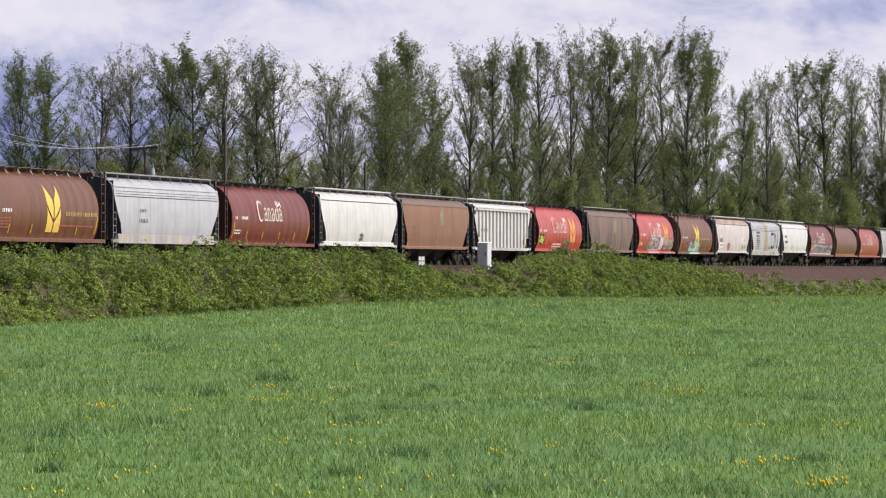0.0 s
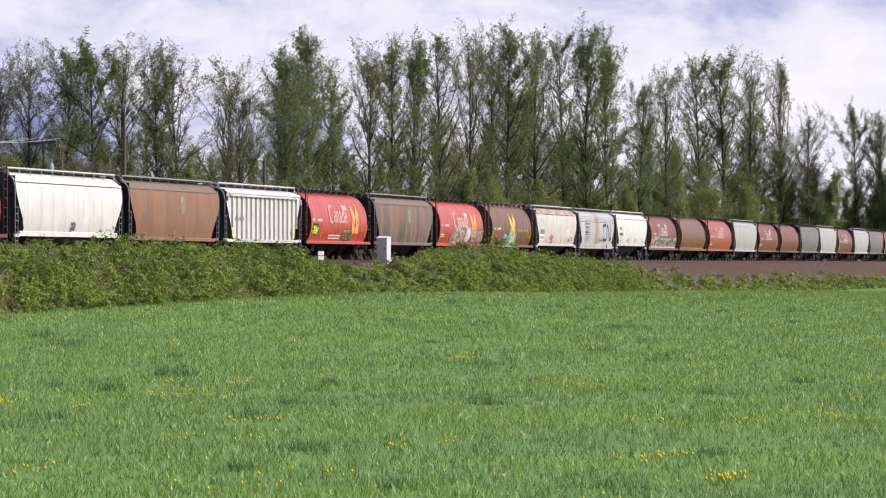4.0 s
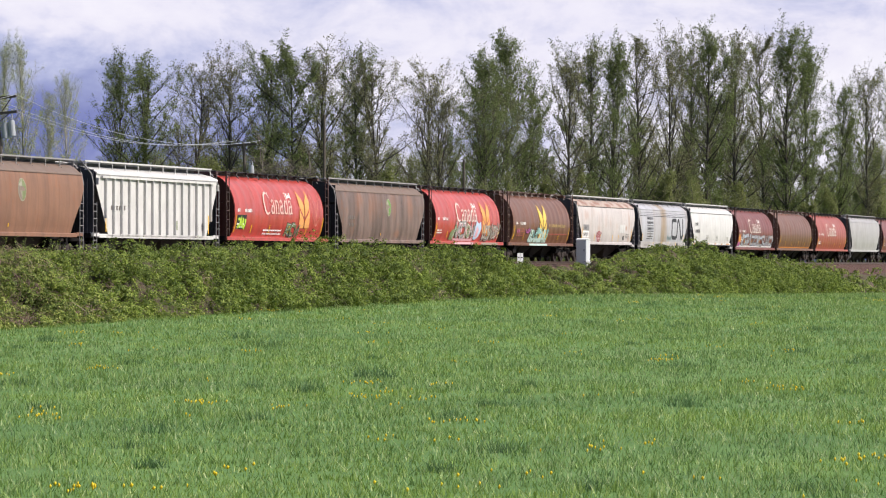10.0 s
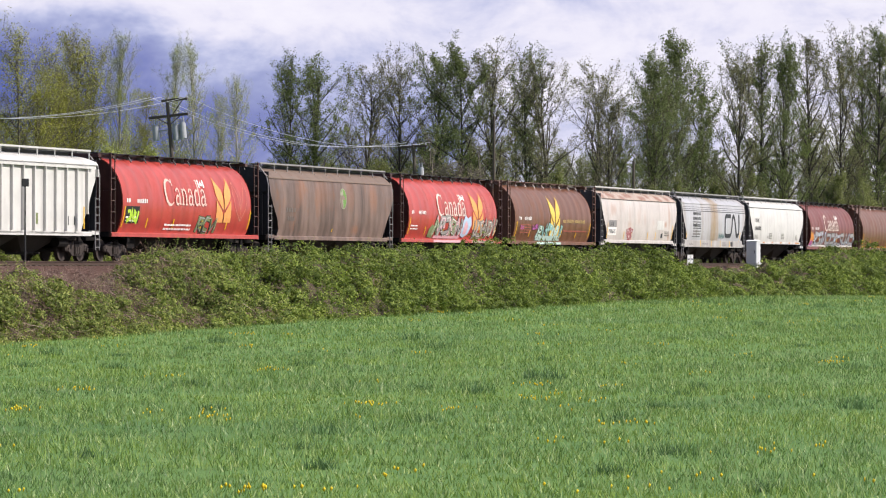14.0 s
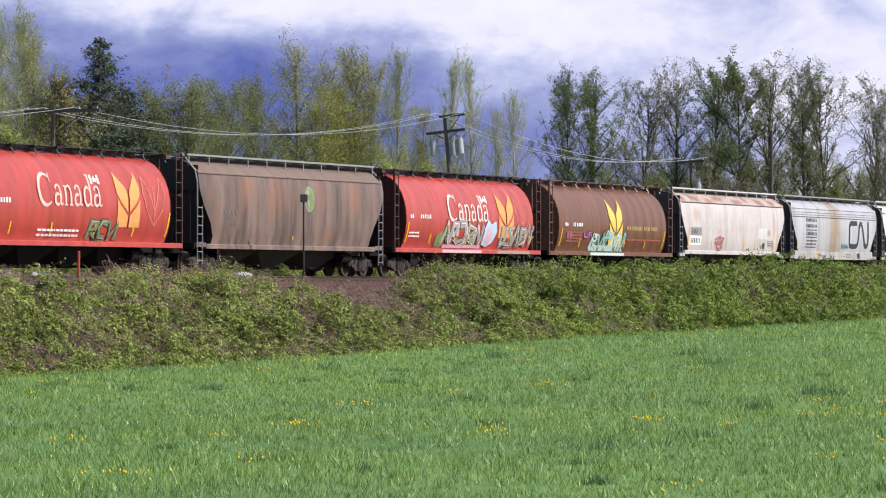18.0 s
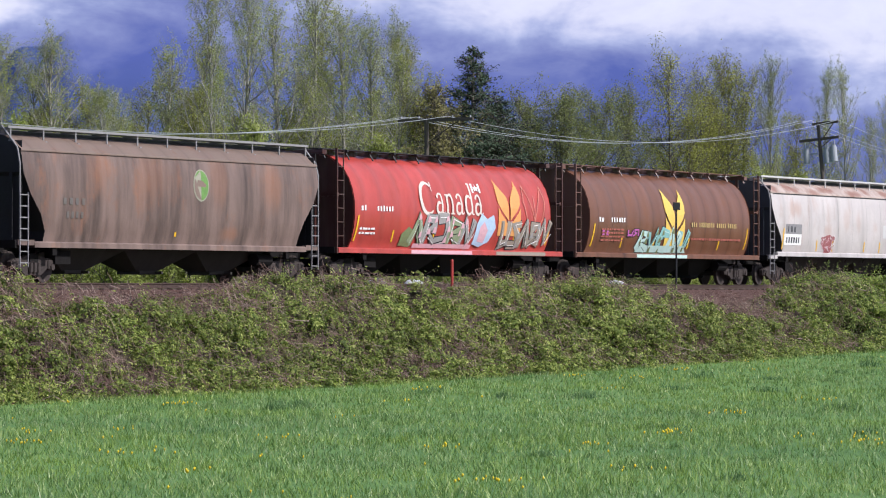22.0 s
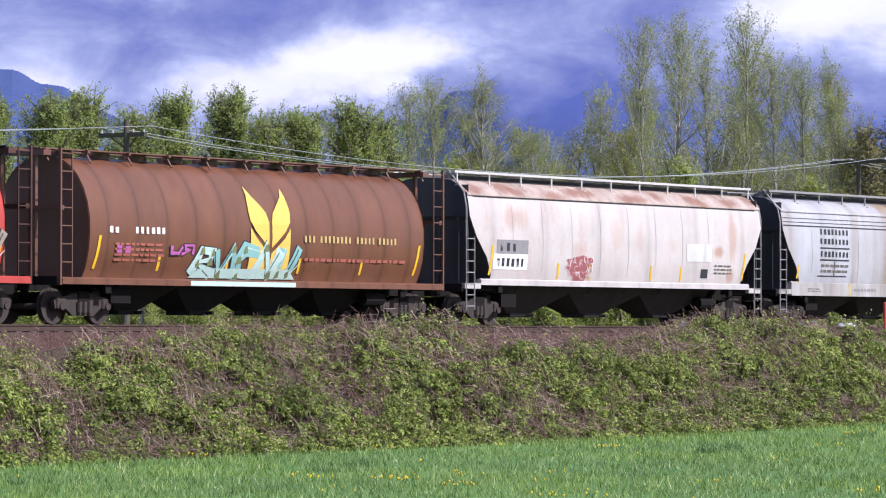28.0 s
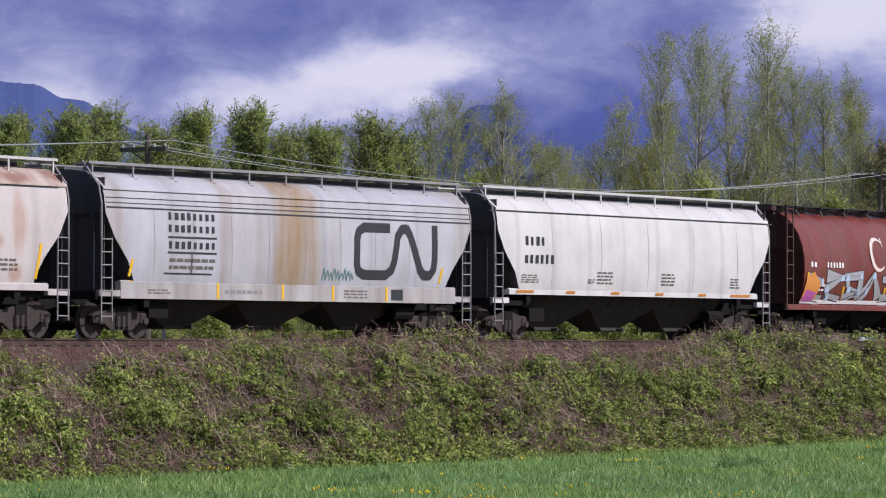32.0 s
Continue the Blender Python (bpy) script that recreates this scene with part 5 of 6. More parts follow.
def grow(seed, h, spread, lean, first, count, angle, leaves, leaf, cluster, stems=1, shape=(0.6, 0.45), shoots=6, rise=0.4, limb=0.38):
    """Trunk, limbs and shoots as tubes, and tufts of leaves along the shoots, of one tree of the height h."""
    rng = np.random.default_rng(seed)
    segs, tufts = [], []
    for st in range(stems):
        p = np.array([rng.normal(0, 0.35 * (stems > 1)), rng.normal(0, 0.35 * (stems > 1)), 0.0])
        top = h * (1 if st == 0 else rng.uniform(0.68, 0.95))
        r = 0.0105 * h / stems ** 0.4
        steer = rng.normal(0, lean, 2) * (1 if stems == 1 else 2.0)
        pts = [p]
        n = 10
        for k in range(n):
            steer = steer * 0.8 + rng.normal(0, lean, 2) * 0.7
            p = p + np.array([steer[0], steer[1], 1.0]) * top / n
            pts.append(p)
        for k in range(n):
            segs.append((pts[k], pts[k + 1], r * (1 - k / n) ** 0.75 + 0.03, r * (1 - (k + 1) / n) ** 0.75 + 0.022))
        m = count // stems
        for c in range(m):
            f = first + (0.985 - first) * min(1.0, max(0.0, (c + rng.normal(0.5, 1.2)) / m)) ** 0.9
            i = min(n - 1, int(f * n))
            base = pts[i] + (pts[i + 1] - pts[i]) * (f * n - i)
            az = c * 2.4 + rng.normal(0, 0.5)
            u = (f - first) / (1 - first)
            ln = spread * h * (crown_width(u, shape) + 0.06) * rng.uniform(0.5, 1.2) / math.sqrt(stems) * 1.15
            el = radians(angle + rng.normal(0, 11) + 14 * u)
            way = np.array([math.cos(az) * math.cos(el), math.sin(az) * math.cos(el), math.sin(el)])
            q, rr = base, r * (1 - f) ** 0.75 * limb + 0.02
            steps = 5
            weight = math.exp(rng.normal(0, 0.45))
            for k in range(steps):
                way = way + rng.normal(0, 0.13, 3) + np.array([0, 0, 0.16 * rise])
                way /= np.linalg.norm(way)
                q2 = q + way * ln / steps
                segs.append((q, q2, rr * (1 - k / steps) + 0.012, rr * (1 - (k + 1) / steps) + 0.01))
                for j in range(shoots // 4 if k else shoots // 6):
                    o = q + (q2 - q) * rng.uniform(0, 1)
                    tw = 0.7 * way + rng.normal(0, 0.5, 3) + np.array([0, 0, rise])
                    tw /= np.linalg.norm(tw)
                    tl = min(ln * 0.42, 0.06 * h) * rng.uniform(0.45, 1.2) + 0.25
                    e = o + tw * tl
                    segs.append((o, e, 0.016, 0.007))
                    tufts.append((o + tw * tl * 0.25, e + tw * tl * 0.1, weight * tl * math.exp(rng.normal(0, 0.5))))
                    for s in range(2):
                        o2 = o + tw * tl * rng.uniform(0.2, 0.8)
                        e2 = o2 + (tw * 0.8 + rng.normal(0, 0.45, 3)) * tl * 0.4
                        segs.append((o2, e2, 0.009, 0.005))
                        tufts.append((o2, e2, weight * tl * 0.3 * math.exp(rng.normal(0, 0.5))))
                q = q2
            tufts.append((q - way * ln * 0.2, q + way * 0.12 * ln, weight * ln * 0.3))
        tufts.append((pts[-2], pts[-1] + np.array([0, 0, 0.02 * h]), 0.05 * h))
    w = np.array([q[2] for q in tufts])
    i = rng.choice(len(tufts), leaves, p=w / w.sum())
    f = rng.uniform(0, 1, leaves)[:, None]
    a, b = (np.array([q[k] for q in tufts])[i] for k in (0, 1))
    cen = a + (b - a) * f + rng.normal(0, cluster, (leaves, 3)) * (1.15 - 0.75 * f)
    v, fc = limb_mesh(segs, 3)
    out = cen.copy()
    out[:, 2] = 0
    out = out / (np.linalg.norm(out, axis=1)[:, None] + 0.5) + np.array([0.0, 0.0, 0.5])
    lv, lf = leaf_faces(rng, cen, leaf, out, 0.6)
    return raw_mesh("trunk", v, fc), raw_mesh("crown", lv, lf)


def stock(name, label, meshes, bark, leaf, group, tree=True):
    ob = tagged(new(name), label, "tree" if tree else "shrub", group)
    link("trunk" if tree else "stem", meshes[0], bark, ob)
    link("crown" if tree else "foliage", meshes[1], leaf, ob)
    return ob


STOCK = {}
ROW, MIXED, YOUNG, LOW = "row of trees behind the line", "willows and birches behind the line", "young poplars behind the line", "undergrowth below the trees"
for k in range(6):
    STOCK["cotton", k] = stock("cottonwood", "tall cottonwood with thin new spring leaves", grow(10 + k, 30, 0.265, 0.026, 0.15, 46, 46, 21000, 0.108, 0.27, 1, (0.5, 0.5), 14, 0.5, 0.5), DARK_BARK, LEAF_COTTON, ROW)
for k in range(5):
    STOCK["bare", k] = stock("cottonwood", "tall half-bare cottonwood just coming into bud", grow(30 + k, 30, 0.26, 0.03, 0.18, 42, 47, 12500, 0.098, 0.22, 1, (0.45, 0.55), 14, 0.5, 0.5), DARK_BARK, LEAF_OLIVE, ROW)
for k in range(2):
    STOCK["full", k] = stock("cottonwood", "full green cottonwood standing tall in the row", grow(40 + k, 30, 0.27, 0.018, 0.06, 64, 40, 27000, 0.120, 0.40, 1, (0.75, 0.36), 12, 0.4, 0.45), DARK_BARK, LEAF_COTTON, ROW)
for k in range(3):
    STOCK["willow", k] = stock("willow_tree", "slender yellow-green willow in fresh leaf", grow(50 + k, 22, 0.27, 0.025, 0.05, 90, 44, 30000, 0.064, 0.42, 2, (0.8, 0.4), 8, 0.5), BARK, LEAF_LIME, MIXED)
for k in range(4):
    STOCK["birch", k] = stock("birch_tree", "slender birch with pale trunk and sparse leaves", grow(60 + k, 22, 0.20, 0.032, 0.10, 54, 48, 17000, 0.052, 0.26, 1, (0.85, 0.32), 8, 0.45), PALE_BARK, LEAF_BIRCH, MIXED)
for k in range(3):
    STOCK["poplar", k] = stock("young_poplar", "young poplar with upright twigs, green leaves", grow(70 + k, 14, 0.215, 0.012, 0.03, 240, 52, 70000, 0.052, 0.11, 1, (0.95, 0.35), 8, 1.1), BARK, LEAF_POPLAR, YOUNG)
for k in range(3):
    STOCK["shrub", k] = stock("shrub", "leafy green shrub below the trees", grow(80 + k, 9, 0.34, 0.06, 0.04, 70, 44, 15000, 0.070, 0.25, 4, (0.9, 0.4), 6, 0.6), BARK, LEAF_BIRCH, LOW, False)
for k in range(3):
    STOCK["scrub", k] = stock("shrub", "dull green shrub in the shade of the trees", grow(84 + k, 9, 0.34, 0.06, 0.04, 70, 44, 15000, 0.075, 0.25, 4, (0.9, 0.4), 6, 0.6), BARK, LEAF_SCRUB, LOW, False)
for k in range(2):
    STOCK["alder", k] = stock("alder_tree", "round-crowned alder in dull green new leaf", grow(100 + k, 20, 0.36, 0.03, 0.18, 56, 42, 24000, 0.080, 0.42, 1, (0.7, 0.45), 12, 0.4), BARK, LEAF_SCRUB, MIXED)
STOCK["maple", 0] = stock("maple_tree", "budding maple with yellow-brown new leaves", grow(95, 13, 0.30, 0.04, 0.06, 90, 40, 13000, 0.075, 0.20, 3, (0.8, 0.45), 8, 0.5), BARK, LEAF_MAPLE, "")
STOCK["brush", 0] = stock("leafless_bush", "brown leafless bush among the trees", grow(97, 8, 0.38, 0.06, 0.05, 90, 42, 3000, 0.06, 0.15, 5, (0.9, 0.4), 8, 0.5), BARK, LEAF_OLIVE, "", False)
STOCK["fir", 0] = stock("fir_tree", "dark green fir standing among the willows", grow(90, 20, 0.38, 0.010, 0.06, 150, -4, 34000, 0.070, 0.09, 1, (1.0, 0.05), 12, 0.05), BARK, LEAF_FIR, "")
NATURAL = {kind: float(np.mean([max(max(v.co.z for v in c.data.vertices) for c in ob.children) for (q, k), ob in STOCK.items() if q == kind])) for kind, _ in STOCK}
USED = set()


def plant(kind, az, top, rng_m, k=None, wide=1.0):
    """Set a tree whose top shows at the bearing az and the elevation top (degrees), at the range rng_m."""
    n = sum(1 for q in STOCK if q[0] == kind)
    k = random.randrange(n) if k is None else k % n
    x, y = rng_m * math.sin(radians(az)), rng_m * math.cos(radians(az))
    s_d = LINE.inverted() @ Vector((x, y, 0))
    gz = float(field_z(np.array(s_d.x), np.array(-s_d.y)))
    h = EYE.z + rng_m * math.tan(radians(top)) - gz
    sc = h / NATURAL[kind] * (1.045 if kind in ("cotton", "bare", "full") else 1.0)
    m = Matrix.Translation((x, y, gz - 0.1)) @ pose(0, 0, 0, 0, 0, random.uniform(0, 360)) @ Matrix.Diagonal((sc * wide, sc * wide, sc, 1))
    src = STOCK[kind, k]
    if (kind, k) not in USED:
        USED.add((kind, k))
        src.matrix_basis = m
        return src
    keep = src.scale.copy()
    src.scale = (1, 1, 1)
    ob = copy_thing(src, m)
    src.scale = keep
    return ob


def tree_range(az, back):
    return min((64.5 + back) / math.sin(radians(max(4.0, HEADING - az))), 950)


# bearing, top elevation, kind
TREES = [(-3.7, 3.47, "poplar"), (-3.12, 3.39, "poplar"), (-2.49, 3.48, "poplar"), (-1.57, 3.5, "poplar"), (-1.11, 3.56, "poplar"),
         (-0.31, 3.29, "poplar"), (0.19, 3.56, "poplar"), (1.12, 3.59, "poplar"), (1.63, 3.21, "poplar"), (2.26, 3.32, "poplar"),
         (2.94, 3.43, "poplar"), (3.28, 3.18, "poplar"), (3.7, 3.62, "birch"), (4.12, 3.73, "birch"), (4.59, 3.3, "willow"),
         (5.1, 3.81, "birch"), (5.69, 3.05, "birch"), (5.86, 3.09, "thin"), (6.49, 3.56, "birch"), (7, 3.85, "willow"),
         (7.42, 4.82, "birch"), (7.72, 4.93, "birch"), (8.26, 4.44, "birch"), (8.68, 4.87, "birch"), (8.94, 4.48, "willow"),
         (9.22, 4.3, "birch"), (9.61, 4.1, "birch"), (9.94, 3.75, "birch"),
         (10.24, 4.22, "birch"), (10.36, 3.9, "willow"), (10.56, 3.08, "olive"), (10.94, 3, "olive"),
         (11.13, 3.68, "fir"), (11.41, 2.71, "olive"), (11.53, 2.92, "fir"), (12.08, 3.22, "poplar"), (12.5, 3.11, "poplar"),
         (12.93, 3.05, "poplar"), (13.56, 3.24, "poplar"), (14.09, 3.72, "willow"), (14.58, 3.43, "willow"), (15, 3.7, "willow"),
         (15.29, 3.38, "willow"), (15.65, 3.68, "thin"), (16.05, 2.75, "willow"), (16.39, 3.38, "thin"), (16.77, 3.38, "thin"),
         (17.15, 2.71, "thin"), (17.4, 2.92, "thin"), (18.19, 3.09, "cotton"), (18.57, 3.05, "cotton"), (19.25, 3.01, "bare"),
         (19.8, 3.09, "bare"), (20.35, 3.22, "cotton"), (20.77, 3.26, "cotton"), (21.19, 3.22, "bare"), (21.78, 3.18, "cotton"),
         (22.08, 3.05, "bare"), (22.67, 2.98, "bare"), (22.97, 2.63, "bare"), (23.13, 1.95, "cotton"), (23.63, 3.07, "full"),
         (23.97, 3.38, "full"), (24.35, 2.77, "cotton"), (24.86, 3.15, "bare"), (25.19, 3.28, "cotton"), (25.62, 3.26, "cotton"),
         (26.04, 3.43, "bare"), (26.38, 3.4, "bare"), (26.72, 3.34, "bare"), (26.97, 3.46, "cotton"), (27.43, 3.44, "bare"),
         (27.81, 3.46, "bare"), (28.15, 3.47, "cotton"), (28.49, 3.19, "cotton"), (28.89, 2.68, "cotton"), (29.08, 2.17, "cotton"),
         (29.37, 2.89, "bare"), (29.84, 3.08, "bare"), (30.17, 3.14, "cotton"), (30.59, 2.94, "bare"), (31.1, 2.97, "bare"),
         (31.43, 2.21, "bare"), (31.52, 1.41, "cotton"), (32.14, 2.29, "cotton"), (32.44, 2.16, "cotton"), (32.77, 2.24, "bare"),
         (33.38, 2.1, "bare"), (33.71, 2.26, "cotton")]


def make_trees():
    for az, top, kind in TREES:
        if az < 12.2 and kind != "fir":
            back = 62 + random.uniform(-4, 14)
        else:
            back = 56 + random.uniform(-4, 16)
        r = tree_range(az, back)
        if kind == "thin":
            plant("birch", az, top, r, wide=0.75)
        elif kind == "olive":
            plant("maple", az, top, r - 9, wide=1.15)
        elif kind == "poplar" and az < 6:
            plant("poplar", az, top * 1.035, r, wide=random.uniform(1.3, 1.5))
        elif az < 6.6:
            plant(kind, az, top * 1.045, r, wide=random.uniform(1.0, 1.25))
        elif kind == "poplar":
            plant("alder", az, top, r, wide=random.uniform(1.0, 1.3))
        elif kind == "fir":
            plant("fir", az, top, r + 10, 0, wide=1.35)
        else:
            plant(kind, az, top, r, wide=random.uniform(1.05, 1.3) if 18 < az < 23 else random.uniform(0.9, 1.15))
    # a looser second row behind
    for k in range(84):
        az = 18.0 + 16.5 * (k + random.uniform(-0.4, 0.4)) / 84
        near = min(TREES, key=lambda q: abs(q[0] - az))
        plant(random.choice(["cotton", "alder", "bare"]), az, near[1] * random.uniform(0.4, 0.78), tree_range(az, random.uniform(70, 95)), wide=1.15)
    for k in range(46):
        az = -4.0 + 21.5 * (k + random.uniform(-0.4, 0.4)) / 46
        near = min(TREES, key=lambda q: abs(q[0] - az))
        plant(random.choice(["birch", "willow", "poplar"] if az > 4 else ["poplar", "shrub"]), az, near[1] * (random.uniform(0.42, 0.66) if az > 4 else random.uniform(0.35, 0.55)), tree_range(az, random.uniform(74, 100)), wide=1.2)
    # green fill of young trees behind the gaps at the near end
    for k in range(50):
        az = -3.6 + 15.6 * (k + random.uniform(-0.4, 0.4)) / 50
        plant("poplar" if az < 3.4 else random.choice(["willow", "poplar", "birch"] if az < 5.2 else ["willow", "willow", "birch"]), az, random.uniform(2.1, 2.6) if az < 3.4 else random.uniform(2.2, 2.75) if az < 5.2 else random.uniform(2.4, 3.25), tree_range(az, random.uniform(78, 96)), wide=1.25)
    # undergrowth along the foot of the trees
    for k in range(260):
        az = -4 + 39 * (max(0.0, k + random.uniform(-0.5, 0.5)) / 260) ** 0.9
        r = tree_range(az, random.uniform(46, 74))
        tall = random.uniform(7.0, 13.0) if 3.5 < az < 11 else random.uniform(5.5, 9.0) if az < 3.5 else random.uniform(6.5, 12.5) if az < 18 else random.uniform(6.0, 13.0) if az < 23.5 else random.uniform(7.0, 16.0)
        el = math.degrees(math.atan((tall - 3) / r))
        if az > 23.5:
            el, r = random.uniform(0.55, 1.45), r + random.uniform(5, 40)
        plant("shrub" if az < 18.5 else "scrub", az, el, r, wide=random.uniform(0.9, 1.4) if az < 23.5 else random.uniform(0.7, 1.0))


make_trees()
for az, top in ((20.1, 1.75), (20.5, 1.95), (20.9, 1.8)):
    plant("brush", az, top, tree_range(az, 42), wide=1.3)
for key, ob in STOCK.items():
    if key not in USED:
        for c in list(ob.children):
            bpy.data.objects.remove(c)
        bpy.data.objects.remove(ob)


# ---- far hills ----
def make_hill(name, crest, dist):
    """A wooded hill: crest as bearing and elevation in degrees, at the distance dist."""
    v, f = [], []
    azs = np.linspace(crest[0][0], crest[-1][0], 900)
    els = np.interp(azs, [a for a, e in crest], [e for a, e in crest])
    for i, (a, e) in enumerate(zip(azs, els)):
        h = dist * math.tan(radians(max(0.05, e))) + 3
        for k in range(9):
            u = k / 8
            r = dist - 900 * (1 - u)
            z = -30 + (h + 30) * u ** 0.8 + noise.noise(Vector((a * 2.2, u * 4, dist))) * 5 * u * (1 - u) * 4 + noise.noise(Vector((a * 2.6, 1, 3))) * 6 * u ** 3 + (noise.noise(Vector((a * 60, u, 7))) * 0.9 if k == 8 else 0)
            v.append((r * math.sin(radians(a)), r * math.cos(radians(a)), z))
    n = 9
    for i in range(len(azs) - 1):
        for k in range(8):
            f.append((i * n + k, (i + 1) * n + k, (i + 1) * n + k + 1, i * n + k + 1))
    me = raw_mesh(name, v, f)
    me.polygons.foreach_set("use_smooth", [True] * len(me.polygons))
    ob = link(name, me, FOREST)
    tagged(ob, "forested mountain with blue haze and cloud shade in its colour", "mountain", kind="structure")


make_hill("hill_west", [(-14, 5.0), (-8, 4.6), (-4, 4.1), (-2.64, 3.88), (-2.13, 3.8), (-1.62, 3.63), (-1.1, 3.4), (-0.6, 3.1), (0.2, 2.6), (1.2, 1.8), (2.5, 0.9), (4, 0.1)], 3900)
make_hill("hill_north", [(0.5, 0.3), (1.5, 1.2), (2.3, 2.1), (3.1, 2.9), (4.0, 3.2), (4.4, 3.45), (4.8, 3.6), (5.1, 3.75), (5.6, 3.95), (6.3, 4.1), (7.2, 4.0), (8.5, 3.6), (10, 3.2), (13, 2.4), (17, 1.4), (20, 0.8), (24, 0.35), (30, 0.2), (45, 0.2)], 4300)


# ---- pole line behind the track ----
def make_pole(s, top, arms, cans=(), lean=0.0, label="wooden utility pole with crossarms behind the railway"):
    ob = tagged(new("utility_pole"), label, "utility pole", "poles behind the line")
    h = top + 3.0 - 0.3
    p = on_line(s, -36.0 + (h - 1.5) * math.sin(radians(lean)), 0.3)
    ob.matrix_world = Matrix.Translation(p) @ pose(0, 0, 0, 0, 0, 90 - HEADING) @ pose(0, 0, 0, -lean, 0, 0)
    bm = bmesh.new()
    rod(bm, (0, 0, -0.3), (0, 0, h), 0.17, 10, 0.12)
    part("pole", bm, WOOD, ob)
    for k, (z, w, off) in enumerate(arms):
        bm = bmesh.new()
        box(bm, -0.08, 0.08, off - w, off + w, h - z - 0.09, h - z + 0.09)
        for s_ in (-1, 1) if abs(off) < 0.4 else (-1,):
            rod(bm, (0.05, 0, h - z - (0.6 if abs(off) < 0.4 else 1.3)), (0.05, off + s_ * w * 0.6, h - z - 0.05), 0.035, 5)
        part("crossarm", bm, WOOD, ob)
        for y in (-w * 0.93, -w * 0.45, w * 0.45, w * 0.93):
            bm = bmesh.new()
            rod(bm, (0, off + y, h - z + 0.06), (0, off + y, h - z + 0.22), 0.05, 8, 0.03)
            part("insulator", bm, GALV, ob)
    for x, y, low in cans:
        bm = bmesh.new()
        rod(bm, (x, y, h - low - 1.0), (x, y, h - low), 0.23, 14)
        rod(bm, (x, y, h - low), (x, y, h - low + 0.08), 0.18, 14)
        for o in (-0.1, 0.1):
            rod(bm, (x, y + o, h - low + 0.08), (x, y + o, h - low + 0.4), 0.045, 8)
        box(bm, min(0, x), max(0, x) + 0.02, min(0, y), max(0, y), h - low - 0.4, h - low - 0.3)
        part("transformer", bm, CANGREY, ob, "grey transformer can")
    return p.z + h


POLES = [(48.1, 8.5, [(0.6, 1.2, 0.2)], (), 0.0), (111.0, 9.15, [(0.10, 2.32, -0.58)], (), 0.0),
         (167.0, 11.1, [(0.10, 0.95, -0.55), (1.15, 1.45, 0.0)], ((-0.1, 0.98, 1.75), (0.1, -0.42, 1.85), (0.2, -0.88, 1.75)), 5.5),
         (218.4, 9.55, [(0.25, 1.15, 0.0)], ((0.0, -0.55, 2.0),), 3.0)]
for s, top, arms, cans, lean in POLES:
    make_pole(s, top, arms, cans, lean)
make_pole(239.5, 12.5, [], label="bare wooden pole behind the railway")
make_pole(283.9, 9.8, [], label="bare dark wooden pole behind the railway")


WIRE = plain("dull_wire", (0.42, 0.43, 0.44), 0.4, 0.3)


def make_wires():
    stops = [(-40, 8.2)] + [(s, top - (0.35 if i == 0 else 0.0)) for i, (s, top, _, _, _) in enumerate(POLES)]
    for y in (-1.35, 0.65, 1.35):
        ob = tagged(new("power_line"), "thin grey overhead wire slung between the poles", "power line", "wires of the pole line")
        ob.matrix_world = LINE
        for (s0, z0), (s1, z1) in zip(stops, stops[1:]):
            v, f = [], []
            for k in range(19):
                u = k / 18
                x, z = s0 + (s1 - s0) * u, 3 + z0 + (z1 - z0) * u - 4 * u * (1 - u) * 1.5 + 0.08
                v += [(x, 36 + y + 0.014 * c, z + 0.014 * w) for c, w in ((1, 0), (0, 1), (-1, 0), (0, -1))]
                if k:
                    f += [(4 * k - 4 + q, 4 * k + q, 4 * k + (q + 1) % 4, 4 * k - 4 + (q + 1) % 4) for q in range(4)]
            link("wire_span", raw_mesh("wire_span", v, f), WIRE, ob)


make_wires()


# ---- meadow and brambles ----
BLADES = material("grass_blades", sward)
TUFT = leafy("tuft_blades", [(0.0, (0.070, 0.145, 0.052)), (0.5, (0.115, 0.215, 0.075)), (1.0, (0.190, 0.300, 0.115))], 0.3)
BRAMBLE = leafy("bramble_leaves", [(0.0, (0.076, 0.112, 0.019)), (0.4, (0.185, 0.250, 0.040)), (0.75, (0.335, 0.395, 0.075)), (1.0, (0.50, 0.51, 0.16))], 0.3, shade_col=(0.045, 0.060, 0.016))
LUSH = leafy("lush_bramble_leaves", [(0.0, (0.088, 0.134, 0.019)), (0.4, (0.172, 0.242, 0.032)), (0.75, (0.255, 0.335, 0.048)), (1.0, (0.38, 0.44, 0.10))], 0.3, shade_col=(0.028, 0.054, 0.011), shade_mix=0.75)
CANES = leafy("dead_canes", [(0.0, (0.11, 0.060, 0.046)), (0.6, (0.180, 0.113, 0.088)), (1.0, (0.43, 0.33, 0.27))], 0.05, 0.85)
WITHERED = leafy("withered_leaves", [(0.0, (0.085, 0.048, 0.040)), (0.5, (0.160, 0.098, 0.080)), (1.0, (0.27, 0.19, 0.155))], 0.15, 0.8, 0.3)
PETAL = leafy("dandelion_yellow", [(0.0, (0.66, 0.46, 0.01)), (1.0, (0.80, 0.62, 0.03))], 0.1)


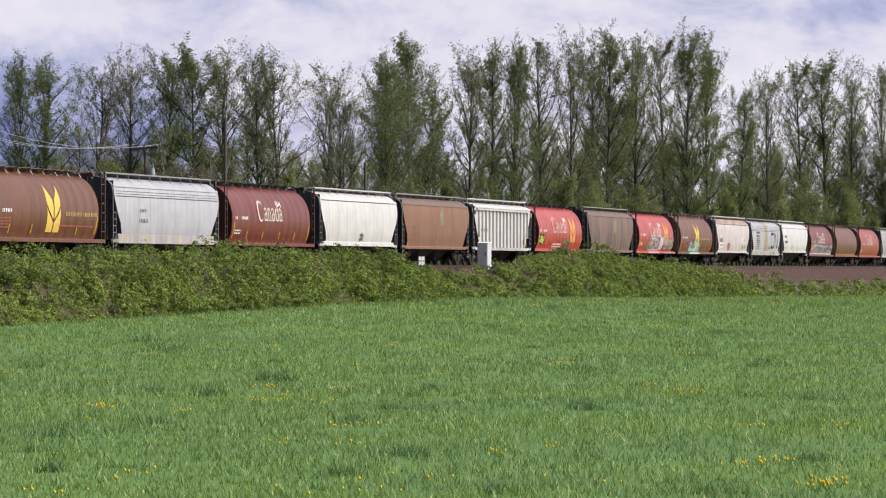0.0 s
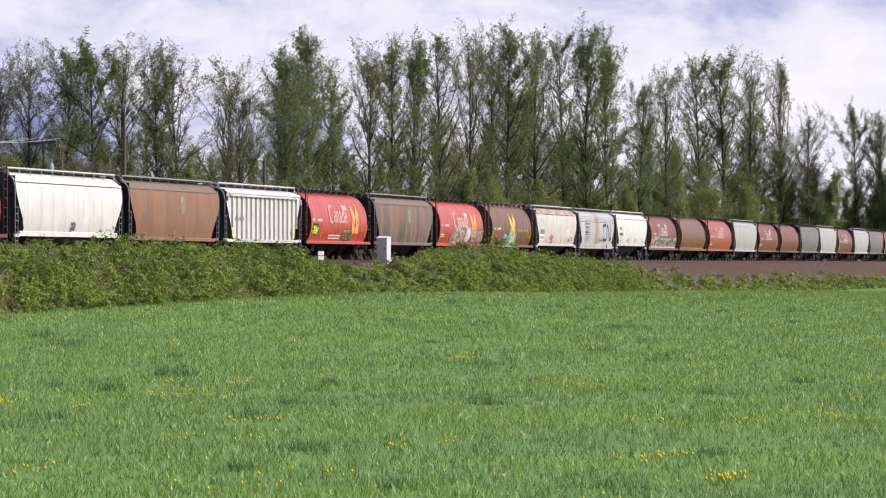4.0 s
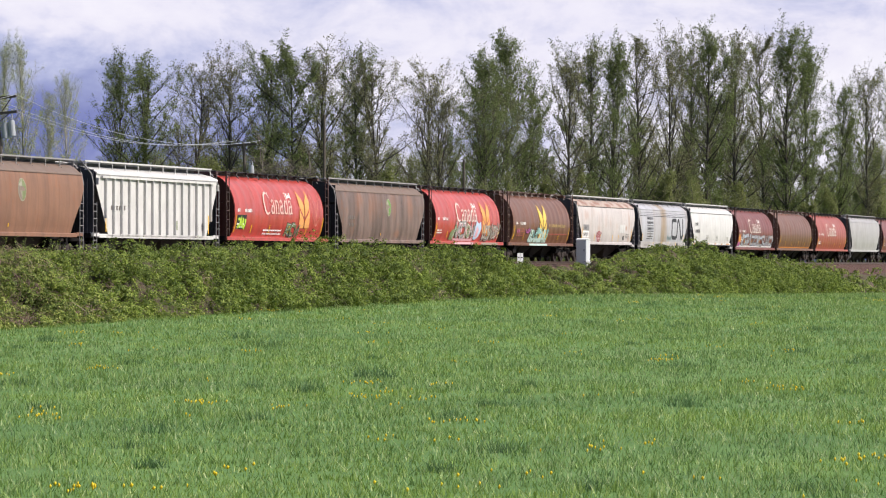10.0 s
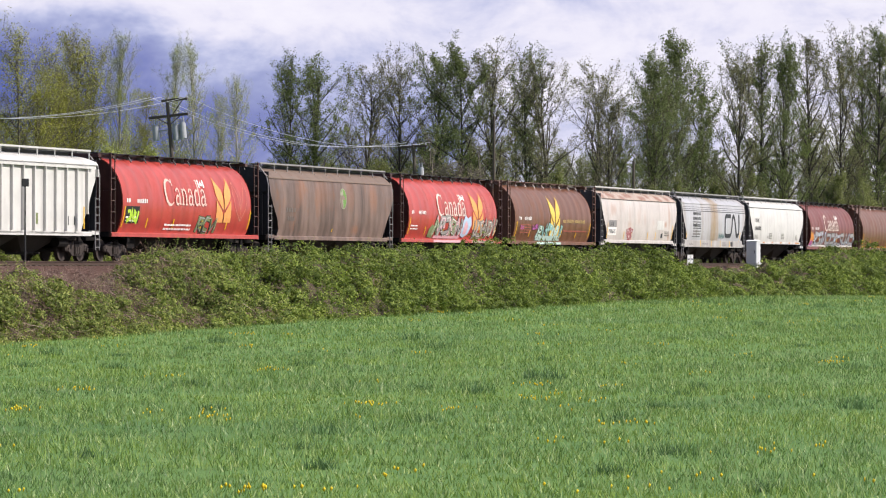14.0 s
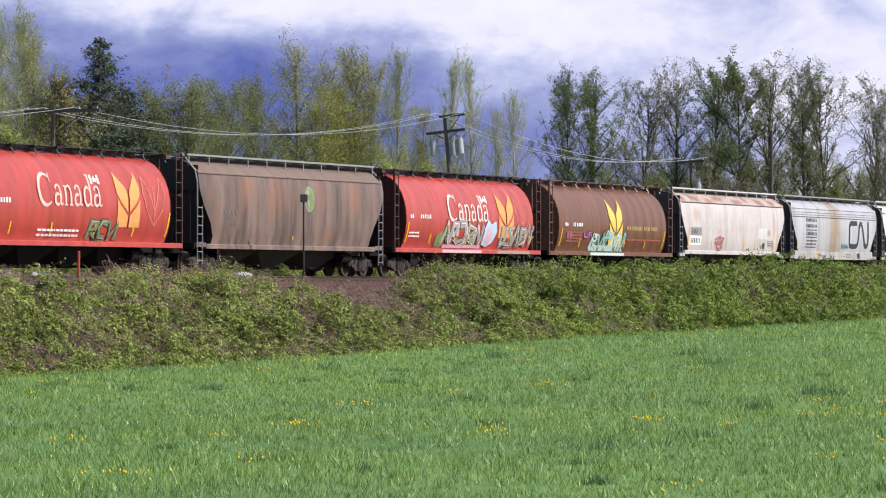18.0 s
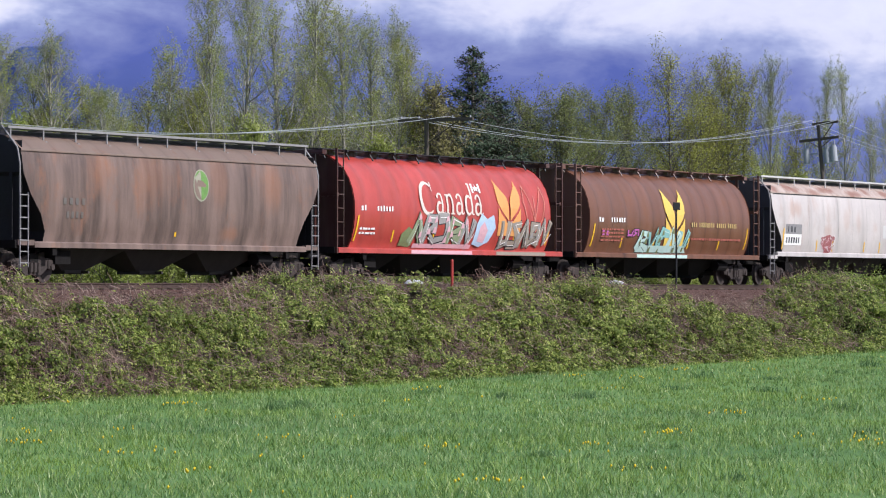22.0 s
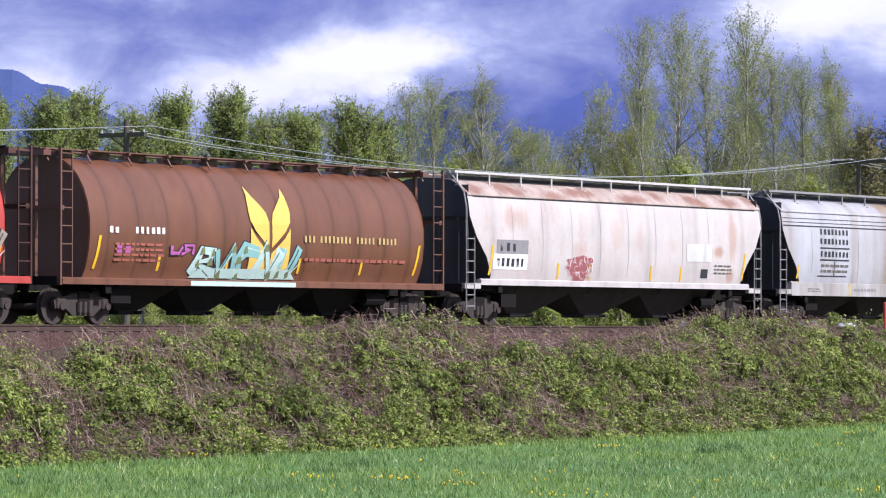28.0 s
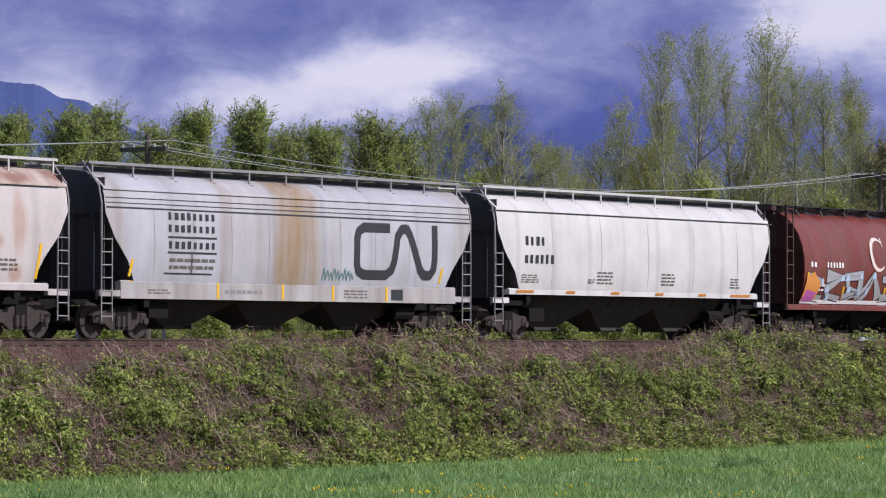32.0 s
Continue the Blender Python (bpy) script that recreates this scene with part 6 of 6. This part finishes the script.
def blade_tufts(rng, s, d, z, n, height, spread, width):
    """n leaning blades (a thin triangle each) round every tuft."""
    m = len(s)
    c = np.stack([s, -d, z], 1)
    c = np.repeat(c, n, 0)
    base = c + np.concatenate([rng.normal(0, 1, (m * n, 2)) * np.repeat(spread, n)[:, None], np.zeros((m * n, 1))], 1)
    h = np.repeat(height, n) * rng.uniform(0.5, 1.15, m * n)
    lean = rng.normal(0, 0.45, (m * n, 2)) * h[:, None]
    tip = base + np.concatenate([lean, h[:, None]], 1)
    ang = rng.uniform(0, math.pi, m * n)
    side = np.stack([np.cos(ang), np.sin(ang), np.zeros(m * n)], 1) * np.repeat(width, n)[:, None]
    v = np.stack([base - side, base + side, tip], 1).reshape(-1, 3)
    return v, np.arange(m * n * 3).reshape(-1, 3)


def in_view(rng, n, r0, r1, a0, a1, power):
    """Random places of the field between two ranges and bearings from the tripod, in the line frame."""
    u = rng.uniform(0, 1, n)
    r = (r0 ** power + u * (r1 ** power - r0 ** power)) ** (1 / power)
    a = np.radians(rng.uniform(a0, a1, n))
    w = np.stack([r * np.sin(a), r * np.cos(a)], 1) - np.array([-3.47, 98.21])
    th = radians(HEADING)
    h, nn = np.array([math.sin(th), math.cos(th)]), np.array([math.cos(th), -math.sin(th)])
    return w @ h, w @ nn, r


# coarse tufts: bearing, range, half width
TUFTS = [(21.80, 98, 0.22), (22.05, 97, 0.26), (21.0, 87, 0.16), (23.13, 72.5, 0.18), (24.42, 200, 0.55), (19.95, 134, 0.35), (17.1, 130, 0.22), (12.88, 101, 0.2),
         (10.57, 105, 0.25), (18.7, 67, 0.3), (31.3, 183, 0.5), (26.6, 79, 0.2), (20.4, 125, 0.3), (28.3, 120, 0.3), (14.6, 118, 0.25), (8.3, 92, 0.2)]


def make_grass():
    rng = np.random.default_rng(5)
    s, d, r = in_view(rng, 125000, 36, 360, -6, 36, 0.85)
    keep = d > 9.2
    s, d, r = s[keep], d[keep], r[keep]
    z = field_z(s, d)
    big = (rng.uniform(0, 1, len(s)) < 0.04)
    patch = np.array([noise.noise(Vector((a * 0.12, b * 0.12, 1))) for a, b in zip(s, d)])
    hgt = 0.12 + 0.07 * patch + 0.10 * big + 0.0002 * r
    v, f = blade_tufts(rng, s, d, z, 8, hgt, 0.12 + 0.0007 * r, 0.0055 + 0.00006 * r)
    # coarse darker tufts standing out of the sward, and weaker ones between them
    az, rr, wide = (np.array(q) for q in zip(*TUFTS))
    w = np.stack([rr * np.sin(np.radians(az)), rr * np.cos(np.radians(az))], 1) - np.array([-3.47, 98.21])
    th = radians(HEADING)
    ts, td = w @ np.array([math.sin(th), math.cos(th)]), w @ np.array([math.cos(th), -math.sin(th)])
    es, ed, er = in_view(rng, 150, 44, 260, -5, 35, 1.0)
    k = ed > 11
    ts, td, tr = np.concatenate([ts, es[k]]), np.concatenate([td, ed[k]]), np.concatenate([rr, er[k]])
    hgt = np.concatenate([rng.uniform(0.24, 0.34, len(rr)), rng.uniform(0.13, 0.22, k.sum())])
    wide = np.concatenate([wide, rng.uniform(0.08, 0.35, k.sum())])
    v2, f2 = blade_tufts(rng, ts, td, field_z(ts, td), 90, hgt, wide, 0.008 + 0.00006 * tr)
    tf = link("grass_tufts", raw_mesh("grass_tufts", v2, f2), TUFT)
    tf.matrix_world = LINE
    tagged(tf, "coarse dark green tufts standing in the meadow", "grass tufts", kind="stuff")
    ob = link("meadow_grass", raw_mesh("meadow_grass", v, f), BLADES)
    ob.matrix_world = LINE
    tagged(ob, "short lush green grass of the meadow", "grass", kind="stuff")


def make_dandelions():
    """Clusters of yellow flower heads standing above the grass."""
    rng = np.random.default_rng(11)
    cs, cd, cr = in_view(rng, 330, 42, 240, -4, 34, 1.0)
    n = rng.integers(1, 9, len(cs)) + 9 * (rng.uniform(0, 1, len(cs)) < 0.15)
    s = np.repeat(cs, n) + rng.normal(0, 0.24, n.sum())
    d = np.repeat(cd, n) + rng.normal(0, 0.24, n.sum())
    keep = d > 11
    s, d = s[keep], d[keep]
    z = field_z(s, d) + rng.uniform(0.16, 0.24, len(s))
    v, f = [], []
    for x, y, h in zip(s, d, z):
        b, r = len(v), rng.uniform(0.013, 0.025)
        v += [(x + r * math.cos(q * 1.047), -y + r * math.sin(q * 1.047), h + 0.012 * (q % 2)) for q in range(6)] + [(x, -y, h + 0.035), (x, -y, h - 0.03)]
        for q in range(6):
            f += [(b + q, b + (q + 1) % 6, b + 6), (b + (q + 1) % 6, b + q, b + 7)]
    ob = link("dandelion_flowers", raw_mesh("dandelion_flowers", v, f), PETAL)
    ob.matrix_world = LINE
    tagged(ob, "yellow dandelion heads scattered in the grass", "dandelions", kind="stuff")


def thicket(s, d):
    """Where the brambles live (above 0) and where dead canes take over (below 0)."""
    grown = np.array([0.75 * noise.noise(Vector((a * 0.26, b * 0.5, 9))) + 0.8 * noise.noise(Vector((a * 0.75, b * 1.0, 2))) for a, b in zip(s, d)])
    return grown - 1.1 * spots(DEAD, s, d)


def make_brambles():
    rng = np.random.default_rng(8)
    cen, face, size = [], [], []
    # mounds of leaves: stretch of the line, number, leaves each, leaf size, radius, how lush
    for s0, s1, n, per, leaf, r0, r1, lush in ((-45, 20, 1900, 300, 0.046, 0.18, 0.66, 0.46), (20, 75, 1350, 320, 0.050, 0.2, 0.76, 0.56), (75, 240, 400, 1400, 0.056, 0.7, 1.9, 1.0), (240, 430, 700, 90, 0.11, 0.4, 1.0, 0.5)):
        s, d = rng.uniform(s0, s1, n), 9.6 - 5.7 * rng.uniform(0, 1, n)
        low = CREST(s) < rail_z(s) - 0.12
        keep = (thicket(s, d) + lush + rng.normal(0, 0.12, n) > -0.02) & (spots(HOLLOWS, s, d) < 0.45) & ~(low & (d < 5.4)) & ~((s > 232) & (d < 6.6))
        s, d = s[keep], d[keep]
        z = bank_z(s, d) + bank_noise(s, d) * np.clip((9.5 - d) / 1.2, 0, 1)
        r = rng.uniform(r0, r1, len(s))
        r = np.where((CREST(s) < rail_z(s) - 0.12) | ((s > 140) & (s < 172)), np.minimum(r, 0.55), r)
        c = np.stack([s, -d, z + np.where(d < 5.6, -0.55, np.where(d < 6.8, -0.25, 0.08)) * r], 1)
        # every mound carries sprays, and every spray its leaves
        sprays, each = per // 22, 22
        m = len(s) * sprays
        u = rng.normal(size=(m, 3)) + np.array([0, -0.45, 0.55])
        u /= np.linalg.norm(u, axis=1)[:, None]
        root = np.repeat(c, sprays, 0) + u * np.repeat(r, sprays)[:, None] * rng.uniform(0.72, 1.0, (m, 1)) * np.array([1.25, 1.0, 0.85])
        v = rng.normal(size=(m * each, 3)) + np.repeat(u, each, 0) * 0.9 + np.array([0, 0, 0.3])
        v /= np.linalg.norm(v, axis=1)[:, None]
        wide = np.repeat(rng.uniform(2.6, 5.2, m) * leaf, each)[:, None]
        cen.append(np.repeat(root, each, 0) + v * wide * rng.uniform(0.6, 1.08, (m * each, 1)) * np.array([1.15, 1.0, 0.8]))
        face.append(v + 0.25 * np.repeat(u, each, 0))
        size.append(np.full(m * each, leaf))
    # single leaves over all of the face
    n = 260000
    s = np.concatenate([rng.uniform(-45, 75, n * 2 // 3), rng.uniform(75, 240, n - n * 2 // 3)])
    d = 9.6 - 5.6 * rng.uniform(0, 1, n)
    keep = (thicket(s, d) + rng.normal(0, 0.3, n) + 0.12 + 0.33 * (s > 75) > -0.24) & ~((CREST(s) < rail_z(s) - 0.12) & (d < 5.4))
    s, d = s[keep], d[keep]
    z = bank_z(s, d) + bank_noise(s, d) * np.clip((9.5 - d) / 1.2, 0, 1)
    cen.append(np.stack([s, -d, z + rng.uniform(0.0, 0.30, len(s))], 1))
    face.append(np.tile(np.array([[0.0, -0.4, 0.8]]), (len(s), 1)))
    size.append(0.045 + 0.00022 * np.maximum(0, s))
    # upright sprigs standing out of the mounds
    n = 5200
    s, d = rng.uniform(-45, 110, n), rng.uniform(4.4, 9.3, n)
    keep = (thicket(s, d) > -0.12) & ~((CREST(s) < rail_z(s) - 0.12) & (d < 5.4))
    s, d = s[keep], d[keep]
    z = bank_z(s, d) + bank_noise(s, d)
    m = 14
    t = np.tile(np.linspace(0.15, 1.0, m), len(s))
    tall = np.repeat(rng.uniform(0.25, 0.7, len(s)), m) * t
    lx, ly = np.repeat(rng.normal(0, 0.25, len(s)), m), np.repeat(rng.normal(-0.15, 0.2, len(s)), m)
    cen.append(np.stack([np.repeat(s, m) + lx * t, -np.repeat(d, m) + ly * t, np.repeat(z, m) + 0.15 + tall], 1) + rng.normal(0, 0.035, (len(t), 3)))
    face.append(np.tile(np.array([[0.0, -0.5, 0.6]]), (len(t), 1)))
    size.append(np.full(len(t), 0.040))
    cen, size, face = np.concatenate(cen), np.concatenate(size), np.concatenate(face)
    far = cen[:, 0] + rng.normal(0, 9, len(cen)) > 66
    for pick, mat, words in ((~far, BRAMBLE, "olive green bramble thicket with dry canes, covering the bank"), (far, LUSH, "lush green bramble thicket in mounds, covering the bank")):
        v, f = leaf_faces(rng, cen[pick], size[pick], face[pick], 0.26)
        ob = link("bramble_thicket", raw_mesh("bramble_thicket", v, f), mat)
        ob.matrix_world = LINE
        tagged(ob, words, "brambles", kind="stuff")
    # withered leaves and stalk ends among the canes
    n = 150000
    s, d = np.concatenate([rng.uniform(-45, 70, n * 3 // 4), rng.uniform(70, 150, n - n * 3 // 4)]), rng.uniform(3.9, 9.5, n)
    keep = (rng.uniform(0, 1, n) < np.clip(0.30 - 1.6 * thicket(s, d), 0.08, 1) * np.where((s < 70) | (spots(DEAD, s, d) > 0.3), 1.0, 0.25)) & ~((CREST(s) < rail_z(s) - 0.12) & (d < 4.6))
    s, d = s[keep], d[keep]
    z = bank_z(s, d) + bank_noise(s, d) * np.clip((9.5 - d) / 1.2, 0, 1)
    v, f = leaf_faces(rng, np.stack([s, -d, z + np.abs(rng.normal(0.08, 0.16, len(s)))], 1), 0.030, np.array([0.0, -0.5, 0.6]), 0.7)
    ob = link("withered_leaves", raw_mesh("withered_leaves", v, f), WITHERED)
    ob.matrix_world = LINE
    tagged(ob, "withered purple-brown bramble leaves on the bank", "withered leaves", kind="stuff")
    # arching dead canes
    n = 110000
    s = np.concatenate([rng.uniform(-45, 75, n * 2 // 3), rng.uniform(75, 240, n - n * 2 // 3)])
    d = rng.uniform(3.8, 9.4, n)
    keep = rng.uniform(0, 1, n) < np.where((s < 70) | (spots(DEAD, s, d) > 0.3), 1.0, 0.13) * np.where(d < 5.4, 0.45, 1.0) * np.clip(0.48 - 1.6 * thicket(s, d), 0.28, 0.8)
    s, d = s[keep], d[keep]
    z = bank_z(s, d) + bank_noise(s, d) * np.clip((9.5 - d) / 1.2, 0, 1) * np.clip((d - 3.0) / 0.8, 0, 1)
    a = np.stack([s, -d, z + rng.uniform(0, 0.3, len(s))], 1)
    m1 = a + np.stack([rng.normal(0, 0.16, len(s)), rng.normal(-0.08, 0.15, len(s)), rng.uniform(0.08, 0.42, len(s))], 1)
    m2 = m1 + np.stack([rng.normal(0, 0.25, len(s)), rng.normal(-0.12, 0.15, len(s)), rng.normal(-0.05, 0.18, len(s))], 1)
    w = np.stack([rng.uniform(0.004, 0.012, len(s)), np.zeros(len(s)), rng.uniform(0.003, 0.009, len(s))], 1)
    v = np.stack([a - w, a + w, m1 + w, m1 - w, m2 + w * 0.5, m2 - w * 0.5], 1).reshape(-1, 3)
    i = np.arange(len(s))[:, None] * 6
    f = np.concatenate([i + np.array([[0, 1, 2, 3]]), i + np.array([[3, 2, 4, 5]])])
    ob = link("dead_canes", raw_mesh("dead_canes", v, f), CANES)
    ob.matrix_world = LINE
    tagged(ob, "dry grey-brown bramble canes tangled on the bank", "dead canes", kind="stuff")


make_grass()
make_dandelions()
make_brambles()

# ---- trackside ----


def make_trackside():
    ob = tagged(new("signal_cabinet"), "grey metal signal cabinet with pitched lid beside the track", "cabinet")
    ob.matrix_world = Matrix.Translation(on_line(169.65, 4.2, 2.9)) @ pose(0, 0, 0, 0, 0, -47)
    bm = bmesh.new()
    box(bm, -0.36, 0.36, -0.35, 0.35, 0.0, 1.47, bevel=0.02)
    part("body", bm, CABINET, ob)
    bm = bmesh.new()
    lid = [bm.verts.new(v) for v in ((-0.39, -0.38, 1.47), (0.39, -0.38, 1.47), (0.39, 0.38, 1.47), (-0.39, 0.38, 1.47), (-0.39, 0.0, 1.545), (0.39, 0.0, 1.545))]
    for f in ((0, 1, 5, 4), (2, 3, 4, 5), (1, 2, 5), (3, 0, 4), (3, 2, 1, 0)):
        bm.faces.new([lid[k] for k in f])
    part("lid", bm, WHITE, ob, "low pitched white lid")
    bm = bmesh.new()
    box(bm, -0.30, 0.30, -0.368, -0.352, 0.12, 1.38)
    door = part("door", bm, CABINET, ob)
    bm = bmesh.new()
    box(bm, 0.20, 0.24, -0.40, -0.37, 0.65, 0.85)
    part("handle", bm, BLACK, door)
    bm = bmesh.new()
    box(bm, -0.42, 0.42, -0.42, 0.42, -0.45, 0.0)
    part("plinth", bm, PALE_STONE, ob, "pale concrete plinth")
    ob = tagged(new("marker_sign"), "small white trackside marker board with dark bars", "sign")
    ob.matrix_world = Matrix.Translation(on_line(151.6, 4.7, 2.34)) @ pose(0, 0, 0, 0, 0, -4)
    bm = bmesh.new()
    rod(bm, (0, 0, -0.2), (0, 0, 1.1), 0.04, 8)
    part("post", bm, GALV, ob)
    for x in (-0.1, 0.1):
        bm = bmesh.new()
        box(bm, x - 0.085, x + 0.085, -0.06, -0.04, 0.5, 1.1)
        bd = part("board", bm, WHITE, ob)
        bm = bmesh.new()
        box(bm, x - 0.06, x + 0.06, -0.066, -0.062, 0.80, 0.86)
        part("bar_mark", bm, INK, bd)
    ob = tagged(new("target_post"), "slim dark switch marker post beside the track", "marker post")
    ob.matrix_world = Matrix.Translation(on_line(57.9, 3.6, 2.5))
    bm = bmesh.new()
    rod(bm, (0, 0, 0), (0, 0, 3.5), 0.035, 8)
    part("post", bm, BLACK, ob)
    bm = bmesh.new()
    box(bm, -0.14, 0.14, -0.06, 0.0, 3.32, 3.62, bevel=0.02)
    part("target", bm, BLACK, ob)


def make_boulders():
    """Pale rounded rocks on the far shoulder of the line, seen below the cars."""
    rng = random.Random(77)
    for az, wide in ((7.93, 0.42), (8.9, 0.42), (9.75, 0.38), (10.3, 0.35), (13.3, 0.46)):
        r = (64.5 + 5.0) / math.sin(radians(HEADING - az))
        s_d = LINE.inverted() @ Vector((r * math.sin(radians(az)), r * math.cos(radians(az)), 0))
        bm = bmesh.new()
        bmesh.ops.create_icosphere(bm, subdivisions=3, radius=1.0)
        o = rng.uniform(0, 90)
        for v in bm.verts:
            k = 1 + 0.28 * noise.noise(v.co * 1.3 + Vector((o, 0, 0))) + 0.1 * noise.noise(v.co * 4 + Vector((o, 0, 0)))
            v.co = Vector((v.co.x * wide * 1.35 * k, v.co.y * wide * k, v.co.z * (0.55 if v.co.z > 0 else 1.5) * k))
        ob = part("boulder", bm, PALE_STONE, None, smooth=True)
        ob.matrix_world = Matrix.Translation(on_line(s_d.x, -5.0, rail_z(s_d.x) - 0.36))
        tagged(ob, "pale rounded boulder on the far side of the track", "boulder", "boulders beyond the track")


def make_posts():
    """Low posts beside the track: bearing, offset from the line, elevation of the top."""
    red = plain("faded_red_enamel", (0.38, 0.045, 0.035), 0.6)
    pale = plain("pale_grey_post", (0.42, 0.42, 0.41), 0.7)
    for az, d, top, mat, words in ((10.88, 2.75, 0.375, red, "low faded red marker post beside the rails"), (-0.19, -4.5, 0.33, pale, "low pale grey post beyond the track"), (-1.47, -4.5, 0.33, pale, "low pale grey post beyond the track")):
        r = (64.5 - d) / math.sin(radians(HEADING - az))
        p = LINE.inverted() @ Vector((r * math.sin(radians(az)), r * math.cos(radians(az)), 0))
        foot = rail_z(p.x) - (0.62 if d > 0 else 1.3)
        h = EYE.z + r * math.tan(radians(top)) - foot
        ob = tagged(new("marker_post"), words, "marker post")
        ob.matrix_world = Matrix.Translation(on_line(p.x, d, foot))
        bm = bmesh.new()
        rod(bm, (0, 0, -0.1), (0, 0, h - 0.04), 0.05, 8)
        part("post", bm, mat, ob)
        bm = bmesh.new()
        rod(bm, (0, 0, h - 0.04), (0, 0, h), 0.056, 8, 0.03)
        part("cap", bm, mat, ob)


PALE_STONE = plain("pale_stone", (0.55, 0.55, 0.56), 0.85, 0.0, 0.25, 5.0)
make_trackside()
make_boulders()
make_posts()


# ---- the train runs ----
def gone(t):
    """Metres travelled at t, counted back from the end of the clip."""
    u = t - 32.0
    return 8.9637 * u + 0.153e-2 * u * u + 0.157e-4 * u ** 3


def motions():
    start = -sum(LENGTHS[:11])
    ends_at = [start]
    for l in LENGTHS:
        ends_at.append(ends_at[-1] + l)
    tilt = math.degrees(math.atan(GRADE))
    for index, car in CARS:
        mid = (ends_at[index] + ends_at[index + 1]) / 2
        rows = []
        for t in range(0, 33, 2):
            s = mid - gone(t)
            rows.append((t, LINE @ pose(s, 0, rail_z(s), 0, -tilt, 0)))
        walk(car, rows)
    for ws, x in WHEELS:
        rows = []
        for k in range(481):
            t = k / 15
            rows.append((t, pose(x, 0, 0.457, 0, -math.degrees((gone(t) - gone(0)) / 0.457) % 360, 0)))
        walk(ws, rows)


motions()
